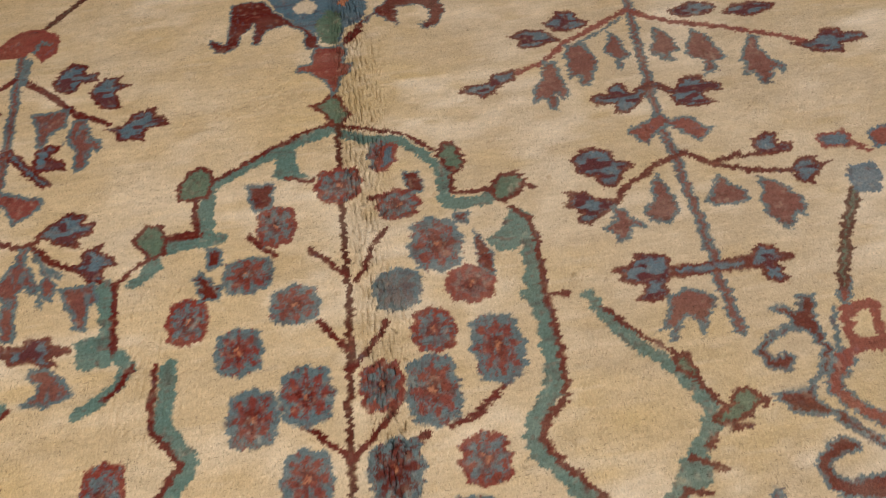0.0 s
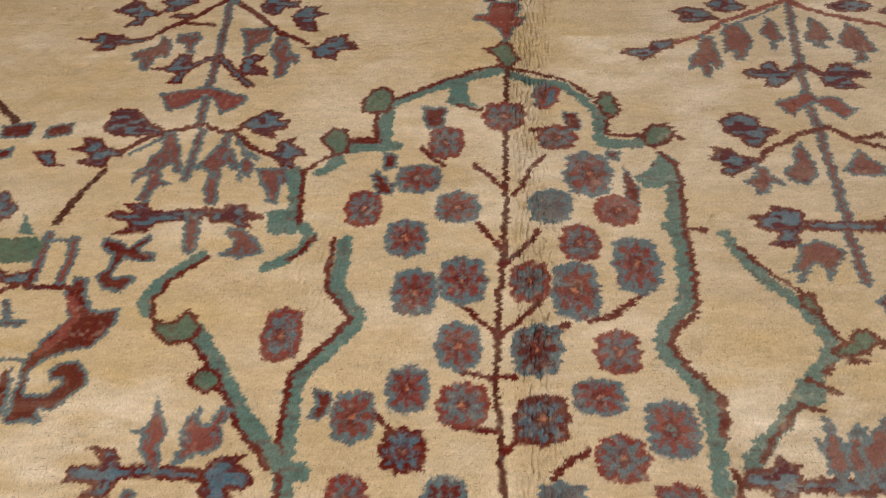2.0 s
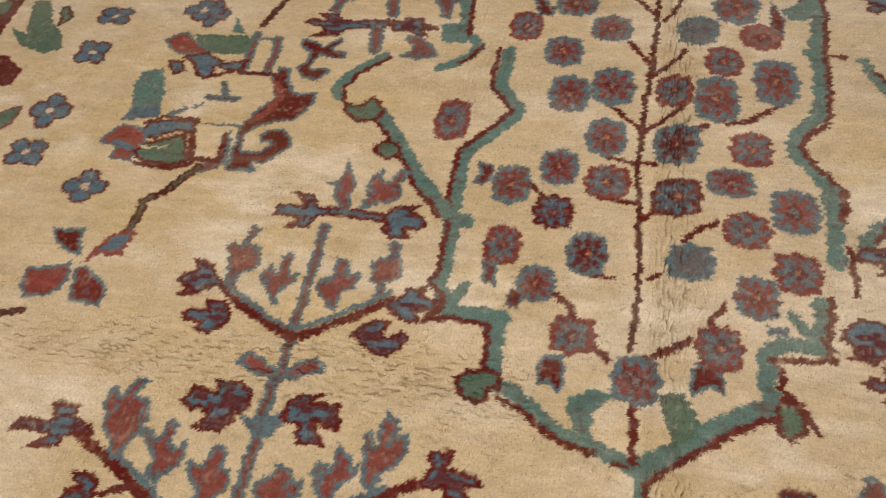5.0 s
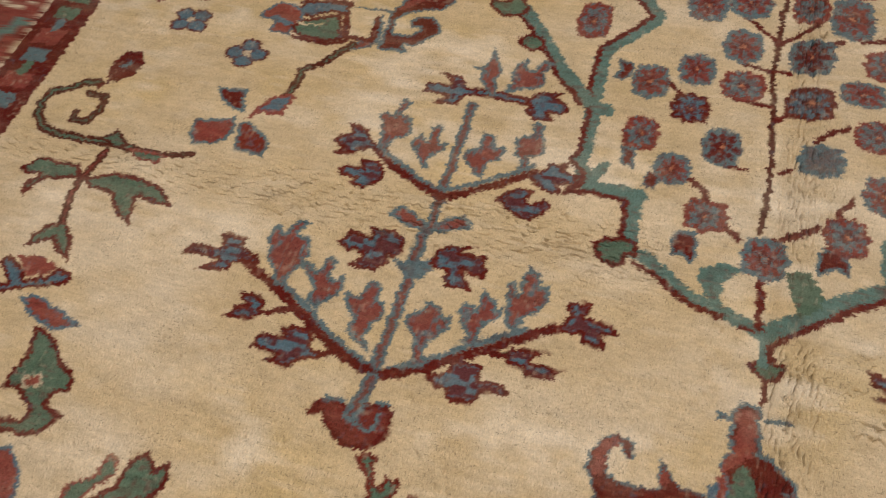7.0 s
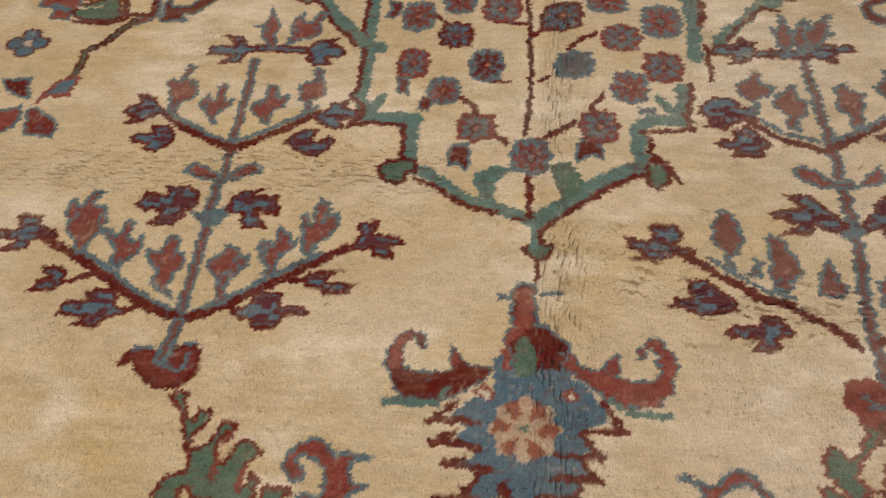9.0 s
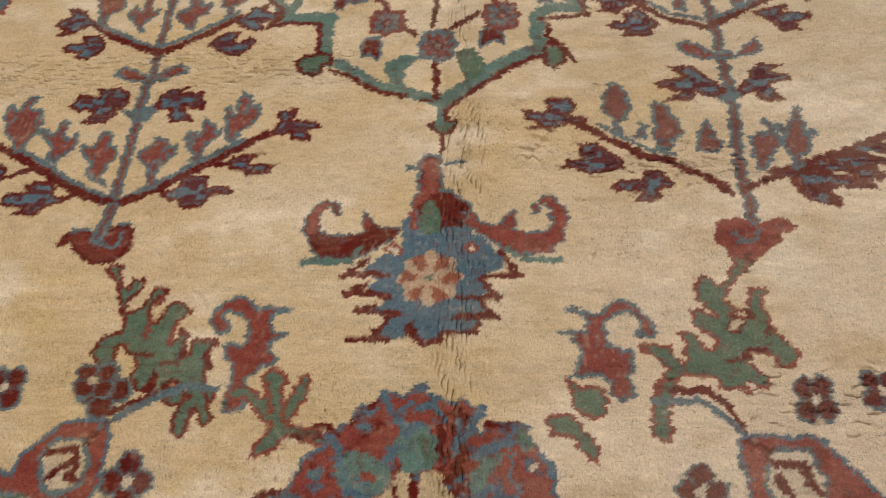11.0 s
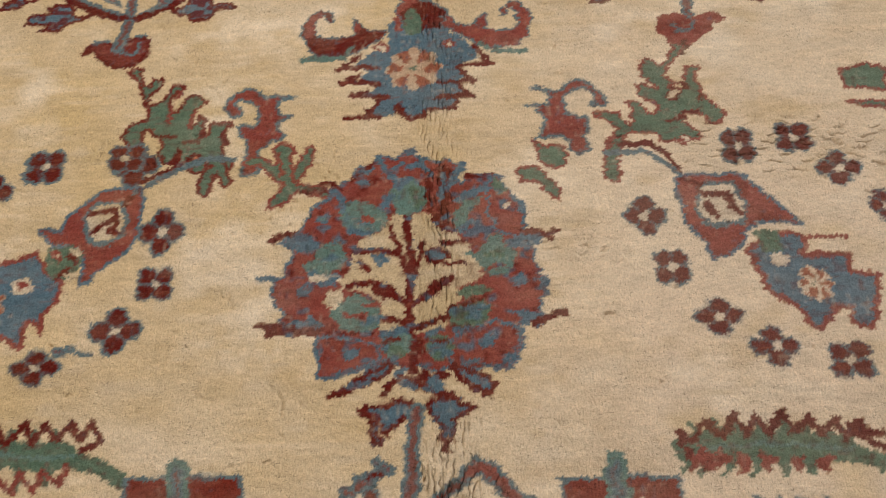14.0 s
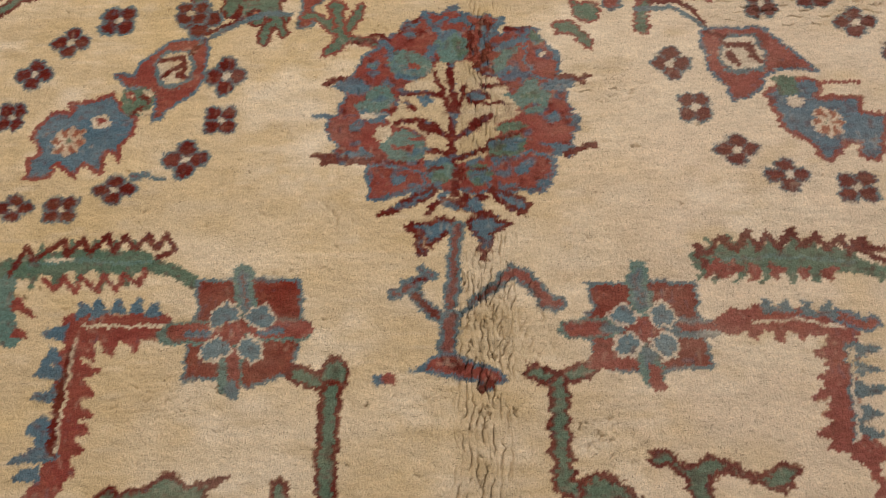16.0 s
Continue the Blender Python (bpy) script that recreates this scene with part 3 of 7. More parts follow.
weave(m, "dark", [(13, [(-493, 137), (-449, 161), (-398, 192), (-362, 219)])])
weave(m, "grey", [(10, [(-511, -163), (-552, -146), (-606, -115), (-650, -85), (-686, -67)])])
weave(m, "grey", [(10, [(-484, -160), (-435, -135), (-376, -95), (-315, -57)])])
weave(m, "dark", [(15, [(-501, -174), (-548, -159), (-600, -132), (-657, -96), (-703, -70), (-755, -45)])])
weave(m, "dark", [(15, [(-494, -173), (-440, -150), (-373, -108), (-313, -69), (-275, -46)])])
weave(m, "dark", [(10, [(-687, -121), (-654, -104), (-625, -110)])])
weave(m, "dark", [(10, [(-374, -103), (-330, -106)])])
weave(m, "claw", [(20, [(-494, 367), (-450, 364), (-393, 359)])])
weave(m, "grey", areas=[[(-543, 22), (-520, 11), (-495, 19), (-472, 29), (-471, 6), (-482, -13), (-509, -15), (-524, 1)]])
weave(motif("claw_bud", host), "claw", areas=[[(-710, 211), (-695, 229), (-681, 233), (-695, 255), (-658, 251), (-650, 239), (-635, 224), (-616, 229), (-604, 207), (-637, 207), (-655, 203), (-657, 191), (-700, 187), (-684, 202)]])
weave(motif("claw_bud", host), "claw", areas=[[(-680, 159), (-666, 169), (-638, 169), (-648, 185), (-615, 188), (-597, 168), (-599, 147), (-612, 140), (-624, 127), (-653, 134), (-646, 144), (-672, 147)]])
weave(motif("claw_bud", host), "claw", areas=[[(-380, 214), (-355, 219), (-346, 238), (-314, 244), (-315, 229), (-295, 222), (-293, 204), (-321, 197), (-314, 183), (-345, 181), (-362, 195)]])
weave(motif("claw_bud", host), "claw", areas=[[(-415, 153), (-386, 181), (-351, 184), (-362, 165), (-362, 156), (-330, 168), (-325, 156), (-334, 136), (-352, 123), (-373, 127), (-389, 138)]])
weave(motif("claw_bud", host), "claw", areas=[[(-859, -55), (-851, -33), (-800, -31), (-813, -7), (-805, -2), (-766, -3), (-770, -17), (-755, -26), (-736, -35), (-730, -53), (-757, -46), (-769, -52), (-773, -68), (-826, -75), (-801, -54), (-829, -52)]])
weave(motif("claw_bud", host), "claw", areas=[[(-749, -140), (-738, -119), (-721, -114), (-733, -107), (-743, -92), (-701, -96), (-694, -108), (-697, -118), (-687, -120), (-698, -129), (-706, -138)]])
weave(motif("claw_bud", host), "claw", areas=[[(-690, -175), (-683, -153), (-649, -148), (-657, -134), (-618, -127), (-604, -140), (-604, -154), (-588, -157), (-567, -148), (-563, -161), (-602, -175), (-613, -181), (-622, -195), (-669, -193), (-648, -179), (-675, -179)]])
weave(motif("claw_bud", host), "claw", areas=[[(-269, -40), (-259, -23), (-269, -9), (-265, -1), (-229, 6), (-232, -11), (-238, -21), (-200, -24), (-187, -42), (-210, -44), (-203, -67), (-240, -63), (-238, -50), (-257, -52), (-281, -56), (-309, -68), (-285, -44)]])
weave(motif("claw_bud", host), "claw", areas=[[(-333, -107), (-327, -91), (-310, -85), (-270, -86), (-294, -96), (-295, -103), (-250, -107), (-261, -114), (-256, -125), (-300, -128), (-306, -117), (-327, -116)]])
weave(motif("claw_bud", host), "claw", areas=[[(-439, -145), (-422, -153), (-400, -141), (-400, -127), (-360, -123), (-355, -146), (-322, -145), (-312, -159), (-351, -165), (-356, -183), (-391, -187), (-398, -174), (-424, -168)]])
weave(motif("claw_bud", host), "claw", areas=[[(-629, 22), (-615, 46), (-581, 44), (-588, 62), (-546, 62), (-528, 49), (-519, 26), (-529, 18), (-541, 14), (-538, 2), (-554, -15), (-604, -17), (-580, 5), (-592, 14), (-610, 10)]])
weave(motif("claw_bud", host), "claw", areas=[[(-478, 15), (-475, 43), (-453, 56), (-415, 60), (-437, 45), (-398, 46), (-391, 23), (-395, 6), (-416, 10), (-429, 19), (-415, 1), (-403, -15), (-443, -16), (-455, -4), (-448, 7)]])
weave(motif("claw_bud", host), "claw", areas=[[(-592, 349), (-589, 374), (-549, 377), (-557, 389), (-574, 398), (-535, 400), (-522, 385), (-520, 375), (-499, 378), (-494, 358), (-515, 353), (-521, 343), (-522, 327), (-570, 330), (-547, 348)]])
weave(motif("claw_bud", host), "claw", areas=[[(-416, 360), (-405, 369), (-399, 381), (-387, 391), (-348, 390), (-363, 376), (-341, 367), (-336, 350), (-354, 340), (-370, 340), (-355, 325), (-392, 322), (-409, 340), (-401, 349)]])
weave(motif("sprout", host), "sprout", areas=[[(-476, 357), (-487, 379), (-501, 394), (-501, 414), (-523, 425), (-502, 430), (-496, 447), (-495, 476), (-474, 441), (-467, 420), (-471, 400), (-464, 379), (-465, 362)]])
weave(motif("sprout", host), "sprout", areas=[[(-453, 374), (-452, 390), (-445, 400), (-454, 421), (-445, 448), (-428, 465), (-425, 438), (-415, 438), (-398, 463), (-381, 456), (-395, 432), (-389, 411), (-397, 393), (-428, 386), (-444, 376)]])
weave(motif("sprout", host), "sprout", areas=[[(-630, 235), (-639, 262), (-648, 285), (-635, 293), (-623, 286), (-622, 309), (-616, 330), (-597, 322), (-606, 304), (-609, 291), (-587, 287), (-582, 257), (-585, 243), (-604, 234), (-611, 217), (-609, 198), (-629, 215)]])
weave(motif("sprout", host), "sprout", areas=[[(-546, 187), (-562, 214), (-580, 231), (-575, 245), (-565, 260), (-553, 246), (-552, 272), (-547, 284), (-531, 284), (-533, 254), (-528, 246), (-515, 251), (-516, 227), (-529, 218), (-537, 205), (-530, 185)]])
weave(motif("sprout", host), "sprout", areas=[[(-454, 189), (-471, 207), (-484, 224), (-479, 243), (-463, 249), (-464, 269), (-463, 283), (-440, 281), (-438, 253), (-428, 257), (-418, 262), (-422, 234), (-436, 220), (-440, 204), (-441, 187)]])
weave(motif("sprout", host), "sprout", areas=[[(-395, 212), (-392, 234), (-405, 248), (-410, 280), (-385, 291), (-389, 308), (-387, 319), (-367, 314), (-367, 290), (-357, 281), (-354, 256), (-368, 247), (-379, 243), (-374, 216)]])
weave(motif("sprout", host), "sprout", areas=[[(-699, -70), (-707, -49), (-727, -30), (-735, 1), (-735, 31), (-722, 29), (-713, 15), (-710, 32), (-702, 50), (-681, 46), (-691, 22), (-685, 18), (-670, 19), (-661, -9), (-668, -20), (-668, -35), (-680, -52), (-678, -73)]])
weave(motif("sprout", host), "sprout", areas=[[(-638, -88), (-637, -62), (-659, -40), (-675, -25), (-658, -21), (-639, -36), (-636, -20), (-631, -6), (-612, -9), (-616, -34), (-609, -43), (-593, -31), (-591, -58), (-600, -74), (-614, -86), (-614, -101)]])
weave(motif("sprout", host), "sprout", areas=[[(-565, -119), (-557, -103), (-572, -85), (-585, -67), (-580, -56), (-563, -63), (-560, -43), (-554, -31), (-532, -35), (-535, -60), (-520, -64), (-517, -85), (-525, -100), (-533, -119), (-519, -148)]])
weave(motif("sprout", host), "sprout", areas=[[(-457, -150), (-464, -107), (-482, -90), (-484, -75), (-466, -58), (-466, -47), (-440, -48), (-432, -65), (-420, -58), (-419, -84), (-429, -100), (-443, -115), (-435, -147)]])
weave(motif("sprout", host), "sprout", areas=[[(-401, -101), (-392, -85), (-409, -68), (-415, -43), (-407, -31), (-392, -41), (-391, -21), (-385, -6), (-365, -23), (-362, -38), (-353, -27), (-353, -53), (-373, -65), (-377, -85), (-377, -104)]])
weave(motif("sprout", host), "sprout", areas=[[(-341, -63), (-351, -33), (-356, 9), (-344, 18), (-337, -5), (-339, 20), (-329, 48), (-312, 33), (-307, 13), (-296, 23), (-294, -8), (-306, -30), (-321, -41), (-326, -61)]])
m = motif("leaf", host, "grey-blue leaf pair with rust hearts")
weave(m, "sprout", areas=[[(-493, 68), (-540, 76), (-572, 93), (-551, 111), (-524, 101), (-500, 83)]])
weave(m, "sprout", areas=[[(-493, 68), (-467, 79), (-429, 91), (-449, 115), (-474, 105), (-487, 86)]])
m = host = motif("heart_bulb", None, "dark red heart-shaped bulb under the tree")
weave(m, "bulb", areas=[[(-577, -250), (-564, -230), (-555, -220), (-527, -218), (-515, -234), (-506, -225), (-494, -213), (-468, -209), (-455, -221), (-453, -237), (-453, -257), (-466, -270), (-479, -280), (-497, -282), (-517, -280), (-532, -268), (-545, -256), (-555, -246)]])
weave(m, "grey", [(8, [(-553, -222), (-527, -220)])])
weave(m, "grey", [(7, [(-484, -211), (-468, -210)])])
weave(m, "stem", [(20, [(-501, -179), (-514, -237)])])
weave(m, "grey", [(7, [(-502, -228), (-503, -245), (-487, -253), (-474, -245), (-476, -229)])])

# lower right tree
m = host = motif("flowering_tree", None, "upright tree with grey-blue stem and rust claw buds")
weave(m, "stem", [(20, [(431, 346), (445, 164), (450, 85), (454, 11), (446, -132), (449, -176), (452, -222)])])
weave(m, "grey", [(9, [(430, 173), (380, 191), (339, 221), (314, 241)])])
weave(m, "grey", [(9, [(452, 175), (514, 210), (568, 244)])])
weave(m, "dark", [(13, [(432, 157), (379, 176), (338, 206), (304, 228)])])
weave(m, "dark", [(13, [(441, 156), (511, 196), (571, 231)])])
weave(m, "grey", [(9, [(353, -102), (315, -91), (274, -64), (248, -44)])])
weave(m, "dark", [(14, [(428, -174), (398, -144), (351, -116), (306, -102), (239, -58), (203, -35)])])
weave(m, "dark", [(13, [(447, -169), (536, -125), (630, -92), (720, -45)])])
weave(m, "grey", areas=[[(423, 14), (451, 30), (476, 19), (463, -3), (434, -3)]])
weave(motif("claw_bud", host), "claw", areas=[[(275, 358), (292, 377), (322, 380), (333, 395), (363, 383), (357, 365), (402, 370), (442, 366), (439, 345), (354, 348), (328, 334), (306, 331), (318, 350), (285, 351)]])
weave(motif("claw_bud", host), "claw", areas=[[(439, 368), (460, 384), (509, 379), (518, 365), (485, 354), (488, 336), (454, 344), (440, 350)]])
weave(motif("claw_bud", host), "claw", areas=[[(247, 226), (259, 244), (274, 261), (304, 261), (321, 240), (344, 237), (345, 211), (317, 211), (293, 193), (254, 198), (270, 215)]])
weave(motif("claw_bud", host), "claw", areas=[[(269, 165), (285, 176), (303, 176), (299, 193), (330, 204), (346, 184), (362, 165), (343, 152), (347, 141), (294, 142), (305, 156), (284, 157)]])
weave(motif("claw_bud", host), "claw", areas=[[(565, 240), (589, 252), (578, 267), (623, 266), (615, 249), (635, 246), (633, 212), (603, 204), (588, 220)]])
weave(motif("claw_bud", host), "claw", areas=[[(512, 186), (541, 196), (568, 202), (574, 191), (559, 183), (605, 183), (606, 166), (578, 158), (584, 142), (551, 142), (538, 161), (523, 171)]])
weave(motif("claw_bud", host), "claw", areas=[[(336, 38), (358, 47), (387, 51), (359, 72), (401, 75), (420, 58), (434, 40), (449, 19), (426, 2), (404, 17), (392, 2), (351, 2), (375, 19), (343, 29)]])
weave(motif("claw_bud", host), "claw", areas=[[(463, 17), (481, 47), (498, 72), (543, 72), (523, 56), (545, 52), (550, 37), (518, 30), (523, 14), (536, -3), (497, -3), (488, 17), (471, 7)]])
weave(motif("claw_bud", host), "claw", areas=[[(126, -34), (132, -13), (166, -16), (168, 13), (208, 13), (213, -7), (203, -22), (231, -31), (230, -44), (199, -43), (175, -55), (134, -55), (156, -41)]])
weave(motif("claw_bud", host), "claw", areas=[[(180, -124), (195, -110), (215, -106), (209, -81), (237, -75), (261, -95), (281, -109), (279, -126), (250, -133), (225, -136), (201, -126)]])
weave(motif("claw_bud", host), "claw", areas=[[(256, -158), (266, -147), (301, -146), (311, -129), (336, -131), (346, -146), (348, -161), (324, -166), (327, -184), (283, -189), (298, -170), (271, -167)]])
weave(motif("sprout", host), "dull_sprout", areas=[[(338, 249), (320, 263), (312, 290), (333, 302), (344, 326), (360, 318), (361, 291), (380, 284), (368, 262), (348, 252), (350, 223), (330, 223)]])
weave(motif("sprout", host), "dull_sprout", areas=[[(385, 198), (384, 225), (371, 244), (374, 271), (390, 277), (396, 294), (412, 291), (412, 263), (427, 257), (422, 229), (407, 217), (408, 191)]])
weave(motif("sprout", host), "dull_sprout", areas=[[(485, 196), (480, 223), (463, 242), (469, 267), (466, 281), (485, 302), (496, 281), (515, 276), (509, 240), (501, 202)]])
weave(motif("sprout", host), "dull_sprout", areas=[[(547, 232), (548, 258), (524, 285), (547, 304), (546, 327), (567, 326), (566, 296), (593, 291), (582, 263), (566, 251), (561, 219)]])
weave(motif("sprout", host), "dull_sprout", areas=[[(264, -28), (249, -12), (255, 20), (271, 48), (289, 37), (299, 9), (301, -12), (291, -33), (280, -44), (282, -64), (269, -58)]])
weave(motif("sprout", host), "dull_sprout", areas=[[(289, -69), (307, -52), (305, -35), (322, -46), (315, -74)]])
weave(motif("sprout", host), "dull_sprout", areas=[[(324, -74), (329, -42), (327, -7), (337, 6), (359, -6), (364, -31), (374, -41), (375, -67), (357, -78), (354, -95), (334, -96)]])
weave(motif("sprout", host), "dull_sprout", areas=[[(387, -97), (391, -71), (404, -35), (417, -46), (421, -70), (432, -80), (425, -97), (408, -105)]])
weave(motif("sprout", host), "dull_sprout", areas=[[(469, -138), (467, -99), (468, -71), (483, -59), (494, -65), (493, -35), (511, -45), (510, -70), (520, -79), (504, -100), (486, -138)]])
claw(motif("claw_bud", host), (500, -138), (626, -171), -1)
claw(motif("claw_bud", host), (573, -116), (687, -124), -1, fat=0.9)
drop(motif("sprout", host), (528, -125), (547, -20), 1, fat=1.1)
drop(motif("sprout", host), (405, 357), (409, 447), 1, fat=1.1)
drop(motif("sprout", host), (428, 362), (441, 439), -1, fat=1.1)
drop(motif("sprout", host), (437, 366), (486, 449), 1, fat=1.1)
m = motif("leaf", host, "grey-blue leaf pair with rust hearts")
weave(m, "sprout", areas=[[(378, 111), (394, 129), (422, 113), (442, 97), (460, 104), (469, 93), (485, 112), (509, 130), (518, 102), (493, 87), (459, 84), (418, 84), (394, 95)]])
m = host = motif("heart_bulb", None, "rust heart-shaped bulb under the tree")
weave(m, "rust", areas=[[(398, -223), (421, -217), (437, -215), (451, -232), (471, -222), (494, -216), (511, -231), (488, -247), (484, -258), (466, -269), (453, -283), (431, -288), (407, -281), (401, -262), (394, -246)]])
weave(m, "grey", [(7, [(423, -241), (429, -256), (447, -254), (455, -239)])])

# upper left hanging tree
m = host = motif("hanging_tree", None, "hanging tree with grey-blue stem and dark red claw buds")
weave(m, "stem", [(19, [(-574, 1464), (-566, 1315), (-561, 1165), (-559, 1089), (-558, 1017)])])
weave(m, "stem", [(19, [(-549, 1003), (-550, 886)])])
weave(m, "dark", [(13, [(-571, 1403), (-631, 1344), (-690, 1305)])])
weave(m, "dark", [(13, [(-571, 1403), (-495, 1333), (-440, 1270)])])
weave(m, "dark", [(11, [(-711, 1275), (-685, 1306), (-652, 1322), (-594, 1312)])])
weave(m, "dark", [(11, [(-465, 1293), (-428, 1271), (-391, 1248)])])
weave(m, "dark", [(11, [(-683, 954), (-651, 983), (-623, 999), (-558, 1017), (-543, 1019)])])
weave(m, "dark", [(11, [(-536, 1011), (-503, 999), (-479, 1007)])])
weave(m, "dark", [(11, [(-482, 995), (-450, 961), (-423, 947)])])
weave(m, "dark", [(10, [(-683, 954), (-725, 958)])])
weave(m, "grey", [(9, [(-612, 988), (-637, 971), (-666, 948)])])
weave(m, "grey", [(9, [(-478, 977), (-454, 948), (-430, 932)])])
weave(m, "claw", [(17, [(-610, 1179), (-585, 1201), (-562, 1209)])])
weave(m, "claw", [(19, [(-554, 1206), (-519, 1163), (-483, 1125)])])
weave(m, "claw", [(20, [(-595, 803), (-545, 809), (-494, 811), (-423, 799)])])
weave(motif("claw_bud", host), "claw", areas=[[(-821, 1369), (-802, 1385), (-783, 1405), (-758, 1400), (-742, 1375), (-703, 1357), (-740, 1342), (-740, 1318), (-784, 1311), (-764, 1339), (-775, 1349)]])
weave(motif("claw_bud", host), "claw", areas=[[(-872, 1278), (-829, 1282), (-828, 1297), (-776, 1288), (-756, 1275), (-703, 1278), (-728, 1257), (-773, 1255), (-780, 1239), (-825, 1240), (-812, 1257)]])
weave(motif("claw_bud", host), "claw", areas=[[(-725, 1395), (-700, 1410), (-680, 1427), (-640, 1425), (-639, 1389), (-666, 1373), (-686, 1356), (-719, 1363), (-700, 1379)]])
weave(motif("claw_bud", host), "claw", areas=[[(-692, 1341), (-674, 1355), (-634, 1348), (-637, 1332)]])
weave(motif("claw_bud", host), "claw", areas=[[(-436, 1334), (-425, 1355), (-409, 1369), (-377, 1367), (-382, 1351), (-355, 1338), (-385, 1326), (-381, 1307), (-368, 1282), (-410, 1287), (-426, 1316)]])
weave(motif("claw_bud", host), "claw", areas=[[(-399, 1235), (-364, 1243), (-350, 1264), (-309, 1276), (-311, 1251), (-295, 1251), (-286, 1226), (-320, 1220), (-329, 1212), (-320, 1193), (-370, 1203), (-378, 1224)]])
weave(motif("claw_bud", host), "claw", areas=[[(-689, 1178), (-654, 1185), (-642, 1222), (-615, 1218), (-599, 1180), (-613, 1165), (-617, 1132), (-649, 1133), (-632, 1159)]])
weave(motif("claw_bud", host), "claw", areas=[[(-515, 1165), (-512, 1204), (-491, 1217), (-464, 1212), (-472, 1197), (-486, 1186), (-458, 1179), (-452, 1150), (-483, 1156), (-499, 1152)]])
weave(motif("claw_bud", host), "claw", areas=[[(-735, 1013), (-730, 1049), (-736, 1054), (-717, 1066), (-683, 1065), (-660, 1042), (-651, 1028), (-621, 1013), (-609, 988), (-644, 995), (-663, 989), (-702, 993), (-726, 1003)]])
weave(motif("claw_bud", host), "claw", areas=[[(-783, 964), (-751, 972), (-770, 994), (-727, 989), (-710, 967), (-682, 957), (-677, 943), (-701, 939), (-699, 917), (-722, 917), (-760, 931), (-739, 946)]])
weave(motif("claw_bud", host), "claw", areas=[[(-488, 1014), (-470, 1030), (-453, 1045), (-433, 1056), (-403, 1047), (-409, 1030), (-390, 1028), (-391, 1008), (-416, 1001), (-406, 980), (-443, 991), (-460, 1002)]])
weave(motif("claw_bud", host), "claw", areas=[[(-430, 946), (-406, 954), (-404, 974), (-373, 986), (-374, 966), (-353, 953), (-346, 936), (-370, 933), (-364, 904), (-390, 912), (-408, 932)]])
weave(motif("claw_bud", host), "claw", areas=[[(-670, 805), (-651, 816), (-623, 813), (-647, 831), (-608, 834), (-587, 815), (-509, 820), (-492, 809), (-502, 794), (-575, 787), (-588, 767), (-648, 766), (-619, 785)]])
weave(motif("claw_bud", host), "claw", areas=[[(-498, 819), (-473, 814), (-467, 830), (-424, 823), (-431, 810), (-402, 804), (-400, 793), (-428, 793), (-415, 776), (-435, 770), (-453, 788), (-485, 788)]])
weave(motif("claw_bud", host), "claw", areas=[[(-506, 1373), (-494, 1407), (-476, 1425), (-444, 1412), (-448, 1387), (-420, 1389), (-424, 1363), (-450, 1360), (-463, 1340), (-491, 1346)]])
weave(motif("sprout", host), "dull_sprout", areas=[[(-617, 1002), (-595, 1004), (-577, 963), (-557, 896), (-574, 898), (-584, 919), (-598, 910), (-591, 886), (-569, 875), (-597, 865), (-604, 830), (-626, 838), (-619, 862), (-618, 892), (-629, 891), (-643, 870), (-649, 906), (-632, 915), (-629, 938), (-612, 957)]])
weave(motif("sprout", host), "dull_sprout", areas=[[(-506, 999), (-486, 999), (-490, 968), (-476, 948), (-460, 900), (-476, 907), (-486, 921), (-491, 915), (-489, 873), (-483, 827), (-504, 825), (-515, 861), (-517, 898), (-529, 914), (-537, 902), (-543, 913), (-526, 942), (-516, 962), (-507, 975)]])
weave(motif("sprout", host), "dull_sprout", areas=[[(-482, 988), (-459, 961), (-445, 941), (-433, 908), (-439, 886), (-453, 894), (-452, 874), (-465, 889), (-460, 908), (-469, 916), (-461, 935)]])
weave(motif("sprout", host), "dull_sprout", areas=[[(-433, 910), (-376, 909), (-365, 874), (-379, 869), (-381, 852), (-383, 826), (-403, 831), (-409, 864), (-422, 872)]])
weave(motif("sprout", host), "dull_sprout", areas=[[(-692, 1283), (-667, 1268), (-655, 1221), (-664, 1210), (-682, 1214), (-687, 1191), (-692, 1169), (-713, 1174), (-720, 1209), (-732, 1199), (-740, 1229), (-710, 1245), (-692, 1252)]])
weave(motif("sprout", host), "dull_sprout", areas=[[(-659, 1285), (-616, 1292), (-603, 1263), (-616, 1246), (-604, 1219), (-626, 1220), (-638, 1250), (-657, 1256)]])
weave(motif("sprout", host), "dull_sprout", areas=[[(-536, 1298), (-465, 1303), (-462, 1257), (-488, 1241), (-498, 1207), (-514, 1216), (-514, 1246)]])
weave(motif("sprout", host), "dull_sprout", areas=[[(-456, 1269), (-430, 1268), (-418, 1224), (-398, 1208), (-400, 1180), (-413, 1188), (-417, 1149), (-440, 1142), (-444, 1191), (-458, 1216), (-464, 1208), (-458, 1242)]])
weave(motif("sprout", host), "dull_sprout", areas=[[(-534, 815), (-517, 812), (-502, 790), (-498, 767), (-496, 733), (-504, 721), (-521, 725), (-523, 752), (-530, 779)]])
weave(motif("sprout", host), "dull_sprout", areas=[[(-457, 780), (-426, 774), (-408, 756), (-390, 735), (-387, 722), (-411, 717), (-423, 712), (-448, 717), (-463, 722), (-443, 734), (-442, 750), (-458, 761)]])
m = motif("leaf", host, "grey-blue leaf pair with rust hearts")
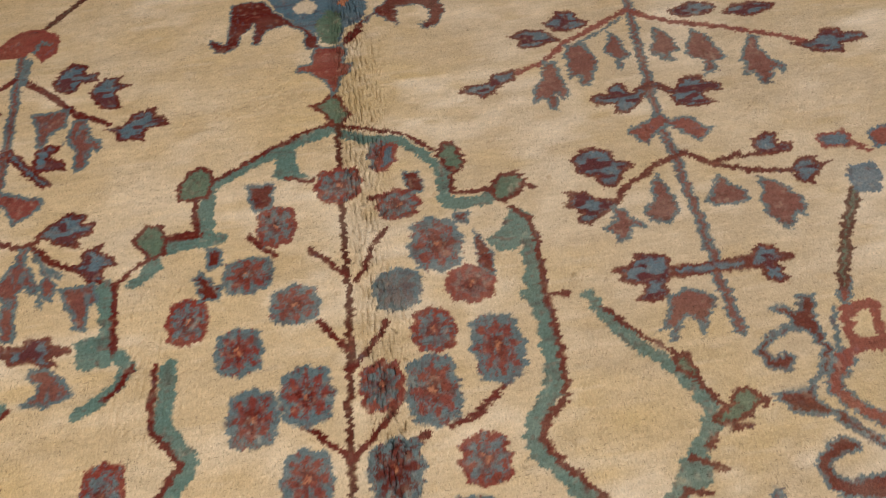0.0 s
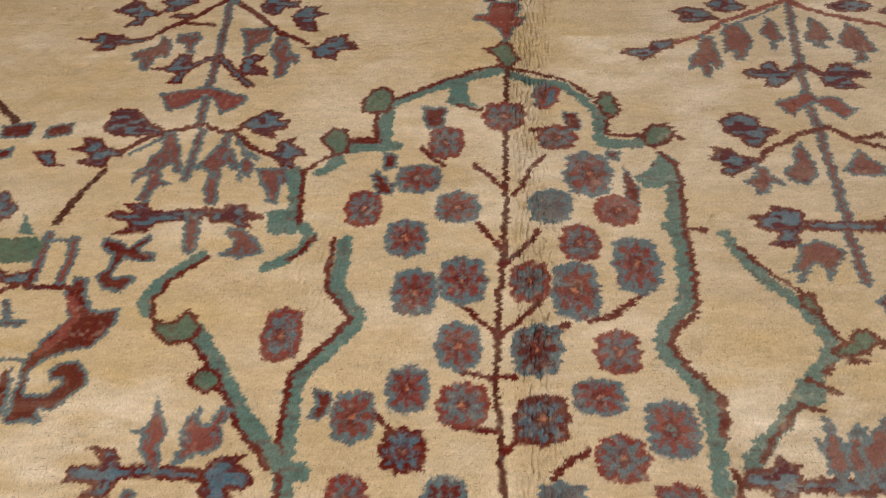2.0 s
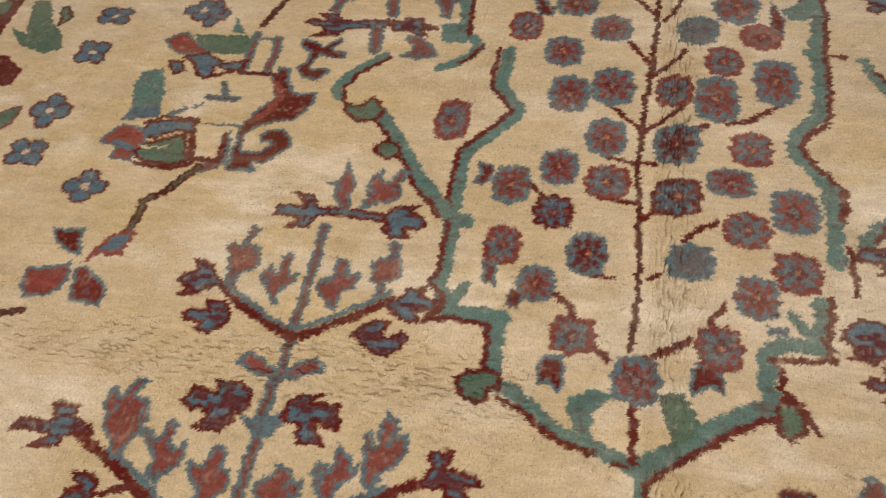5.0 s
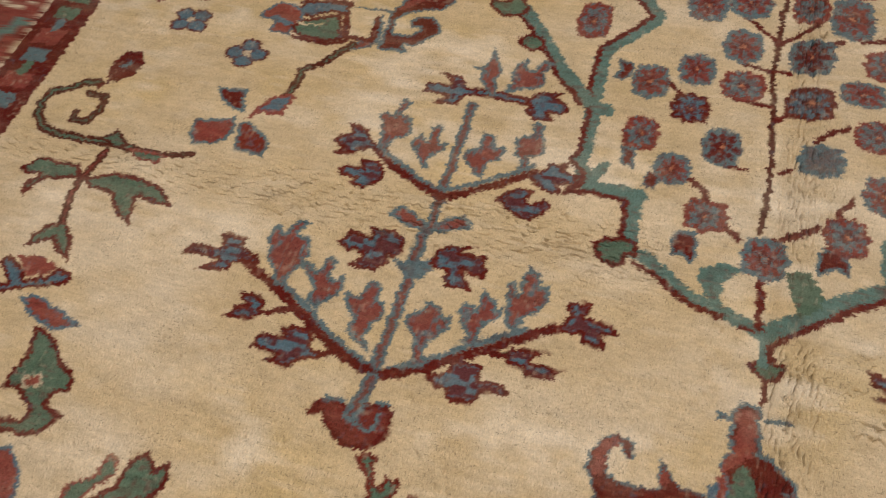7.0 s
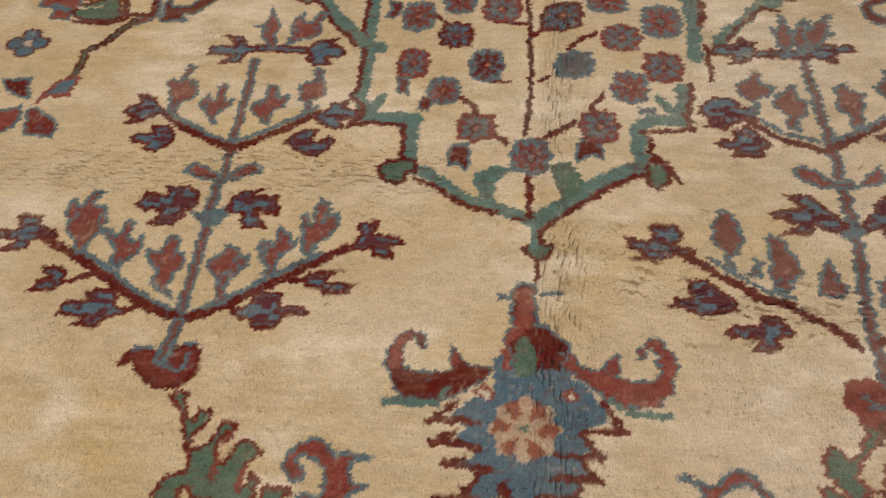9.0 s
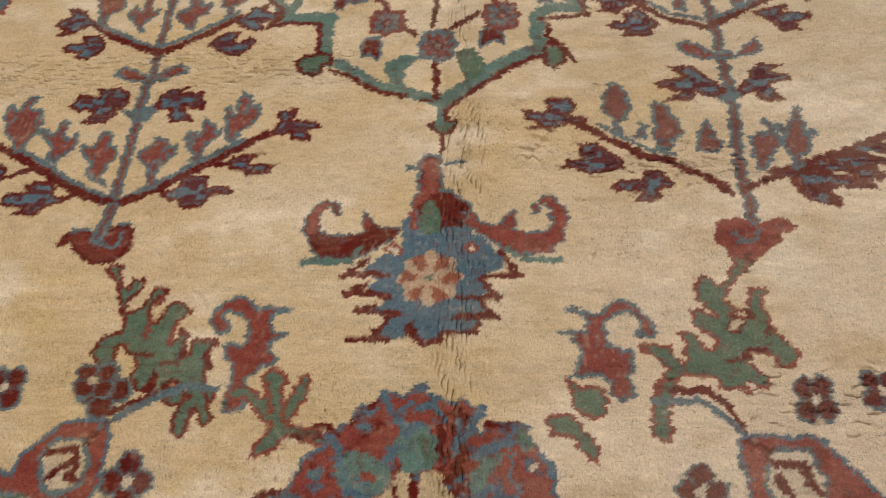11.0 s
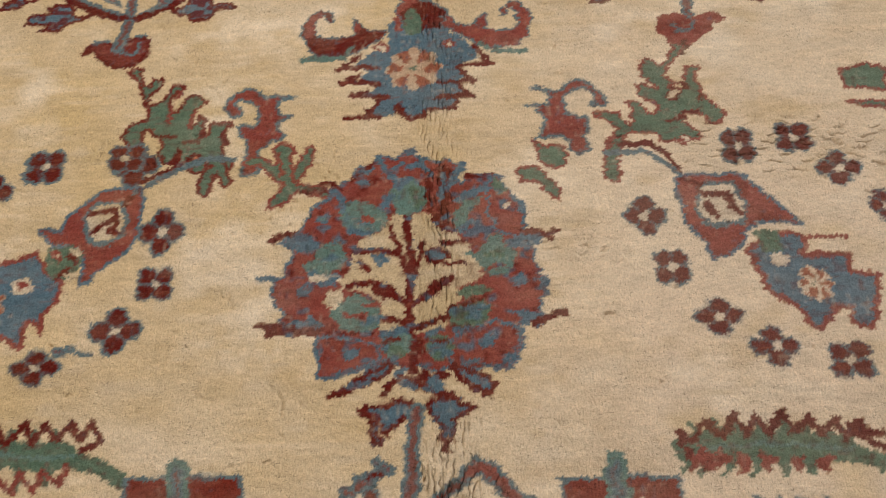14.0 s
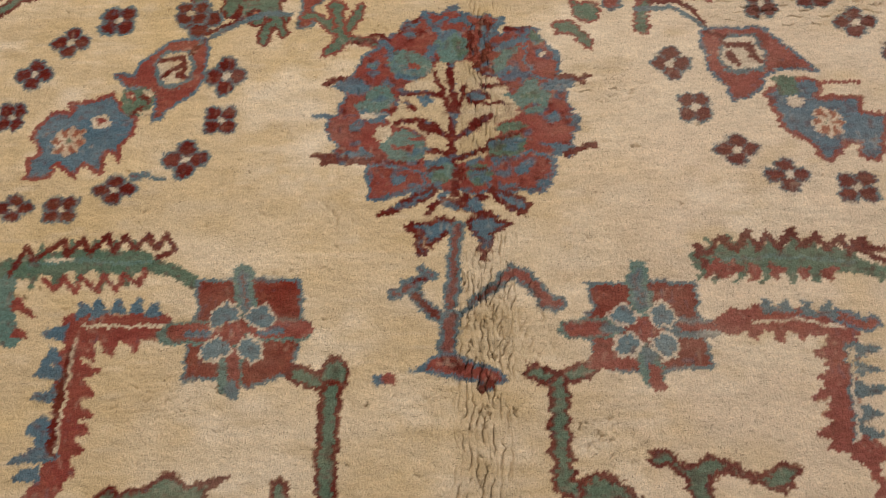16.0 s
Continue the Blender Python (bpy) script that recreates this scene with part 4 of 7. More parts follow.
weave(m, "sprout", areas=[[(-654, 1108), (-613, 1114), (-562, 1125), (-522, 1111), (-479, 1095), (-481, 1073), (-508, 1052), (-527, 1044), (-540, 1079), (-561, 1095), (-589, 1065), (-626, 1055), (-639, 1082)]])

# upper right hanging tree
m = host = motif("hanging_tree", None, "hanging tree with grey stem and rust claw buds")
weave(m, "stem", [(20, [(566, 1404), (547, 1229), (530, 1089), (531, 974), (528, 870), (525, 786)])])
weave(m, "stem", [(20, [(519, 777), (519, 714), (520, 668)])])
weave(m, "grey", [(8, [(542, 1341), (505, 1319), (431, 1278)])])
weave(m, "rust", [(12, [(307, 1224), (374, 1250), (424, 1292), (510, 1338), (553, 1359)])])
weave(m, "rust", [(12, [(553, 1359), (620, 1314), (713, 1277), (800, 1232), (858, 1199)])])
weave(m, "dark", [(11, [(549, 995), (501, 980), (440, 944), (410, 915), (369, 912)])])
weave(m, "dark", [(11, [(549, 995), (582, 964), (638, 941), (705, 927)])])
weave(m, "dark", [(10, [(582, 964), (633, 978)])])
weave(m, "claw", [(22, [(394, 781), (451, 778), (541, 773), (582, 772)])])
weave(m, "claw", [(16, [(516, 1147), (546, 1158), (569, 1136)])])
weave(motif("claw_bud", host), "claw", areas=[[(218, 1199), (232, 1219), (267, 1218), (281, 1238), (318, 1241), (320, 1215), (295, 1205), (271, 1184), (253, 1180)]])
weave(motif("claw_bud", host), "claw", areas=[[(323, 1330), (344, 1336), (362, 1342), (394, 1335), (405, 1315), (424, 1298), (389, 1293), (367, 1287), (339, 1293), (343, 1316)]])
weave(motif("claw_bud", host), "claw", areas=[[(393, 1354), (413, 1362), (429, 1383), (459, 1379), (467, 1351), (488, 1346), (473, 1330), (443, 1323), (415, 1324), (402, 1340)]])
weave(motif("claw_bud", host), "claw", areas=[[(717, 1314), (748, 1334), (798, 1335), (828, 1321), (810, 1305), (767, 1292), (742, 1302)]])
weave(motif("claw_bud", host), "claw", areas=[[(625, 1341), (670, 1358), (718, 1348), (718, 1327), (685, 1315), (641, 1319)]])
weave(motif("claw_bud", host), "claw", areas=[[(809, 1211), (852, 1211), (873, 1236), (912, 1234), (910, 1217), (950, 1213), (947, 1195), (898, 1190), (895, 1170), (857, 1175), (841, 1186)]])
weave(motif("claw_bud", host), "claw", areas=[[(432, 1149), (463, 1148), (474, 1173), (495, 1169), (503, 1144), (520, 1155), (542, 1157), (524, 1130), (503, 1105), (484, 1096), (460, 1103), (469, 1122), (436, 1126)]])
weave(motif("claw_bud", host), "claw", areas=[[(548, 1155), (579, 1142), (603, 1168), (641, 1167), (631, 1152), (657, 1145), (659, 1124), (624, 1120), (635, 1093), (592, 1090), (571, 1102), (565, 1128)]])
weave(motif("claw_bud", host), "claw", areas=[[(338, 952), (375, 947), (384, 930), (417, 921), (417, 904), (388, 895), (366, 879), (347, 886), (357, 905), (334, 926), (350, 936)]])
weave(motif("claw_bud", host), "claw", areas=[[(618, 967), (660, 979), (657, 998), (683, 1014), (709, 1009), (696, 990), (724, 985), (717, 969), (685, 965), (657, 965)]])
weave(motif("claw_bud", host), "claw", areas=[[(699, 940), (718, 950), (750, 951), (740, 938), (765, 935), (744, 920), (725, 906), (728, 891), (702, 902), (697, 922)]])
weave(motif("claw_bud", host), "claw", areas=[[(375, 799), (398, 799), (420, 818), (459, 811), (460, 789), (459, 773), (447, 761), (440, 736), (412, 731), (396, 739), (415, 761), (390, 769)]])
weave(motif("claw_bud", host), "claw", areas=[[(549, 777), (573, 783), (588, 802), (618, 796), (615, 782), (642, 780), (633, 767), (606, 765), (617, 739), (613, 730), (581, 739), (581, 760)]])
weave(motif("claw_bud", host), "claw", areas=[[(368, 1010), (384, 1031), (413, 1034), (435, 1019), (438, 1000), (470, 987), (443, 969), (429, 947), (404, 947), (399, 968), (375, 977), (367, 994)]])
weave(motif("sprout", host), "dull_sprout", areas=[[(372, 1252), (400, 1246), (398, 1215), (401, 1185), (404, 1155), (385, 1146), (380, 1165), (375, 1123), (356, 1135), (357, 1156), (333, 1147), (344, 1191), (361, 1208)]])
weave(motif("sprout", host), "dull_sprout", areas=[[(421, 1288), (455, 1285), (464, 1255), (472, 1229), (455, 1202), (443, 1172), (425, 1176), (426, 1199), (410, 1195), (411, 1233)]])
weave(motif("sprout", host), "dull_sprout", areas=[[(507, 1311), (517, 1299), (528, 1265), (530, 1231), (513, 1227), (511, 1202), (496, 1209), (499, 1234), (486, 1255)]])
weave(motif("sprout", host), "dull_sprout", areas=[[(590, 1309), (605, 1293), (618, 1269), (618, 1235), (599, 1225), (609, 1205), (581, 1211), (581, 1227), (560, 1230), (578, 1268)]])
weave(motif("sprout", host), "dull_sprout", areas=[[(656, 1287), (671, 1274), (688, 1231), (692, 1198), (670, 1193), (673, 1171), (640, 1161), (648, 1198), (623, 1218), (633, 1249)]])
weave(motif("sprout", host), "dull_sprout", areas=[[(748, 1251), (763, 1238), (757, 1208), (764, 1177), (783, 1158), (769, 1136), (760, 1154), (741, 1117), (725, 1121), (722, 1152), (704, 1148), (715, 1176), (708, 1187)]])
weave(motif("sprout", host), "dull_sprout", areas=[[(490, 966), (501, 933), (509, 885), (483, 860), (457, 870), (449, 891), (469, 909), (473, 937)]])
weave(motif("sprout", host), "dull_sprout", areas=[[(584, 948), (594, 929), (620, 898), (607, 877), (561, 878), (546, 893), (564, 914)]])
weave(motif("sprout", host), "dull_sprout", areas=[[(645, 930), (668, 912), (683, 892), (695, 860), (681, 832), (675, 845), (648, 812), (642, 830), (625, 856), (628, 884)]])
weave(motif("sprout", host), "dull_sprout", areas=[[(408, 915), (429, 901), (429, 885), (448, 875), (449, 861), (431, 864), (420, 840), (397, 839), (394, 862), (378, 870), (400, 883)]])
weave(motif("sprout", host), "dull_sprout", areas=[[(442, 742), (470, 749), (489, 740), (506, 727), (489, 695), (466, 662), (466, 690), (455, 701), (433, 668), (417, 662), (429, 688), (403, 683), (427, 707)]])
m = motif("leaf", host, "rust leaf pair with grey rims")
weave(m, "sprout", areas=[[(471, 1060), (504, 1073), (536, 1089), (552, 1074), (580, 1074), (601, 1048), (616, 1042), (583, 1014), (559, 1035), (543, 1057), (517, 1042), (498, 1019), (477, 1038)]])
m = host = motif("heart_bulb", None, "rust heart-shaped bulb")
weave(m, "rust", areas=[[(-663, 1486), (-623, 1502), (-592, 1537), (-543, 1539), (-511, 1512), (-509, 1466), (-534, 1439), (-560, 1472), (-584, 1461), (-616, 1463)]])
weave(m, "grey", [(7, [(-554, 1471), (-543, 1502), (-525, 1490)])])
weave(m, "grey", [(18, [(-561, 1448), (-562, 1386)])])
m = host = motif("vine", None, "thin dark vine")
weave(m, "brown_green", [(14, [(-538, 1543), (-510, 1581), (-476, 1618)])])
m = host = motif("petal_block", None, "dark red block with a grey rim")
weave(m, "grey_dark", areas=[[(-929, 1029), (-866, 1036), (-864, 994), (-922, 993)]])
m = host = motif("petal_block", None, "dark red block with a grey rim")
weave(m, "grey_dark", areas=[[(-843, 1023), (-790, 1034), (-791, 997), (-841, 990)]])
m = host = motif("petal_block", None, "dark red block with a grey rim")
weave(m, "grey_dark", areas=[[(-931, 954), (-882, 973), (-879, 945), (-911, 928)]])
m = host = motif("petal_block", None, "blue block with a dark rim")
weave(m, "dark_blue", areas=[[(-849, 959), (-808, 961), (-793, 930), (-768, 919), (-812, 920)]])
m = host = motif("vine", None, "thin brown and green vine")
weave(m, "brown_green", [(14, [(-1044, 1096), (-969, 1097), (-943, 1072), (-907, 1038)])])
weave(m, "brown_green", [(14, [(-701, 907), (-725, 860), (-747, 791)])])
four_petals(motif("small_flower"), -860, 820, 35, 42, 0, BLUE, DARK)

# palmette and horns on the top
m = host = motif("horned_palmette", None, "blue palmette with dark red curling horns")
weave(m, "thin_dark", areas=[[(-183, 1535), (-148, 1538), (-115, 1531), (-97, 1498), (-70, 1463), (-34, 1432), (-19, 1405), (-16, 1369), (-38, 1366), (-48, 1390), (-39, 1409), (-52, 1431), (-84, 1449), (-114, 1439), (-130, 1401), (-142, 1407), (-139, 1465), (-158, 1440), (-170, 1402), (-190, 1390), (-208, 1394), (-224, 1422), (-219, 1437), (-190, 1418), (-187, 1450), (-185, 1483)]])
weave(m, "thin_dark", areas=[[(63, 1417), (89, 1450), (126, 1488), (186, 1485), (220, 1471), (225, 1427), (209, 1394), (183, 1379), (169, 1396), (185, 1406), (196, 1434), (177, 1457), (135, 1454), (135, 1393), (116, 1412), (93, 1436), (75, 1415)]])
weave(m, "blue", areas=[[(-117, 1553), (78, 1509), (81, 1459), (62, 1421), (35, 1415), (21, 1377), (-21, 1411), (-62, 1456), (-95, 1498)]])
weave(m, "green", areas=[[(-17, 1450), (5, 1486), (27, 1464), (30, 1419), (15, 1374), (-14, 1386), (-22, 1427)]])
weave(m, "pale", areas=[[(-62, 1508), (-32, 1523), (-14, 1498), (-27, 1476), (-57, 1483)]])
weave(m, "orange", areas=[[(23, 1500), (48, 1505), (39, 1475)]])
weave(m, "dark", areas=[[(51, 1411), (71, 1427), (63, 1392), (37, 1369), (22, 1362), (26, 1384)]])
m = host = motif("finial", None, "rust stalk of the palmette")
weave(m, "grey_rust", areas=[[(-25, 1372), (24, 1375), (35, 1347), (26, 1324), (44, 1314), (37, 1289), (19, 1281), (12, 1252), (-1, 1234), (-10, 1268), (-25, 1286), (-39, 1302), (-65, 1309), (-58, 1329), (-38, 1331), (-35, 1352)]])

# right scroll of the top
m = host = motif("scroll", None, "dark red scroll with a grey rim")
weave(m, "grey_dark", areas=[[(612, 713), (638, 708), (628, 671), (625, 645), (629, 618), (618, 594), (594, 582), (578, 562), (586, 548), (604, 537), (612, 524), (636, 497), (649, 482), (642, 467), (598, 511), (587, 529), (557, 534), (540, 541), (531, 557), (519, 569), (539, 575), (569, 575), (585, 588), (604, 605), (610, 628), (604, 650), (584, 654), (559, 646), (546, 632), (545, 622), (564, 631), (574, 615), (563, 598), (543, 601), (526, 612), (525, 632), (542, 652), (562, 662), (588, 668), (588, 677), (572, 688), (566, 698), (598, 700), (605, 686)]])
weave(m, "grey_dark", areas=[[(595, 504), (608, 490), (606, 477), (582, 477), (564, 470), (562, 459), (577, 450), (614, 454), (632, 447), (614, 411), (560, 427), (542, 445), (537, 469), (550, 489), (576, 505)]])
weave(m, "grey_rust", [(26, [(641, 605), (616, 582), (607, 563), (622, 540), (661, 505)])])
m = host = motif("frame_motif", None, "small dark red frame on the cream field")
weave(m, "rust", [(15, [(671, 677), (710, 679), (700, 622), (656, 625), (671, 677)])])
weave(m, "rust", [(14, [(633, 610), (660, 614), (707, 616)])])
weave(m, "grey_rust", [(20, [(691, 716), (673, 691)])])
weave(m, "grey", [(9, [(657, 680), (633, 617)])])
weave(m, "brown_green", [(17, [(773, 873), (733, 809), (697, 744), (683, 713)])])
m = host = motif("block", None, "rust and blue block")
weave(m, "rust_blue", areas=[[(758, 993), (813, 996), (817, 959), (759, 960)]])
weave(m, "rust", [(9, [(814, 964), (831, 944)])])
m = host = motif("block", None, "sky blue block")
weave(m, "blue", areas=[[(781, 919), (825, 923), (830, 903), (813, 862), (776, 865), (769, 889)]])
m = host = motif("block", None, "blue corner block")
weave(m, "blue_rust", areas=[[(840, 984), (883, 997), (896, 982), (879, 947), (843, 946)]])

# left scroll group
m = host = motif("scroll", None, "dark red scroll with a grey rim")
weave(m, "grey_dark", areas=[[(-679, 680), (-656, 681), (-651, 651), (-632, 619), (-587, 624), (-588, 605), (-594, 579), (-613, 552), (-643, 546), (-673, 532), (-692, 512), (-685, 477), (-655, 481), (-641, 497), (-664, 497), (-665, 514), (-651, 530), (-629, 533), (-605, 514), (-599, 492), (-616, 472), (-636, 454), (-656, 450), (-645, 431), (-671, 434), (-705, 431), (-707, 461), (-706, 494), (-710, 519), (-703, 549), (-686, 580), (-666, 601), (-674, 629), (-686, 651)]])
weave(m, "rust", [(15, [(-671, 638), (-654, 609), (-665, 575), (-689, 546)])])
m = host = motif("scroll", None, "dark red lobed leaf beside the scroll")
weave(m, "grey_dark", areas=[[(-657, 761), (-623, 753), (-608, 739), (-591, 759), (-575, 766), (-576, 744), (-587, 730), (-559, 725), (-556, 706), (-592, 707), (-608, 714), (-616, 696), (-616, 681), (-580, 680), (-582, 667), (-600, 648), (-632, 658), (-648, 680), (-634, 697), (-631, 721), (-655, 738)]])
m = host = motif("frame_motif", None, "small dark red frame on the cream field")
weave(m, "sprout", [(20, [(-751, 765), (-749, 728), (-745, 677)])])
weave(m, "sprout", [(20, [(-703, 756), (-699, 710), (-699, 674)])])
weave(m, "dark", [(11, [(-750, 662), (-682, 659)])])
weave(m, "grey", [(7, [(-751, 753), (-706, 754)])])
weave(m, "sprout", [(22, [(-751, 429), (-726, 441), (-719, 466), (-724, 500)])])
m = host = motif("leaf", None, "green lobed leaf with a rust wing")
weave(m, "green", areas=[[(-875, 760), (-807, 758), (-767, 760), (-748, 744), (-760, 710), (-789, 707), (-833, 710), (-862, 732)]])
weave(m, "teal", areas=[[(-802, 767), (-809, 815), (-771, 763)]])
weave(m, "grey_rust", areas=[[(-937, 740), (-924, 752), (-894, 769), (-871, 744), (-833, 721), (-830, 697), (-886, 701), (-915, 715)]])
m = host = motif("leaf", None, "blue leaf with dark red rims")
weave(m, "dark_blue", areas=[[(-887, 696), (-832, 712), (-788, 687), (-744, 699), (-745, 666), (-780, 662), (-801, 675), (-805, 645), (-832, 644), (-850, 675)]])
weave(m, "dark_blue", areas=[[(-907, 685), (-873, 686), (-858, 658), (-884, 647)]])
m = host = motif("leaf", None, "green and blue leaf")
weave(m, "teal", areas=[[(-946, 654), (-906, 665), (-887, 620), (-874, 570), (-886, 560), (-931, 560), (-950, 616)]])
weave(m, "blue", areas=[[(-933, 559), (-873, 567), (-868, 541), (-939, 528), (-936, 545)]])
m = host = motif("leaf", None, "blue ribbon leaf")
weave(m, "dark_blue", areas=[[(-892, 498), (-882, 530), (-835, 540), (-788, 537), (-789, 506), (-823, 508), (-858, 487)]])
m = host = motif("leaf", None, "rust and blue leaf")
weave(m, "blue_rust", areas=[[(-959, 472), (-951, 497), (-933, 519), (-905, 521), (-871, 502), (-868, 475), (-879, 448), (-878, 434), (-927, 438), (-920, 465)]])
weave(m, "blue", [(14, [(-925, 475), (-890, 465)])])
m = host = motif("leaf", None, "green leaf with a dark red rim")
weave(m, "dark_green", areas=[[(-882, 460), (-867, 483), (-800, 510), (-775, 444), (-804, 431), (-853, 436), (-875, 444)]])
weave(m, "pale", [(4, [(-874, 471), (-846, 471)])])
weave(m, "pale", [(4, [(-838, 471), (-825, 474)])])
m = host = motif("frame_motif", None, "small dark red frame on the cream field")
weave(m, "dark", [(13, [(-788, 508), (-773, 452), (-723, 451), (-726, 508)])])
weave(m, "grey", [(7, [(-721, 519), (-708, 445)])])
m = host = motif("figure_motif", None, "small grey hooked figure")
weave(m, "grey_dark", [(14, [(-772, 634), (-761, 608)])])
weave(m, "grey_dark", [(14, [(-792, 596), (-735, 596)])])
weave(m, "grey", [(9, [(-813, 569), (-798, 577)])])
weave(m, "grey_dark", [(12, [(-850, 549), (-827, 565)])])
m = host = motif("edge_line", None, "dark red edge of the leaf group")
weave(m, "dark", [(8, [(-889, 524), (-859, 543), (-789, 540)])])
weave(m, "grey", [(7, [(-780, 533), (-705, 533)])])
weave(m, "dark", [(10, [(-749, 671), (-778, 658), (-818, 643)])])
weave(m, "dark", [(10, [(-872, 433), (-802, 427), (-766, 442)])])
m = host = motif("vine", None, "thin brown and green vine")
weave(m, "brown_green", [(17, [(-752, 434), (-774, 404), (-791, 378)])])
weave(m, "brown_green", [(10, [(-791, 378), (-802, 370)])])
weave(m, "brown_green", [(17, [(-808, 368), (-822, 353), (-818, 326), (-823, 291)])])
m = host = motif("leaf", None, "blue leaf with a rust rim")
weave(m, "rust_blue", areas=[[(-878, 222), (-867, 253), (-850, 283), (-816, 299), (-805, 288), (-813, 268), (-813, 246), (-853, 244)]])
m = host = motif("petal_block", None, "dark red petal with a blue rim")
weave(m, "grey_dark", areas=[[(-957, 286), (-900, 290), (-893, 261), (-882, 238), (-901, 238), (-938, 257)]])
m = host = motif("petal_block", None, "rust petal with a blue rim")
weave(m, "grey_rust", areas=[[(-960, 171), (-961, 206), (-916, 216), (-893, 228), (-884, 197), (-889, 174), (-906, 156), (-945, 152)]])
m = host = motif("petal_block", None, "dark red petal with a blue rim")
weave(m, "grey_red", areas=[[(-885, 212), (-868, 223), (-819, 194), (-810, 180), (-811, 152), (-867, 154), (-874, 183)]])
m = host = motif("vine", None, "thin dark vine with green leaves")
weave(m, "brown_green", [(13, [(-931, 131), (-982, 119), (-1044, 120)])])
weave(m, "brown_green", [(19, [(-1044, 120), (-1080, 126), (-1130, 122), (-1189, 123), (-1229, 130), (-1255, 152), (-1269, 185), (-1262, 213), (-1227, 229), (-1211, 248), (-1184, 250)])])
weave(m, "brown_green", [(15, [(-1189, 222), (-1152, 223), (-1148, 188), (-1155, 159), (-1188, 158), (-1188, 174)])])
weave(m, "brown_green", areas=[[(-1113, 130), (-1089, 156), (-1049, 125), (-1073, 112)]])
weave(m, "rust_green", areas=[[(-1051, 119), (-973, 120), (-982, 98), (-1025, 101)]])
weave(m, "brown_rust", [(15, [(-1087, 106), (-1091, 74), (-1100, 40), (-1096, 5), (-1082, -49)])])
m = host = motif("flower", None, "dark red flower with a grey heart")
weave(m, "dark", areas=[[(-1177, 265), (-1184, 303), (-1171, 336), (-1142, 343), (-1121, 315), (-1127, 281), (-1145, 268), (-1156, 257)]])
weave(m, "grey", [(9, [(-1159, 299), (-1149, 307)])])
weave(m, "dark", [(7, [(-1180, 239), (-1164, 267)])])
m = host = motif("leaf", None, "green leaf with a dark rim")
weave(m, "dark_green", areas=[[(-1220, 36), (-1198, 70), (-1115, 70), (-1099, 42), (-1160, 28), (-1172, 10), (-1181, -16), (-1193, 8), (-1178, 35), (-1200, 30)]])
m = host = motif("leaf", None, "green leaf with a dark rim")
weave(m, "dark_green", areas=[[(-1098, 43), (-1047, 65), (-998, 66), (-946, 53), (-913, 21), (-936, 19), (-981, 27), (-974, -6), (-967, -31), (-1001, -12), (-1031, 22), (-1074, 25)]])
m = host = motif("leaf", None, "green leaf with a dark rim")
weave(m, "dark_green", areas=[[(-1122, -103), (-1120, -77), (-1104, -55), (-1077, -43), (-1051, -67), (-1028, -115), (-1054, -103), (-1079, -81), (-1099, -91)]])
m = host = motif("blossom", None, "blue and rust blossom at the rim of the field")
weave(m, "rust", areas=[[(-1121, -119), (-1074, -114), (-1039, -125), (-1058, -145), (-1087, -150)]])
weave(m, "dark_blue", areas=[[(-1146, -138), (-1135, -119), (-1099, -139), (-1083, -155), (-1051, -143), (-1037, -123), (-1006, -135), (-1023, -155), (-1075, -172), (-1132, -197), (-1146, -176), (-1109, -168), (-1125, -150)]])
weave(m, "blue_rust", areas=[[(-1074, -187), (-1057, -175), (-1029, -179), (-949, -207), (-965, -215), (-990, -226), (-1035, -215)]])
m = host = motif("leaf_spray", None, "green leaf cluster with a dark rim")
weave(m, "dark_green", areas=[[(-1023, -222), (-995, -227), (-963, -249), (-949, -265), (-922, -278), (-913, -303), (-932, -312), (-935, -330), (-903, -337), (-927, -376), (-983, -384), (-1014, -365), (-962, -358), (-962, -341), (-994, -321), (-1020, -326), (-1017, -298), (-1010, -268)]])
weave(m, "pale", areas=[[(-995, -303), (-969, -288), (-960, -309), (-986, -317)]])
weave(m, "rust", areas=[[(-991, -302), (-972, -292), (-965, -307), (-983, -314)]])
m = host = motif("petal_block", None, "rust petal")
weave(m, "blue_rust", areas=[[(-980, -405), (-953, -395), (-921, -425), (-904, -461), (-936, -476)]])
m = host = motif("leaf_spray", None, "green feathery leaf with a rust rim")
weave(m, "rust_green", areas=[[(-853, -449), (-848, -420), (-818, -401), (-812, -371), (-794, -372), (-790, -395), (-814, -424), (-823, -457)]])
weave(m, "dark_green", areas=[[(-818, -441), (-785, -406), (-782, -369), (-760, -352), (-741, -372), (-727, -357), (-718, -379), (-718, -402), (-736, -418), (-769, -428), (-788, -449), (-803, -462)]])
m = host = motif("leaf_spray", None, "green feathery leaf")
weave(m, "green", areas=[[(-1282, 754), (-1242, 739), (-1275, 841), (-1236, 843), (-1192, 767), (-1165, 752), (-1142, 704), (-1171, 686), (-1238, 706)]])
weave(m, "brown_green", areas=[[(-1182, 759), (-1202, 827), (-1183, 828), (-1160, 794)]])
m = host = motif("blossom", None, "dark red blossom")
weave(m, "dark", areas=[[(-1306, 677), (-1248, 676), (-1198, 637), (-1200, 598), (-1256, 587)]])
m = host = motif("leaf", None, "green leaf with a rust rim")
weave(m, "rust_green", areas=[[(-1205, 517), (-1170, 541), (-1145, 550), (-1148, 500), (-1179, 470)]])
four_petals(motif("small_flower"), -1068, 803, 44, 31, 0.785, BLUE, DARK)
four_petals(motif("small_flower"), -1073, 697, 40, 37, 0.785, BLUE, DARK)
four_petals(motif("small_flower"), -1088, 540, 42, 45, 0, BLUE, DARK)
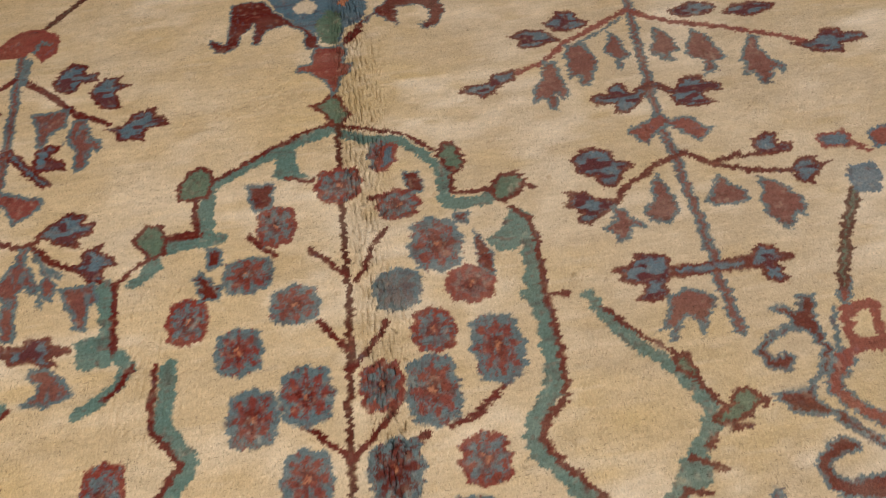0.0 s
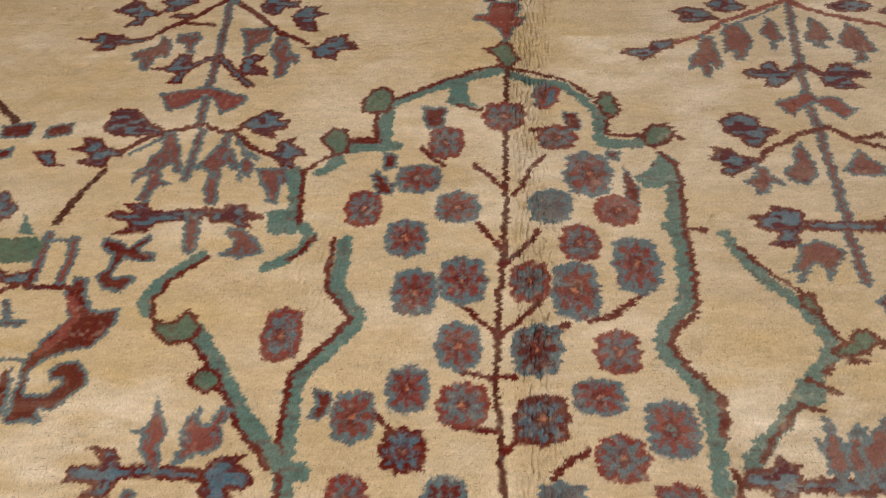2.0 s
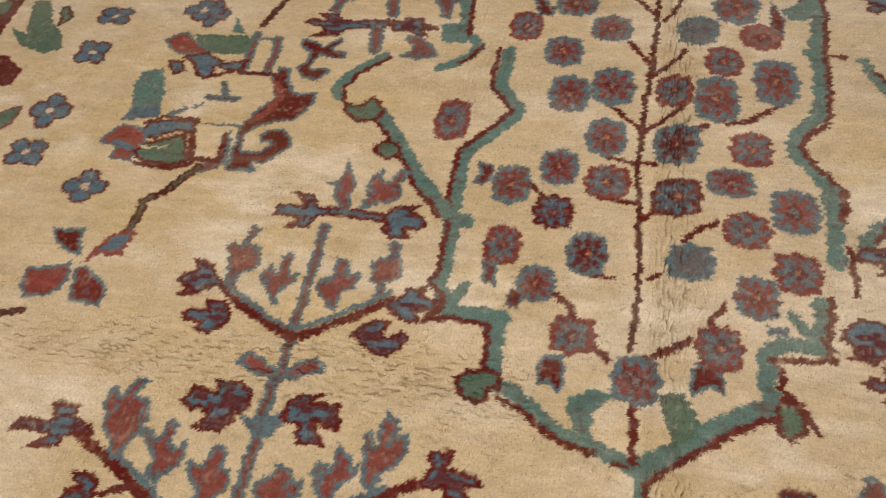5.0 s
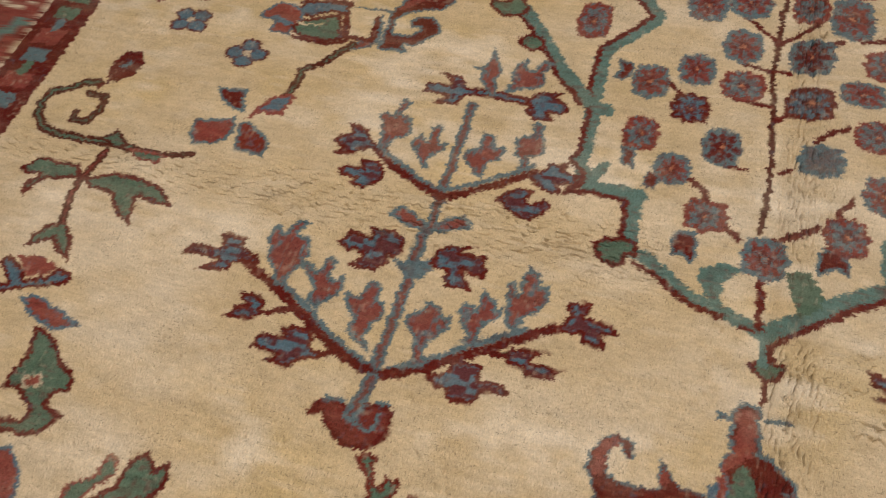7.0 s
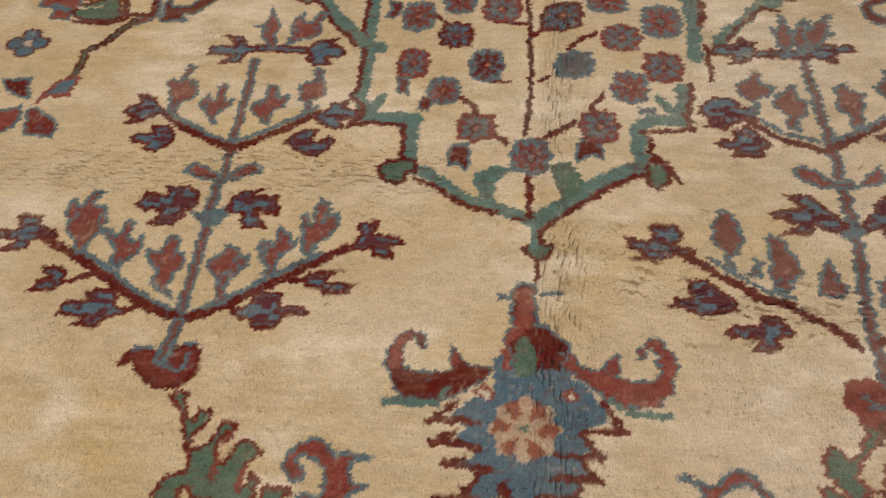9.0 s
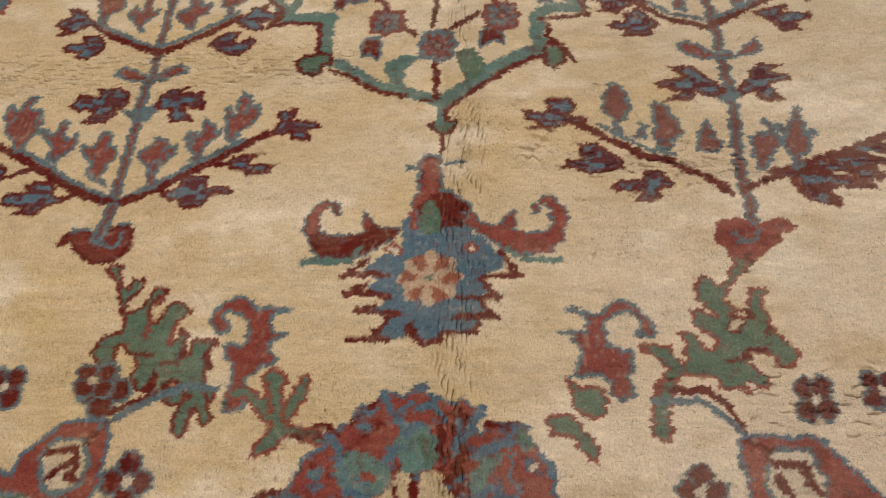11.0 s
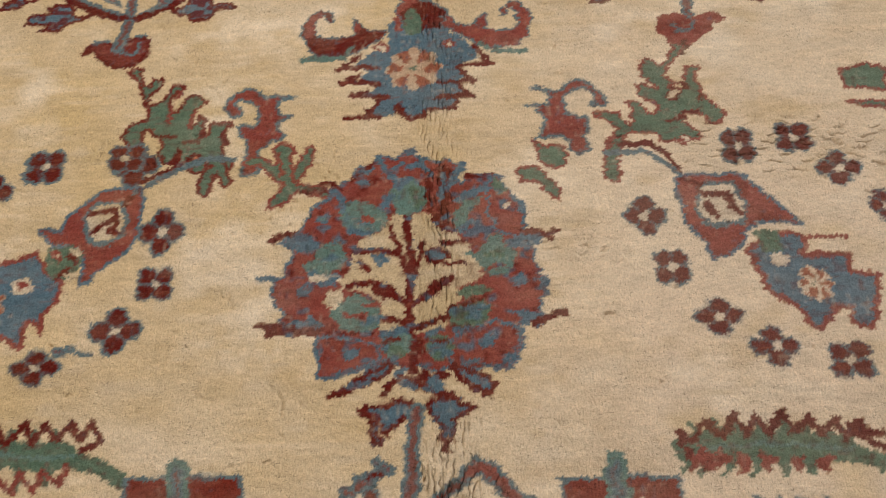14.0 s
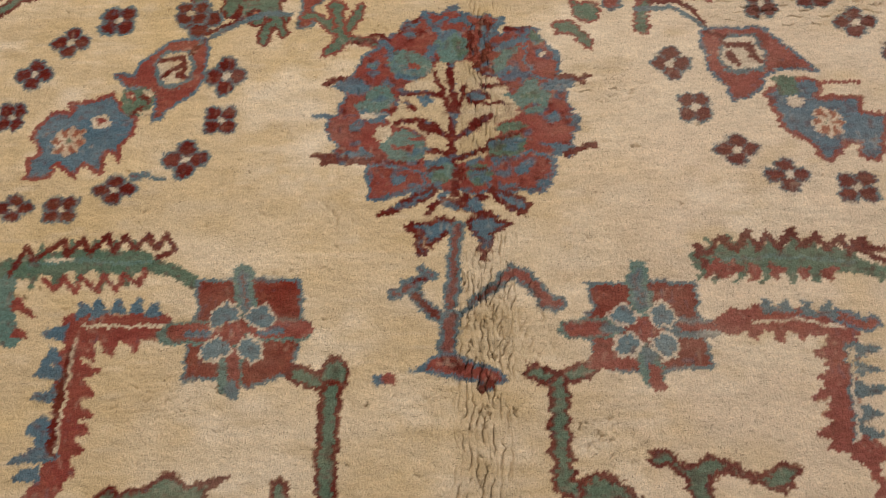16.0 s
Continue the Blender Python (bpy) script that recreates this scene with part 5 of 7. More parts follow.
four_petals(motif("small_flower"), -1087, 440, 46, 36, 0.785, BLUE, DARK)
four_petals(motif("small_flower"), -939, 374, 43, 37, 0, BLUE, DARK)
four_petals(motif("small_flower"), -884, 829, 45, 33, 0, BLUE, DARK)

# between the medallion and the palmette
m = host = motif("finial", None, "green knot finial on the medallion tip")
weave(m, "dark_green", areas=[[(-22, -41), (1, -24), (31, -34), (23, -58), (6, -65), (-6, -58)]])
weave(m, "teal", [(16, [(0, 9), (4, -33)])])
weave(m, "dark", [(8, [(9, -1), (9, -27)])])
weave(m, "dark", [(8, [(6, -63), (3, -88)])])
m = host = motif("finial", None, "dark red stalk of the palmette")
weave(m, "grey_dark", areas=[[(-31, -107), (-17, -92), (2, -95), (8, -128), (9, -155), (24, -160), (44, -179), (54, -191), (51, -207), (57, -225), (48, -234), (9, -235), (-13, -239), (-23, -226), (-36, -200), (-38, -185), (-29, -164), (-34, -138)]])
weave(m, "rust", areas=[[(-24, -109), (-3, -101), (2, -128), (1, -157), (-13, -174), (-25, -185), (-31, -198), (-36, -190), (-24, -164), (-24, -138)]])
weave(m, "grey", [(9, [(-48, -120), (-31, -120)])])
weave(m, "grey", [(9, [(13, -112), (38, -111)])])
m = host = motif("horned_palmette", None, "blue serrated palmette with dark red horns")
weave(m, "thin_dark", areas=[[(-144, -179), (-138, -203), (-152, -205), (-159, -191), (-170, -196), (-174, -212), (-169, -227), (-152, -234), (-110, -232), (-105, -227), (-111, -213), (-108, -191), (-95, -209), (-81, -222), (-55, -222), (-45, -232), (-58, -245), (-78, -257), (-99, -273), (-120, -278), (-170, -277), (-183, -263), (-190, -241), (-197, -228), (-198, -205), (-188, -191), (-177, -179), (-164, -174)]])
weave(m, "rust", [(13, [(-183, -228), (-184, -210), (-178, -194), (-166, -186)])])
weave(m, "rust", [(9, [(-101, -222), (-102, -211)])])
weave(m, "thin_rust", areas=[[(137, -210), (141, -190), (154, -176), (170, -173), (181, -187), (193, -203), (192, -227), (185, -249), (172, -262), (172, -271), (132, -275), (121, -278), (111, -264), (98, -271), (91, -259), (75, -251), (60, -236), (40, -227), (40, -198), (51, -195), (64, -216), (79, -224), (93, -220), (103, -206), (111, -195), (118, -206), (116, -230), (133, -235), (156, -233), (166, -223), (165, -201), (158, -190), (151, -207)]])
weave(m, "teal", [(10, [(-191, -281), (-120, -280)])])
weave(m, "teal", [(9, [(-118, -272), (-108, -259)])])
weave(m, "teal", [(10, [(126, -281), (180, -282)])])
weave(m, "teal", [(12, [(108, -264), (114, -273)])])
weave(m, "blue", areas=[[(-54, -214), (-32, -205), (-13, -239), (16, -222), (40, -227), (60, -239), (79, -255), (95, -276), (100, -296), (68, -307), (71, -321), (77, -335), (61, -339), (66, -353), (77, -364), (69, -370), (71, -380), (62, -390), (26, -394), (11, -403), (-10, -404), (-29, -395), (-36, -399), (-69, -400), (-75, -389), (-64, -373), (-65, -362), (-91, -360), (-73, -348), (-66, -338), (-94, -326), (-84, -310), (-104, -302), (-94, -285), (-75, -272), (-44, -265), (-49, -252), (-46, -232)]])
weave(m, "dark", [(8, [(-131, -305), (-109, -289), (-95, -277)])])
weave(m, "dark", [(10, [(-133, -305), (-103, -301), (-67, -304)])])
weave(m, "dark", [(8, [(-123, -332), (-106, -324), (-95, -318)])])
weave(m, "dark", [(11, [(-124, -332), (-94, -331), (-64, -337)])])
weave(m, "dark", [(8, [(-103, -361), (-80, -350)])])
weave(m, "dark", [(10, [(-105, -361), (-75, -360), (-44, -364)])])
weave(m, "dark", [(8, [(-116, -402), (-58, -401)])])
weave(m, "dark", [(9, [(-62, -367), (-68, -383), (-73, -397)])])
weave(m, "dark", [(9, [(-77, -388), (-79, -401)])])
weave(m, "dark", [(9, [(96, -271), (105, -290), (120, -305)])])
weave(m, "dark", [(9, [(121, -307), (68, -310)])])
weave(m, "dark", [(9, [(71, -316), (80, -332), (91, -343)])])
weave(m, "dark", [(9, [(91, -342), (34, -340)])])
weave(m, "dark", [(9, [(66, -347), (76, -359), (90, -369)])])
weave(m, "dark", [(10, [(88, -367), (34, -371)])])
weave(m, "dark", [(9, [(62, -390), (23, -394)])])
weave(m, "dark", [(9, [(13, -396), (12, -405), (-8, -408), (-23, -399), (-31, -388)])])
weave(m, "dark", [(14, [(-28, -383), (-26, -391)])])
weave(m, "dark", [(9, [(67, -380), (58, -390)])])
weave(m, "green", areas=[[(-14, -176), (1, -181), (7, -212), (4, -234), (-13, -239), (-23, -226), (-21, -194)]])
weave(m, "rust", [(10, [(-35, -203), (-31, -226)])])
weave(m, "rust", areas=[[(-76, -262), (-61, -250), (-43, -261), (-52, -272), (-66, -272)]])
weave(m, "pale", areas=[[(-70, -264), (-61, -257), (-49, -264), (-58, -270)]])
weave(m, "rust", areas=[[(38, -262), (56, -248), (67, -263), (49, -273)]])
weave(m, "pale", areas=[[(46, -263), (55, -257), (60, -264), (51, -268)]])
m = motif("blossom", host, "orange and cream blossom in the palmette's heart")
blossom(m, -5, -308, 46, 44)

# acanthus left
m = host = motif("leaf_spray", None, "green acanthus leaves with dark red rims")
weave(m, "spray_green", areas=[[(-489, -286), (-462, -279), (-452, -315), (-443, -319), (-443, -300), (-431, -308), (-423, -299), (-417, -319), (-428, -332), (-437, -344), (-435, -357), (-423, -356), (-408, -335), (-402, -319), (-377, -322), (-384, -336), (-396, -344), (-400, -360), (-398, -370), (-390, -374), (-383, -356), (-370, -344), (-356, -343), (-336, -358), (-349, -368), (-356, -379), (-358, -391), (-359, -404), (-354, -399), (-350, -385), (-334, -390), (-336, -410), (-335, -425), (-331, -410), (-330, -402), (-291, -401), (-289, -413), (-301, -419), (-305, -428), (-299, -439), (-302, -454), (-298, -472), (-281, -475), (-279, -488), (-288, -497), (-346, -499), (-358, -486), (-373, -480), (-396, -477), (-409, -457), (-405, -442), (-414, -431), (-429, -411), (-435, -416), (-433, -436), (-443, -444), (-460, -442), (-476, -421), (-475, -414), (-460, -397), (-439, -388), (-438, -377), (-448, -357), (-461, -324), (-477, -299)]])
weave(m, "spray_green", [(24, [(-318, -478), (-303, -487), (-325, -504), (-322, -530)]), (22, [(-303, -487), (-292, -515)])])
weave(m, "dark", [(7, [(-419, -423), (-386, -426)])])
weave(m, "dark", [(8, [(-341, -393), (-339, -414), (-340, -430)])])
weave(m, "dark", [(11, [(-308, -424), (-298, -443)])])
weave(m, "rust", [(7, [(-357, -377), (-361, -395), (-364, -409)])])
weave(m, "rust", [(7, [(-397, -362), (-399, -380), (-399, -398)])])
weave(m, "dark", [(6, [(-369, -437), (-343, -437)])])
weave(m, "rust", [(6, [(-383, -337), (-392, -348)])])
weave(m, "dark", areas=[[(-387, -476), (-379, -455), (-373, -444), (-367, -460), (-369, -479)]])
weave(m, "dark", areas=[[(-354, -472), (-348, -457), (-334, -465), (-327, -477), (-347, -479)]])
weave(m, "orange", areas=[[(-348, -471), (-343, -466), (-336, -473)]])
m = host = motif("flower", None, "small dark red flower beside the leaves")
four_petals(m, -440, -477, 40, 42, 0)
m = host = motif("horn_leaf", None, "rust horn leaf with a grey rim")
weave(m, "grey_rust", areas=[[(-300, -395), (-312, -375), (-309, -358), (-296, -345), (-278, -335), (-258, -340), (-243, -356), (-230, -350), (-211, -352), (-188, -358), (-201, -363), (-215, -365), (-225, -377), (-215, -391), (-197, -389), (-203, -401), (-219, -411), (-214, -420), (-207, -430), (-211, -439), (-230, -446), (-241, -461), (-240, -488), (-239, -505), (-270, -510), (-270, -475), (-268, -446), (-279, -431), (-287, -416), (-280, -407), (-259, -408), (-256, -396), (-259, -378), (-271, -366), (-286, -363), (-289, -371), (-279, -381), (-280, -393)]])
m = host = motif("leaf_spray", None, "green lobed leaf with rust ribs")
weave(m, "rust_green", areas=[[(-221, -485), (-226, -456), (-214, -443), (-195, -447), (-190, -467), (-187, -493), (-180, -475), (-171, -451), (-157, -453), (-159, -482), (-169, -509), (-180, -519), (-136, -529), (-102, -538), (-135, -551), (-181, -538), (-188, -554), (-208, -564), (-224, -567), (-221, -547), (-204, -528), (-219, -514), (-240, -491), (-270, -488), (-261, -467), (-237, -472)]])
weave(m, "rust", [(7, [(-193, -454), (-189, -517)])])
weave(m, "rust", [(6, [(-206, -507), (-216, -466)])])
weave(m, "dark", [(7, [(-173, -536), (-119, -537)])])
m = host = motif("vine", None, "thin grey vine with a dark edge")
weave(m, "dark", [(9, [(-423, -507), (-393, -493), (-357, -473)])])
weave(m, "grey", [(11, [(-413, -515), (-368, -489), (-323, -471), (-282, -472)])])

# left side palmette
m = host = motif("side_palmette", None, "rust and blue side palmette with a cream heart")
weave(m, "blue_rust", areas=[[(-522, -553), (-503, -533), (-489, -521), (-456, -514), (-434, -513), (-417, -518), (-414, -549), (-414, -576), (-411, -595), (-416, -614), (-428, -636), (-451, -652), (-465, -664), (-474, -681), (-491, -684), (-492, -661), (-493, -637), (-510, -623), (-545, -617), (-573, -592), (-565, -581), (-538, -589), (-532, -562)]])
weave(m, "grey", areas=[[(-504, -565), (-490, -539), (-446, -541), (-437, -557), (-432, -585), (-438, -604), (-458, -618), (-470, -621), (-490, -611), (-502, -591)]])
weave(m, "pale", areas=[[(-497, -565), (-484, -546), (-450, -548), (-439, -584), (-448, -604), (-472, -610), (-490, -597)]])
weave(m, "dark", [(11, [(-493, -562), (-481, -559), (-456, -558), (-451, -591)])])
weave(m, "dark", [(9, [(-456, -569), (-476, -586), (-486, -597)])])
weave(m, "dark", [(13, [(-459, -591), (-450, -595)])])
weave(m, "dark", [(9, [(-427, -522), (-445, -547)])])
weave(m, "grey", [(9, [(-435, -525), (-430, -525)])])
weave(m, "rust_blue", areas=[[(-647, -639), (-600, -635), (-565, -619), (-540, -654), (-512, -676), (-515, -708), (-530, -729), (-526, -760), (-551, -738), (-553, -781), (-587, -763), (-596, -786), (-629, -762), (-637, -786), (-683, -785), (-679, -746), (-667, -736), (-689, -703), (-673, -671), (-663, -655), (-629, -656)]])
weave(m, "green", areas=[[(-546, -620), (-512, -615), (-491, -631), (-495, -653), (-509, -671), (-533, -670), (-546, -655)]])
weave(m, "rust", areas=[[(-543, -626), (-534, -621), (-521, -634), (-529, -644)]])
weave(m, "pale", areas=[[(-515, -622), (-501, -622), (-495, -635), (-508, -637)], [(-515, -662), (-500, -658), (-493, -670), (-506, -674)], [(-537, -630), (-531, -628), (-528, -636)]])
weave(m, "dark", [(8, [(-515, -631), (-500, -642)])])
weave(m, "dark", [(8, [(-527, -669), (-512, -654)])])
weave(m, "pale", areas=[[(-592, -674), (-575, -663), (-555, -680), (-565, -692), (-586, -690)]])
weave(m, "rust", areas=[[(-585, -674), (-574, -670), (-562, -681), (-580, -685)]])
m = motif("blossom", host, "orange and cream blossom in the palmette")
blossom(m, -621, -716, 28, 28)
four_petals(motif("small_flower"), -660, -517, 36, 35, 0)
four_petals(motif("small_flower"), -589, -475, 37, 35, 0.785)
four_petals(motif("small_flower"), -709, -583, 35, 33, 0)
four_petals(motif("small_flower"), -729, -666, 29, 34, 0.785)
four_petals(motif("small_flower"), -457, -462, 37, 31, 0.785)
four_petals(motif("small_flower"), -379, -598, 37, 42, 0)
four_petals(motif("small_flower"), -376, -683, 33, 32, 0.785)
four_petals(motif("small_flower"), -422, -754, 40, 37, 0)
four_petals(motif("small_flower"), -528, -805, 37, 28, 0)
four_petals(motif("small_flower"), -607, -838, 35, 29, 0.785)
four_petals(motif("small_flower"), -682, -834, 35, 26, 0)
m = host = motif("dash", None, "short grey dash")
weave(m, "sprout", [(14, [(-501, -783), (-479, -779)])])
weave(m, "grey", [(8, [(-469, -786), (-451, -787)])])
four_petals(motif("small_flower"), -585, -473, 37, 37, 0.785)

# right acanthus
m = host = motif("vine", None, "thin vine stem")
weave(m, "brown_green", [(16, [(434, -284), (424, -300)])])
m = host = motif("leaf_spray", None, "green acanthus leaves with rust rims")
weave(m, "rust_green", areas=[[(414, -276), (434, -280), (427, -298), (413, -320), (400, -338), (392, -345), (404, -353), (412, -361), (402, -369), (413, -371), (417, -357), (425, -345), (426, -329), (451, -326), (456, -336), (444, -344), (444, -363), (449, -374), (453, -388), (461, -399), (474, -416), (479, -426), (471, -442), (449, -444), (447, -431), (434, -421), (419, -420), (412, -429), (420, -442), (428, -448), (434, -462), (434, -473), (371, -475), (369, -462), (361, -455), (331, -456), (313, -470), (307, -483), (283, -483), (293, -460), (307, -445), (297, -433), (284, -423), (270, -415), (274, -408), (299, -409), (317, -412), (319, -424), (329, -436), (333, -420), (329, -406), (321, -398), (332, -391), (347, -393), (355, -407), (363, -417), (374, -412), (367, -398), (352, -389), (347, -374), (344, -361), (360, -360), (377, -367), (364, -356), (356, -344), (357, -323), (364, -306), (378, -309), (385, -319), (396, -321)]])
weave(m, "dark", areas=[[(393, -379), (407, -367), (416, -380), (406, -398), (396, -391)]])
weave(m, "cream", areas=[[(398, -381), (406, -373), (411, -381), (404, -392), (399, -387)]])
weave(m, "dark", [(6, [(387, -433), (413, -430)])])
weave(m, "rust", [(7, [(373, -399), (379, -413)])])
weave(m, "dark", [(8, [(415, -361), (424, -371)])])
weave(m, "dark", [(7, [(449, -388), (440, -397)])])
weave(m, "dark", [(7, [(435, -421), (415, -420), (402, -429)])])
weave(m, "rust", areas=[[(400, -465), (409, -458), (421, -467), (412, -478), (400, -475)]])
weave(m, "pale", areas=[[(404, -466), (410, -462), (415, -468), (407, -473)]])
weave(m, "rust_green", [(26, [(308, -470), (296, -500), (294, -530)])])
m = host = motif("leaf_spray", None, "small green leaf with a rust rim")
weave(m, "rust_green", areas=[[(149, -515), (164, -502), (185, -508), (198, -520), (217, -550), (214, -570), (198, -564), (180, -537), (158, -534)]])
m = host = motif("horn_leaf", None, "rust horn leaf with a grey rim")
weave(m, "grey_rust", areas=[[(178, -360), (192, -353), (210, -360), (220, -365), (230, -358), (239, -347), (257, -343), (272, -347), (285, -363), (299, -378), (303, -389), (298, -399), (272, -400), (269, -392), (279, -387), (275, -375), (262, -366), (248, -369), (237, -376), (236, -401), (241, -411), (269, -419), (271, -436), (264, -457), (266, -484), (238, -492), (233, -466), (221, -456), (197, -457), (182, -458), (193, -442), (197, -421), (188, -407), (185, -398), (167, -394), (183, -387), (204, -390), (209, -376), (198, -366)]])
weave(m, "rust_green", areas=[[(178, -452), (198, -468), (233, -472), (229, -505), (215, -515), (191, -508), (184, -484)]])
m = host = motif("vine", None, "thin grey vine with a dark edge")
weave(m, "dark", [(9, [(307, -475), (355, -473), (381, -494), (393, -526)])])
weave(m, "grey", [(12, [(291, -489), (345, -486), (363, -501), (386, -526)])])
m = host = motif("side_palmette", None, "rust and blue side palmette with a cream heart")
weave(m, "blue_rust", areas=[[(386, -529), (420, -527), (460, -529), (485, -534), (504, -559), (527, -583), (542, -603), (554, -627), (529, -621), (492, -620), (475, -628), (466, -653), (442, -670), (420, -677), (411, -663), (407, -642), (390, -627), (385, -606), (383, -568), (379, -544)]])
weave(m, "grey", areas=[[(414, -555), (432, -543), (469, -547), (475, -571), (481, -595), (474, -617), (435, -624), (413, -616), (408, -589)]])
weave(m, "pale", areas=[[(419, -561), (432, -550), (464, -554), (468, -572), (476, -595), (468, -612), (437, -615), (419, -609), (415, -588)]])
weave(m, "dark", [(11, [(418, -563), (437, -569), (458, -568), (456, -586), (471, -599)])])
weave(m, "dark", [(12, [(425, -583), (435, -601)])])
weave(m, "dark", [(9, [(396, -537), (420, -552)])])
weave(m, "rust_blue", areas=[[(466, -658), (502, -630), (547, -633), (558, -650), (547, -666), (606, -668), (603, -694), (642, -702), (618, -786), (585, -777), (587, -754), (570, -754), (550, -787), (528, -775), (514, -744), (488, -731), (473, -695)]])
weave(m, "green", areas=[[(483, -630), (518, -627), (518, -660), (490, -667)]])
weave(m, "pale", areas=[[(498, -668), (517, -665), (525, -681), (505, -687)]])
weave(m, "rust", [(7, [(553, -641), (609, -642)])])
m = motif("blossom", host, "rust and cream blossom in the palmette")
blossom(m, 550, -714, 23, 27)
four_petals(motif("small_flower"), 333, -601, 34, 36, 0)
four_petals(motif("small_flower"), 359, -684, 31, 33, 0.785)
four_petals(motif("small_flower"), 413, -759, 35, 29, 0)
four_petals(motif("small_flower"), 479, -804, 35, 31, 0)
four_petals(motif("small_flower"), 573, -824, 35, 31, 0.785)
four_petals(motif("small_flower"), 484, -484, 33, 37, 0.785)
four_petals(motif("small_flower"), 568, -473, 34, 31, 0.785)
four_petals(motif("small_flower"), 623, -530, 35, 30, 0)
four_petals(motif("small_flower"), 671, -595, 24, 29, 0)
m = host = motif("leaf_spray", None, "green leaf with a rust rim")
weave(m, "rust_green", areas=[[(664, -350), (701, -338), (741, -349), (728, -395), (663, -388)]])
weave(m, "rust_green", areas=[[(661, -412), (723, -410), (718, -430), (666, -422)]])

# big round palmette
m = host = motif("round_palmette", None, "large round palmette of rust and blue petals")
weave(m, "palmette", areas=[[(-32, -481), (-19, -467), (-5, -465), (0, -475), (15, -484), (36, -489), (48, -485), (61, -496), (79, -495), (73, -506), (63, -517), (67, -531), (73, -520), (102, -515), (131, -522), (138, -547), (134, -558), (146, -571), (160, -589), (163, -613), (177, -618), (189, -630), (171, -643), (175, -664), (181, -689), (189, -699), (184, -718), (178, -738), (177, -755), (163, -762), (144, -765), (151, -777), (147, -798), (138, -825), (118, -827), (102, -821), (80, -827), (52, -823), (30, -831), (5, -816), (-17, -822), (-36, -812), (-58, -820), (-80, -826), (-109, -832), (-134, -833), (-133, -811), (-138, -796), (-135, -781), (-141, -765), (-173, -761), (-191, -749), (-188, -732), (-201, -723), (-207, -702), (-204, -687), (-192, -676), (-190, -657), (-179, -649), (-183, -637), (-201, -622), (-193, -608), (-173, -604), (-169, -593), (-162, -579), (-151, -561), (-129, -545), (-117, -525), (-98, -515), (-92, -498), (-66, -489), (-62, -474), (-49, -475)]])
weave(m, "cream", areas=[[(-31, -576), (-10, -584), (14, -578), (30, -599), (54, -617), (75, -632), (77, -650), (92, -665), (95, -686), (79, -695), (60, -706), (61, -725), (47, -737), (43, -764), (9, -769), (-21, -760), (-42, -769), (-52, -760), (-46, -743), (-52, -721), (-68, -705), (-101, -701), (-108, -687), (-93, -671), (-92, -649), (-85, -631), (-82, -618), (-55, -611), (-39, -594)], [(-121, -703), (-100, -698), (-105, -727), (-116, -734), (-128, -722)], [(52, -821), (78, -827), (88, -841), (52, -831)]])
weave(m, "dark", [(12, [(-13, -581), (-10, -622), (-6, -656), (-8, -722), (-6, -770), (-2, -823)])])
weave(m, "dark", [(9, [(-37, -603), (-22, -643), (-12, -681)])])
weave(m, "dark", [(9, [(11, -631), (6, -657), (-5, -690)])])
weave(m, "dark", [(9, [(-88, -641), (-54, -638), (-30, -645)])])
weave(m, "dark", [(8, [(-30, -645), (-13, -669)])])
weave(m, "dark", [(9, [(-97, -696), (-61, -689), (-29, -709), (-9, -727)])])
weave(m, "dark", [(10, [(-60, -744), (-29, -749), (-6, -756)])])
weave(m, "dark", [(10, [(-6, -762), (24, -755), (43, -747), (56, -731)])])
weave(m, "dark", [(11, [(-6, -727), (13, -717), (26, -706)])])
weave(m, "dark", [(9, [(37, -634), (75, -632)])])
weave(m, "dark", [(8, [(42, -668), (70, -668)])])
weave(m, "dark", [(9, [(-81, -657), (-69, -672)])])
weave(m, "dark", [(8, [(50, -617), (36, -606)])])
weave(m, "dark", areas=[[(-57, -684), (-44, -691), (-28, -705), (-24, -719), (-45, -719), (-58, -706), (-66, -692)], [(5, -721), (15, -707), (17, -695), (33, -690), (50, -682), (60, -693), (42, -704), (28, -717)], [(-9, -773), (10, -774), (14, -797), (1, -806), (-11, -796)]])
weave(m, "palmette", areas=[[(51, -780), (75, -764), (106, -754), (136, -762), (148, -775), (141, -791), (138, -815), (126, -827), (103, -823), (81, -815), (51, -828), (43, -812)]])
weave(m, "palmette", areas=[[(-139, -774), (-112, -767), (-73, -776), (-51, -785), (-44, -806), (-64, -817), (-94, -824), (-116, -833), (-133, -829), (-133, -807)]])
weave(m, "palmette", areas=[[(106, -519), (139, -541), (163, -581), (160, -609), (176, -621), (151, -631), (119, -620), (105, -588)]])
m = motif("petal", host, "dark red plume")
weave(m, "dark", areas=[[(15, -513), (40, -495), (57, -511), (49, -543), (52, -580), (47, -613), (30, -606), (18, -578), (12, -541)]])
weave(m, "rust", [(8, [(27, -513), (30, -579)])])
weave(m, "blue", [(7, [(42, -514), (36, -561)])])
m = motif("petal", host, "blue-green petal block")
weave(m, "teal", areas=[[(-31, -520), (-6, -516), (12, -536), (15, -564), (6, -579), (-23, -582), (-35, -562), (-40, -539)]])
weave(m, "blue", [(12, [(-31, -530), (-11, -521)])])
weave(m, "green", [(14, [(-2, -540), (6, -564)])])
m = motif("petal", host, "pale blue-green petal block")
weave(m, "teal", areas=[[(-107, -559), (-85, -554), (-56, -566), (-41, -580), (-44, -599), (-59, -611), (-87, -615), (-104, -600), (-112, -581)]])
weave(m, "rust", [(9, [(-78, -588), (-67, -587)])])
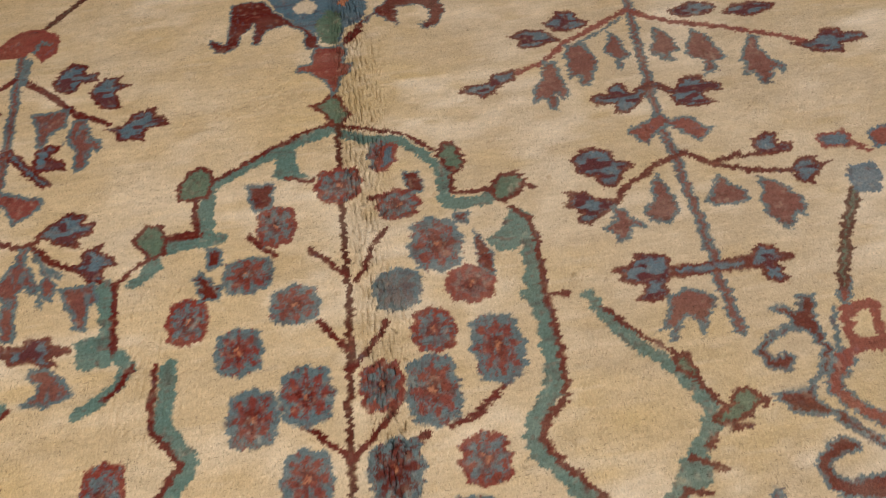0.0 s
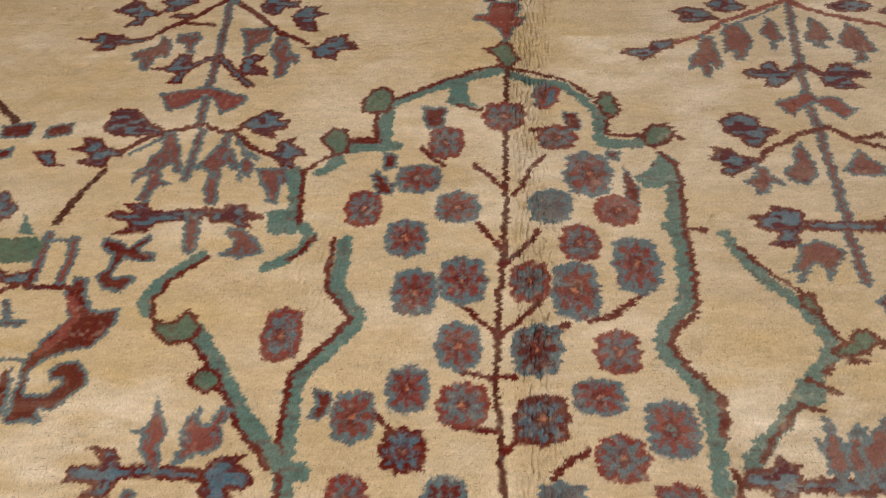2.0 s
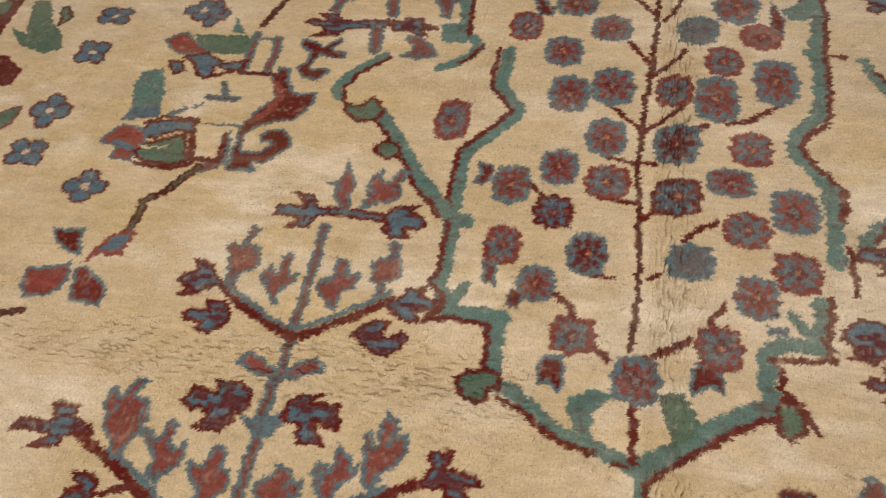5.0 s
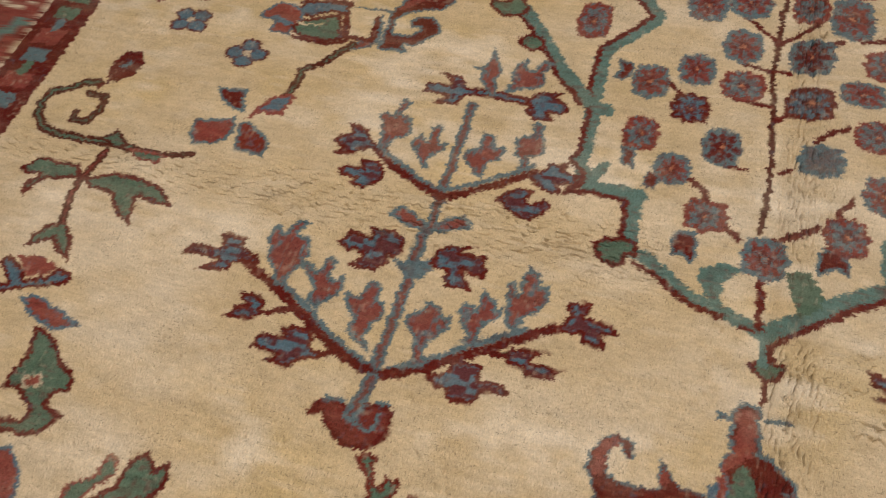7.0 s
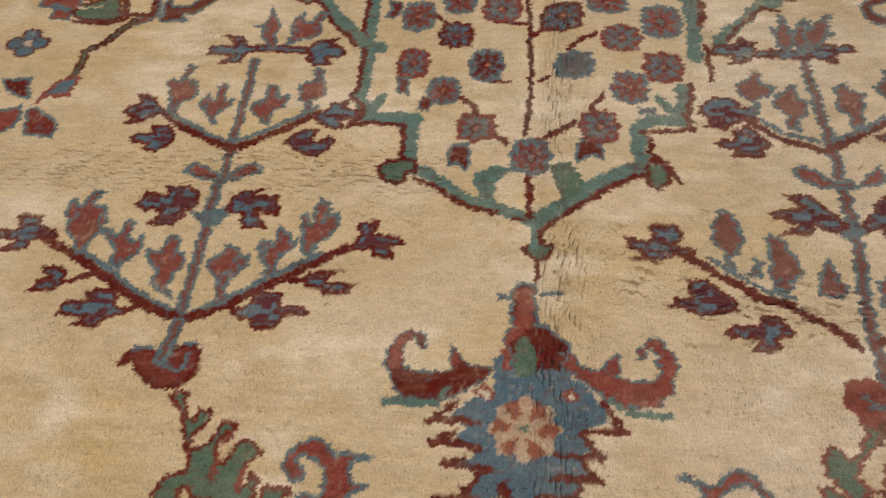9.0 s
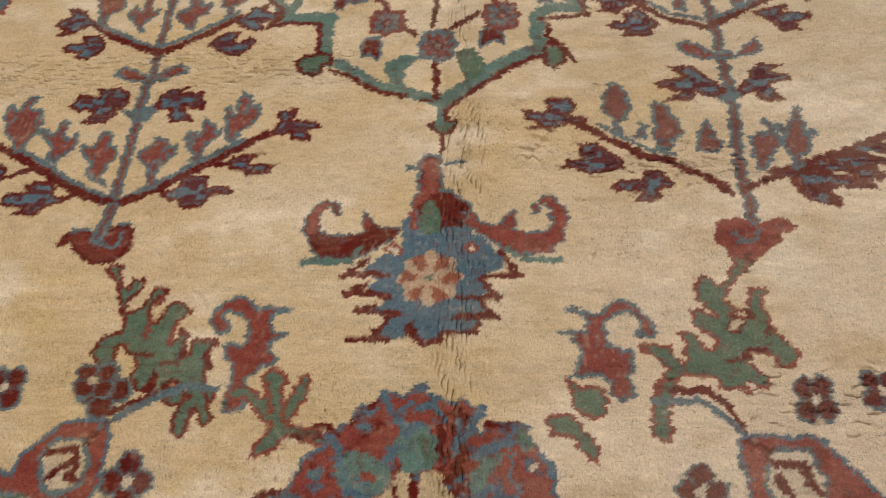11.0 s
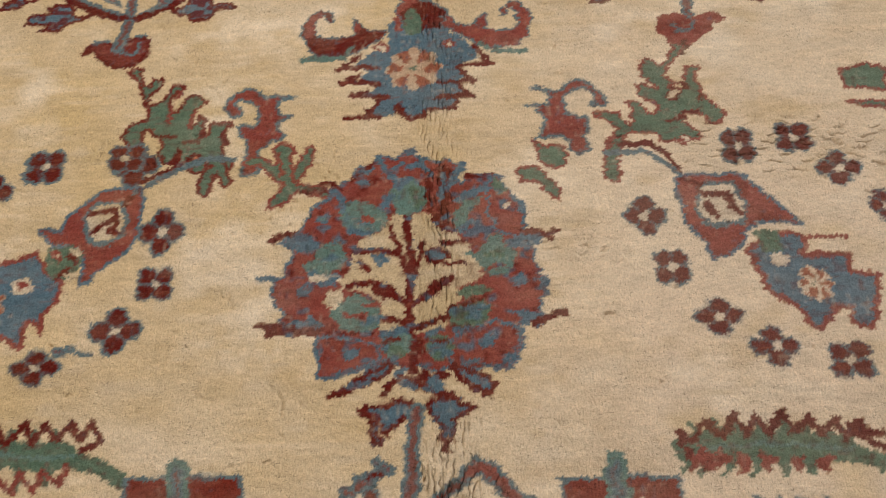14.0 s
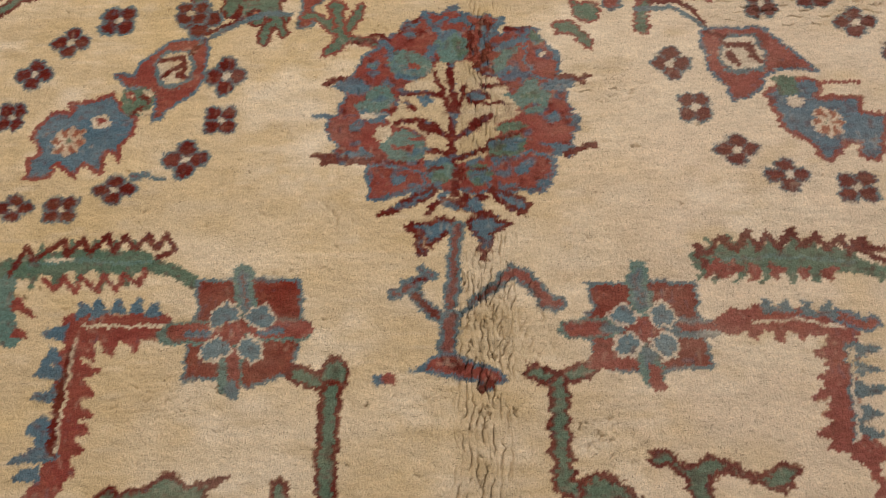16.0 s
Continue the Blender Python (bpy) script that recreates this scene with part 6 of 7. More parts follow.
weave(m, "blue", [(9, [(-99, -607), (-67, -612)])])
m = motif("petal", host, "blue petal")
weave(m, "blue", areas=[[(-196, -615), (-177, -604), (-151, -615), (-137, -629), (-150, -643), (-170, -641), (-187, -628)]])
m = motif("petal", host, "blue-green petal block")
weave(m, "teal", areas=[[(-141, -635), (-119, -620), (-105, -635), (-96, -652), (-107, -669), (-132, -678), (-156, -674), (-162, -663), (-149, -652)]])
weave(m, "blue", areas=[[(-156, -677), (-107, -677), (-115, -695), (-135, -696)]])
weave(m, "pale", [(7, [(-151, -681), (-107, -683)])])
m = motif("petal", host, "blue-green petal block")
weave(m, "teal", areas=[[(-103, -719), (-84, -706), (-56, -721), (-47, -741), (-51, -757), (-67, -765), (-85, -769), (-101, -760), (-119, -742), (-114, -730)]])
weave(m, "rust", [(8, [(-96, -740), (-67, -743)])])
weave(m, "rust", [(8, [(-69, -725), (-56, -727)])])
weave(m, "dark", [(6, [(-89, -765), (-63, -768)])])
m = motif("petal", host, "blue and green petal block")
weave(m, "teal", areas=[[(-48, -770), (-21, -760), (-5, -774), (-9, -793), (-21, -806), (-36, -805), (-47, -788)]])
weave(m, "blue", [(11, [(-45, -770), (-12, -764)])])
weave(m, "dark", [(7, [(-42, -781), (-21, -777)])])
weave(m, "green", [(16, [(-29, -791), (-21, -796)])])
m = motif("petal", host, "dark green petal block")
weave(m, "green", areas=[[(18, -771), (46, -775), (55, -791), (47, -807), (31, -811), (15, -797)]])
weave(m, "blue", [(9, [(20, -775), (35, -764)])])
weave(m, "dark", [(6, [(16, -780), (46, -783)])])
m = motif("petal", host, "green petal block")
weave(m, "green", areas=[[(45, -742), (70, -726), (93, -721), (109, -735), (93, -760), (69, -766), (49, -762)]])
weave(m, "green", areas=[[(58, -710), (86, -699), (108, -707), (89, -719), (67, -721)]])
weave(m, "dark", [(7, [(69, -729), (93, -726)])])
weave(m, "dark", [(6, [(54, -764), (76, -765)])])
m = motif("petal", host, "pale teal petal block")
weave(m, "teal", areas=[[(71, -651), (92, -647), (105, -627), (121, -620), (130, -641), (148, -650), (139, -671), (125, -689), (102, -688), (90, -669)]])
weave(m, "rust", [(7, [(103, -678), (123, -672)])])
weave(m, "green", [(12, [(102, -657), (120, -653)])])
m = motif("petal", host, "blue petal")
weave(m, "blue", areas=[[(127, -634), (157, -619), (186, -626), (171, -644), (140, -647)]])
m = motif("petal", host, "blue petal")
weave(m, "blue", areas=[[(132, -745), (153, -741), (176, -747), (168, -762), (148, -759)]])
weave(m, "blue", [(10, [(179, -697), (182, -718)])])
m = motif("petal", host, "green petal")
weave(m, "green", areas=[[(115, -527), (131, -529), (137, -547), (125, -556), (115, -543)]])
m = motif("petal", host, "blue and green petal")
weave(m, "teal", areas=[[(53, -582), (71, -562), (100, -557), (93, -573), (75, -590), (80, -610), (62, -618), (53, -600)]])
weave(m, "blue", [(13, [(62, -560), (101, -543)])])
weave(m, "blue", [(11, [(67, -612), (86, -599)])])
m = motif("petal", host, "blue bud")
weave(m, "dark_blue", areas=[[(12, -645), (25, -637), (47, -645), (51, -659), (37, -668), (17, -663)]])
m = motif("petal", host, "blue bud")
weave(m, "blue", areas=[[(-65, -645), (-44, -643), (-36, -659), (-54, -666)]])
m = motif("vein", host, "blue vein between the petals")
weave(m, "blue", [(13, [(-13, -471), (-3, -471)])])
weave(m, "blue", [(11, [(-57, -482), (-47, -502), (-33, -520), (-23, -534)])])
weave(m, "blue", [(12, [(-90, -511), (-70, -501)])])
weave(m, "blue", [(11, [(-11, -500), (2, -493)])])
weave(m, "blue", [(9, [(6, -485), (15, -505)])])
weave(m, "blue", [(12, [(-128, -538), (-111, -550)])])
weave(m, "blue", [(12, [(73, -500), (60, -517), (50, -538)])])
weave(m, "blue", [(9, [(-105, -572), (-114, -544)])])
weave(m, "blue", [(10, [(-148, -743), (-135, -756)])])
weave(m, "blue", [(10, [(-184, -755), (-143, -751)])])
weave(m, "blue", [(9, [(-32, -503), (-23, -492)])])
weave(m, "blue", [(10, [(111, -823), (130, -809)])])
weave(m, "blue", [(9, [(-65, -822), (-28, -806)])])
weave(m, "blue", [(9, [(-49, -566), (-36, -548)])])
weave(m, "blue", [(9, [(145, -557), (159, -585)])])
weave(m, "blue", [(11, [(-131, -693), (-116, -685)])])
m = motif("petal", host, "blue petal eye")
weave(m, "blue", [(15, [(-83, -526), (-76, -525)])])
weave(m, "blue", [(17, [(-140, -585), (-134, -583)])])
weave(m, "blue", [(15, [(-162, -706), (-154, -702)])])
weave(m, "blue", [(16, [(-91, -799), (-85, -796)])])
weave(m, "blue", [(16, [(145, -698), (151, -695)])])
weave(m, "blue", [(17, [(96, -786), (102, -784)])])
weave(m, "blue", [(11, [(-21, -826), (-17, -822)])])
weave(m, "teal", [(6, [(-139, -585), (-134, -584)])])
weave(m, "pale", [(5, [(134, -570), (137, -575)])])
m = motif("spur", host, "dark red spur")
weave(m, "dark", [(10, [(-214, -620), (-200, -611), (-180, -607)])])
weave(m, "dark", [(10, [(-221, -756), (-189, -755), (-170, -758)])])
weave(m, "dark", [(9, [(-207, -764), (-136, -765)])])
weave(m, "dark", [(11, [(157, -617), (188, -623), (201, -620)])])
weave(m, "dark", [(8, [(188, -625), (198, -631)])])
weave(m, "dark", [(12, [(162, -765), (178, -755), (205, -747)])])
weave(m, "dark", [(9, [(77, -520), (102, -523), (118, -518)])])
weave(m, "dark", [(9, [(-143, -524), (-128, -523), (-115, -533)])])
weave(m, "dark", [(8, [(-97, -519), (-66, -489)])])
m = motif("spur", host, "blue spur")
weave(m, "blue", [(9, [(-228, -679), (-199, -682)])])
m = motif("calyx", host, "blue calyx leaves with dark red rims")
weave(m, "dark_blue", areas=[[(-121, -856), (-101, -860), (-81, -851), (-59, -841), (-36, -829), (-27, -816), (-35, -807), (-53, -817), (-74, -829), (-97, -844), (-108, -849)]])
weave(m, "dark_blue", areas=[[(-69, -885), (-57, -888), (-45, -896), (-41, -911), (-35, -915), (-31, -905), (-21, -901), (-11, -891), (-3, -879), (-1, -864), (-16, -859), (-32, -866), (-51, -867), (-69, -868)]])
weave(m, "dark_blue", areas=[[(17, -861), (14, -876), (25, -890), (33, -905), (45, -913), (51, -927), (55, -910), (57, -894), (70, -887), (87, -874), (69, -869), (55, -862), (37, -859)]])
weave(m, "dark_blue", areas=[[(45, -822), (56, -834), (74, -846), (89, -861), (104, -859), (113, -848), (104, -836), (85, -827), (67, -821), (51, -814)]])
weave(m, "dark", areas=[[(-43, -861), (-32, -860), (-29, -845), (-17, -839), (-4, -850), (14, -850), (35, -862), (55, -862), (56, -856), (38, -851), (29, -840), (50, -834), (40, -825), (23, -830), (11, -819), (2, -830), (-16, -828), (-31, -834), (-41, -844)]])
weave(m, "blue", [(14, [(-13, -840), (-4, -844)])])
weave(m, "blue", [(16, [(25, -840), (31, -845)])])
weave(m, "dark", [(8, [(57, -831), (77, -852), (99, -860)])])
weave(m, "dark_blue", [(15, [(-51, -888), (-52, -902), (-48, -919)])])
weave(m, "dark", [(11, [(38, -911), (43, -932)])])
weave(m, "dark", [(9, [(-73, -877), (-61, -884)])])
weave(m, "dark", [(9, [(65, -885), (78, -877)])])
m = host = motif("palmette_stalk", None, "grey-blue stalk with two arms on a dark red foot")
weave(m, "stem", [(22, [(2, -878), (0, -928), (-2, -970), (-6, -1015)])])
weave(m, "grey_dark", areas=[[(-31, -1007), (-15, -1017), (-1, -1012), (15, -1004), (22, -986), (41, -970), (63, -959), (71, -974), (49, -988), (28, -1004), (11, -1020), (-3, -1028), (-20, -1023), (-32, -1018)]])
weave(m, "sprout", [(26, [(66, -964), (82, -952), (99, -962), (109, -972), (120, -985), (127, -998), (139, -1000)])])
weave(m, "grey_dark", [(21, [(-23, -1015), (-44, -996), (-58, -979)])])
weave(m, "dull_sprout", areas=[[(-97, -986), (-95, -973), (-79, -971), (-77, -958), (-56, -959), (-43, -963), (-48, -974), (-60, -981), (-72, -986), (-84, -992)]])
weave(m, "thin_dark", [(14, [(-58, -963), (-42, -956)])])
weave(m, "sprout", [(15, [(-47, -944), (-31, -956)])])
weave(m, "dull_sprout", [(28, [(-4, -1018), (-7, -1042), (-9, -1065)])])
weave(m, "blue_rust", areas=[[(-61, -1094), (-43, -1085), (-35, -1074), (-20, -1068), (9, -1068), (19, -1076), (37, -1082), (55, -1089), (74, -1101), (71, -1112), (55, -1115), (54, -1125), (36, -1123), (32, -1110), (17, -1107), (-5, -1104), (-28, -1098)]])
weave(m, "dark", areas=[[(-17, -1073), (3, -1073), (19, -1085), (9, -1097), (-3, -1092), (-16, -1085)]])
weave(m, "dark", [(14, [(38, -1116), (49, -1113)])])
m = host = motif("dash", None, "short blue and rust dash")
weave(m, "blue", [(16, [(-104, -1107), (-96, -1105)])])
weave(m, "rust", [(14, [(-92, -1103), (-83, -1105)])])

# bottom left
m = host = motif("feather_leaf", None, "green feather leaf with dark red barbs")
weave(m, "green", [(36, [(-707, -949), (-625, -930), (-557, -923), (-461, -929)])])
barbs(m, "green", 17, [[(-621, -939), (-622, -970)], [(-586, -939), (-585, -973)], [(-551, -938), (-550, -968)], [(-515, -940), (-512, -971)], [(-479, -941), (-477, -969)]])
barbs(m, "green", 15, [[(-617, -918), (-624, -897)], [(-569, -912), (-576, -890)], [(-533, -911), (-539, -888)], [(-502, -911), (-508, -887)], [(-474, -914), (-477, -889)]])
weave(m, "green", [(20, [(-461, -929), (-407, -943), (-379, -961)])])
weave(m, "teal", [(30, [(-661, -958), (-652, -1011), (-630, -1046)])])
weave(m, "dark", [(10, [(-659, -945), (-643, -901), (-627, -924), (-591, -891), (-575, -915), (-557, -886), (-542, -913), (-522, -883), (-507, -910), (-493, -882), (-476, -907), (-458, -882), (-444, -907), (-428, -885), (-414, -910), (-437, -920)])])
weave(m, "rust", [(8, [(-606, -954), (-582, -971), (-577, -950), (-552, -976), (-548, -951), (-518, -975), (-514, -948), (-490, -972), (-485, -947), (-458, -962), (-451, -941)])])
weave(m, "teal", [(6, [(-631, -931), (-564, -923), (-484, -930), (-446, -927)])])
barbs(m, "rust", 16, [[(-635, -994), (-605, -1012)], [(-628, -1037), (-606, -1042)]])
weave(m, "pale", [(3, [(-609, -925), (-566, -921)])])
m = host = motif("feather_leaf", None, "rust feather leaf with blue barbs")
weave(m, "rust", [(40, [(-542, -1029), (-483, -1031), (-418, -1028)])])
weave(m, "rust", [(38, [(-526, -1025), (-539, -1079), (-525, -1143), (-523, -1203), (-524, -1247), (-548, -1276)])])
barbs(m, "rust", 24, [[(-522, -1046), (-502, -1079)], [(-488, -1046), (-475, -1073)], [(-452, -1042), (-443, -1067)], [(-519, -1095), (-489, -1091)], [(-514, -1119), (-492, -1127)], [(-515, -1150), (-486, -1154)], [(-514, -1173), (-486, -1173)], [(-517, -1196), (-492, -1203)], [(-514, -1225), (-497, -1231)]])
barbs(m, "blue", 21, [[(-530, -1008), (-542, -990)], [(-509, -1008), (-519, -986)], [(-484, -1004), (-488, -985)], [(-455, -1004), (-455, -985)], [(-429, -1009), (-428, -991)], [(-557, -1038), (-586, -1037)], [(-561, -1071), (-576, -1095)], [(-552, -1095), (-583, -1099)], [(-552, -1127), (-580, -1131)]])
weave(m, "blue", [(28, [(-554, -1170), (-538, -1204)])])
barbs(m, "blue", 22, [[(-557, -1174), (-576, -1177)], [(-542, -1204), (-590, -1219)], [(-551, -1233), (-580, -1240)]])
weave(m, "dark", [(14, [(-534, -1063), (-540, -1127), (-534, -1204)])])
weave(m, "pale", [(4, [(-526, -1027), (-410, -1027)])])
weave(m, "pale", [(4, [(-534, -1046), (-533, -1087), (-532, -1127), (-528, -1203)])])
m = host = motif("square_rosette", None, "square dark red rosette with blue petals")
weave(m, "grey_red", areas=[[(-376, -957), (-322, -955), (-306, -943), (-288, -953), (-218, -956), (-207, -1031), (-214, -1080), (-220, -1099), (-276, -1119), (-309, -1107), (-372, -1111), (-375, -1063), (-367, -1013)]])
weave(m, "teal", [(30, [(-306, -948), (-293, -1005)])])
weave(m, "stem", [(16, [(-305, -953), (-294, -1001)])])
weave(m, "teal", [(36, [(-398, -1039), (-337, -1039)])])
weave(m, "rust", [(25, [(-392, -1036), (-333, -1037)])])
weave(m, "blue", [(8, [(-374, -1040), (-341, -1039)])])
weave(m, "teal", [(34, [(-274, -1035), (-213, -1034)])])
weave(m, "rust", [(24, [(-274, -1033), (-209, -1033)])])
weave(m, "blue", [(8, [(-271, -1038), (-238, -1035)])])
weave(m, "teal", [(36, [(-308, -1066), (-304, -1108)])])
weave(m, "rust", [(18, [(-305, -1070), (-297, -1112)])])
weave(m, "grey", [(16, [(-303, -1113), (-298, -1128)])])
m = motif("petal", host, "blue petal with a pale rim")
weave(m, "pale_blue", areas=[[(-342, -1033), (-344, -1003), (-325, -990), (-303, -999), (-299, -1018), (-324, -1031)]])
m = motif("petal", host, "blue petal with a pale rim")
weave(m, "pale_blue", areas=[[(-296, -1020), (-290, -999), (-265, -995), (-250, -1013), (-252, -1030), (-274, -1034), (-287, -1026)]])
m = motif("petal", host, "blue petal with a pale rim")
weave(m, "pale_blue", areas=[[(-354, -1066), (-345, -1049), (-328, -1041), (-307, -1054), (-304, -1067), (-325, -1080), (-342, -1083)]])
m = motif("petal", host, "blue petal with a pale rim")
weave(m, "pale_blue", areas=[[(-301, -1066), (-295, -1048), (-283, -1041), (-264, -1053), (-261, -1071), (-275, -1085), (-294, -1075)]])
m = motif("heart", host, "rust heart")
weave(m, "rust", areas=[[(-328, -1034), (-319, -1024), (-302, -1022), (-284, -1033), (-296, -1049), (-306, -1059), (-322, -1049)]])
m = host = motif("column", None, "green column with dark red edges")
weave(m, "dark_green", [(27, [(-216, -1096), (-184, -1107), (-162, -1099)])])
weave(m, "dark_green", [(40, [(-161, -1092), (-161, -1103)])])
weave(m, "dark_green", [(30, [(-164, -1119), (-164, -1187), (-159, -1271)])])
weave(m, "dark_green", areas=[[(-232, -1237), (-217, -1234), (-210, -1237), (-202, -1272), (-232, -1272)]])
m = host = motif("leaf_spray", None, "green scalloped leaf with a dark rim")
weave(m, "dark_green", areas=[[(-464, -1261), (-448, -1245), (-431, -1255), (-399, -1246), (-379, -1230), (-360, -1228), (-343, -1242), (-321, -1238), (-292, -1231), (-284, -1234), (-311, -1252), (-316, -1273), (-461, -1275)]])

# bottom right
m = host = motif("column", None, "green column with dark red edges")
weave(m, "dark_green", [(27, [(104, -1096), (137, -1107), (178, -1092)])])
weave(m, "dark_green", [(30, [(139, -1111), (138, -1170), (142, -1241), (169, -1254)])])
weave(m, "dark_green", areas=[[(156, -1241), (185, -1220), (212, -1233), (238, -1260), (155, -1268)]])
m = host = motif("square_rosette", None, "square rust rosette with blue petals")
weave(m, "grey_red", areas=[[(181, -967), (239, -966), (252, -944), (266, -964), (334, -967), (332, -1018), (336, -1050), (344, -1092), (280, -1096), (268, -1115), (258, -1100), (182, -1092), (180, -1049), (166, -1029), (187, -1005)]])
weave(m, "teal", [(30, [(252, -951), (255, -1005)])])
weave(m, "stem", [(15, [(252, -956), (254, -1001)])])
weave(m, "rust", areas=[[(185, -1052), (212, -1049), (216, -1072), (244, -1075), (239, -1094), (179, -1092), (183, -1074)]])
weave(m, "teal", [(30, [(158, -1037), (211, -1036)])])
weave(m, "rust", [(21, [(159, -1037), (204, -1037)])])
weave(m, "grey", [(11, [(200, -1037), (225, -1036)])])
weave(m, "grey", [(28, [(296, -1035), (343, -1036)])])
weave(m, "rust", [(12, [(307, -1033), (357, -1034)])])
weave(m, "teal", [(32, [(256, -1070), (263, -1103)])])
weave(m, "grey", [(16, [(257, -1068), (260, -1085)])])
weave(m, "rust", [(17, [(265, -1094), (268, -1116)])])
m = motif("petal", host, "sky blue petal with a pale rim")
weave(m, "pale_blue", areas=[[(207, -1018), (226, -998), (242, -1004), (253, -1019), (238, -1034), (221, -1034)]])
m = motif("petal", host, "sky blue petal with a pale rim")
weave(m, "pale_blue", areas=[[(259, -1013), (281, -994), (302, -1016), (299, -1030), (277, -1038), (269, -1029)]])
m = motif("petal", host, "sky blue petal with a pale rim")
weave(m, "pale_blue", areas=[[(211, -1063), (222, -1046), (241, -1038), (256, -1055), (239, -1076), (222, -1076)]])
m = motif("petal", host, "sky blue petal with a pale rim")
weave(m, "pale_blue", areas=[[(259, -1055), (277, -1043), (289, -1038), (304, -1059), (291, -1077), (277, -1080)]])
m = motif("heart", host, "rust heart")
weave(m, "rust", areas=[[(237, -1034), (249, -1022), (258, -1019), (275, -1034), (258, -1056), (249, -1048)]])
m = host = motif("feather_leaf", None, "green feather leaf with dark red barbs")
weave(m, "green", [(34, [(341, -936), (388, -928), (463, -935), (538, -939)])])
barbs(m, "green", 17, [[(352, -943), (332, -965)], [(375, -945), (354, -969)], [(399, -947), (387, -972)], [(427, -948), (422, -973)], [(459, -950), (457, -973)], [(492, -952), (494, -973)]])
barbs(m, "green", 15, [[(357, -925), (354, -904)], [(383, -922), (381, -899)], [(411, -920), (409, -896)], [(439, -921), (437, -894)], [(467, -923), (468, -897)], [(494, -925), (496, -901)]])
weave(m, "green", [(22, [(530, -941), (593, -959)])])
weave(m, "dark", [(10, [(345, -946), (335, -915), (352, -927), (371, -903), (391, -922), (408, -894), (418, -919), (439, -896), (448, -920), (470, -891), (479, -918), (503, -899), (512, -921), (537, -903), (542, -925), (563, -903), (565, -925), (589, -940)])])
weave(m, "teal", [(6, [(367, -937), (429, -932), (489, -934), (547, -939)])])
barbs(m, "rust", 18, [[(363, -945), (342, -964)], [(386, -948), (361, -962)], [(412, -948), (406, -969)], [(442, -949), (439, -968)], [(476, -952), (477, -966)], [(509, -954), (513, -970)]])
barbs(m, "dark", 15, [[(557, -916), (601, -921)]])
m = host = motif("feather_leaf", None, "rust feather leaf with grey barbs")
weave(m, "rust", [(34, [(368, -1028), (413, -1020), (464, -1027), (521, -1031)])])
weave(m, "blue_rust", [(24, [(516, -1019), (542, -1031), (554, -1027)])])
weave(m, "rust", [(40, [(510, -1050), (499, -1111), (495, -1169), (517, -1197)])])
barbs(m, "grey", 22, [[(520, -1067), (557, -1063)], [(518, -1090), (553, -1092)], [(514, -1118), (549, -1118)], [(512, -1147), (544, -1152)], [(510, -1172), (539, -1176)]])
weave(m, "rust", [(18, [(513, -1183), (523, -1237), (524, -1263)])])
barbs(m, "grey", 21, [[(422, -1009), (419, -992)], [(444, -1011), (443, -994)], [(473, -1015), (472, -995)], [(498, -1015), (504, -995)]])
barbs(m, "rust", 20, [[(404, -1034), (395, -1050)], [(433, -1038), (430, -1056)], [(462, -1038), (463, -1054)], [(501, -1062), (470, -1073)], [(487, -1100), (469, -1104)], [(487, -1118), (464, -1129)], [(486, -1147), (471, -1151)], [(482, -1169), (460, -1176)], [(485, -1186), (467, -1193)]])
weave(m, "pale", [(4, [(398, -1026), (464, -1024), (513, -1035)])])
weave(m, "pale", [(4, [(518, -1066), (511, -1140), (506, -1183)])])
m = host = motif("scroll_leaf", None, "green scroll leaf with a dark rim")
weave(m, "dark_green", areas=[[(246, -1198), (271, -1195), (293, -1215), (319, -1201), (352, -1211), (378, -1225), (407, -1211), (433, -1214), (422, -1241), (401, -1248), (376, -1238), (344, -1225), (326, -1232), (322, -1266), (295, -1266), (288, -1233), (272, -1219), (248, -1216)]])

# faded and yellowed pile; pale patches also paint in the sheen of tilted tufts
sheen_stain(101, 824, 39, 34, PALE, 0.55)
sheen_stain(58, 825, 30, 40, PALE, 0.4)
sheen_stain(103, 580, 46, 36, PALE, 0.4)
sheen_stain(74, 449, 42, 47, PALE, 0.35)
sheen_stain(-39, 820, 26, 46, PALE, 0.35)
sheen_stain(205, 538, 44, 51, PALE, 0.3)
sheen_stain(369, 1164, 116, 46, PALE, 0.35)
sheen_stain(67, 491, 26, 67, PALE, 0.5)
sheen_stain(158, 242, 45, 35, PALE, 0.4)
sheen_stain(-174, 161, 45, 50, PALE, 0.35)
sheen_stain(-299, 326, 26, 70, PALE, 0.3)
sheen_stain(-261, -229, 43, 47, PALE, 0.4)
sheen_stain(-60, -70, 65, 52, PALE, 0.4)
sheen_stain(-677, -408, 74, 42, PALE, 0.3)
sheen_stain(79, -115, 54, 32, YELLOW, 0.35)
sheen_stain(-564, -344, 67, 67, YELLOW, 0.3)
sheen_stain(-21, -102, 49, 59, PALE, 0.5)
sheen_stain(117, -100, 56, 48, PALE, 0.4)
sheen_stain(299, -239, 65, 69, PALE, 0.4)
sheen_stain(-226, -799, 67, 30, PALE, 0.4)
sheen_stain(-154, -190, 113, 74, PALE, 0.4)
sheen_stain(170, -813, 15, 67, PALE, 0.4)
sheen_stain(636, -288, 21, 91, PALE, 0.3)
sheen_stain(-268, -541, 50, 158, YELLOW, 0.3)
sheen_stain(-290, -826, 74, 45, YELLOW, 0.25)
sheen_stain(-245, -1119, 54, 35, YELLOW, 0.5)
sheen_stain(-45, -1156, 52, 45, YELLOW, 0.35)
sheen_stain(-187, -1080, 47, 49, YELLOW, 0.4)
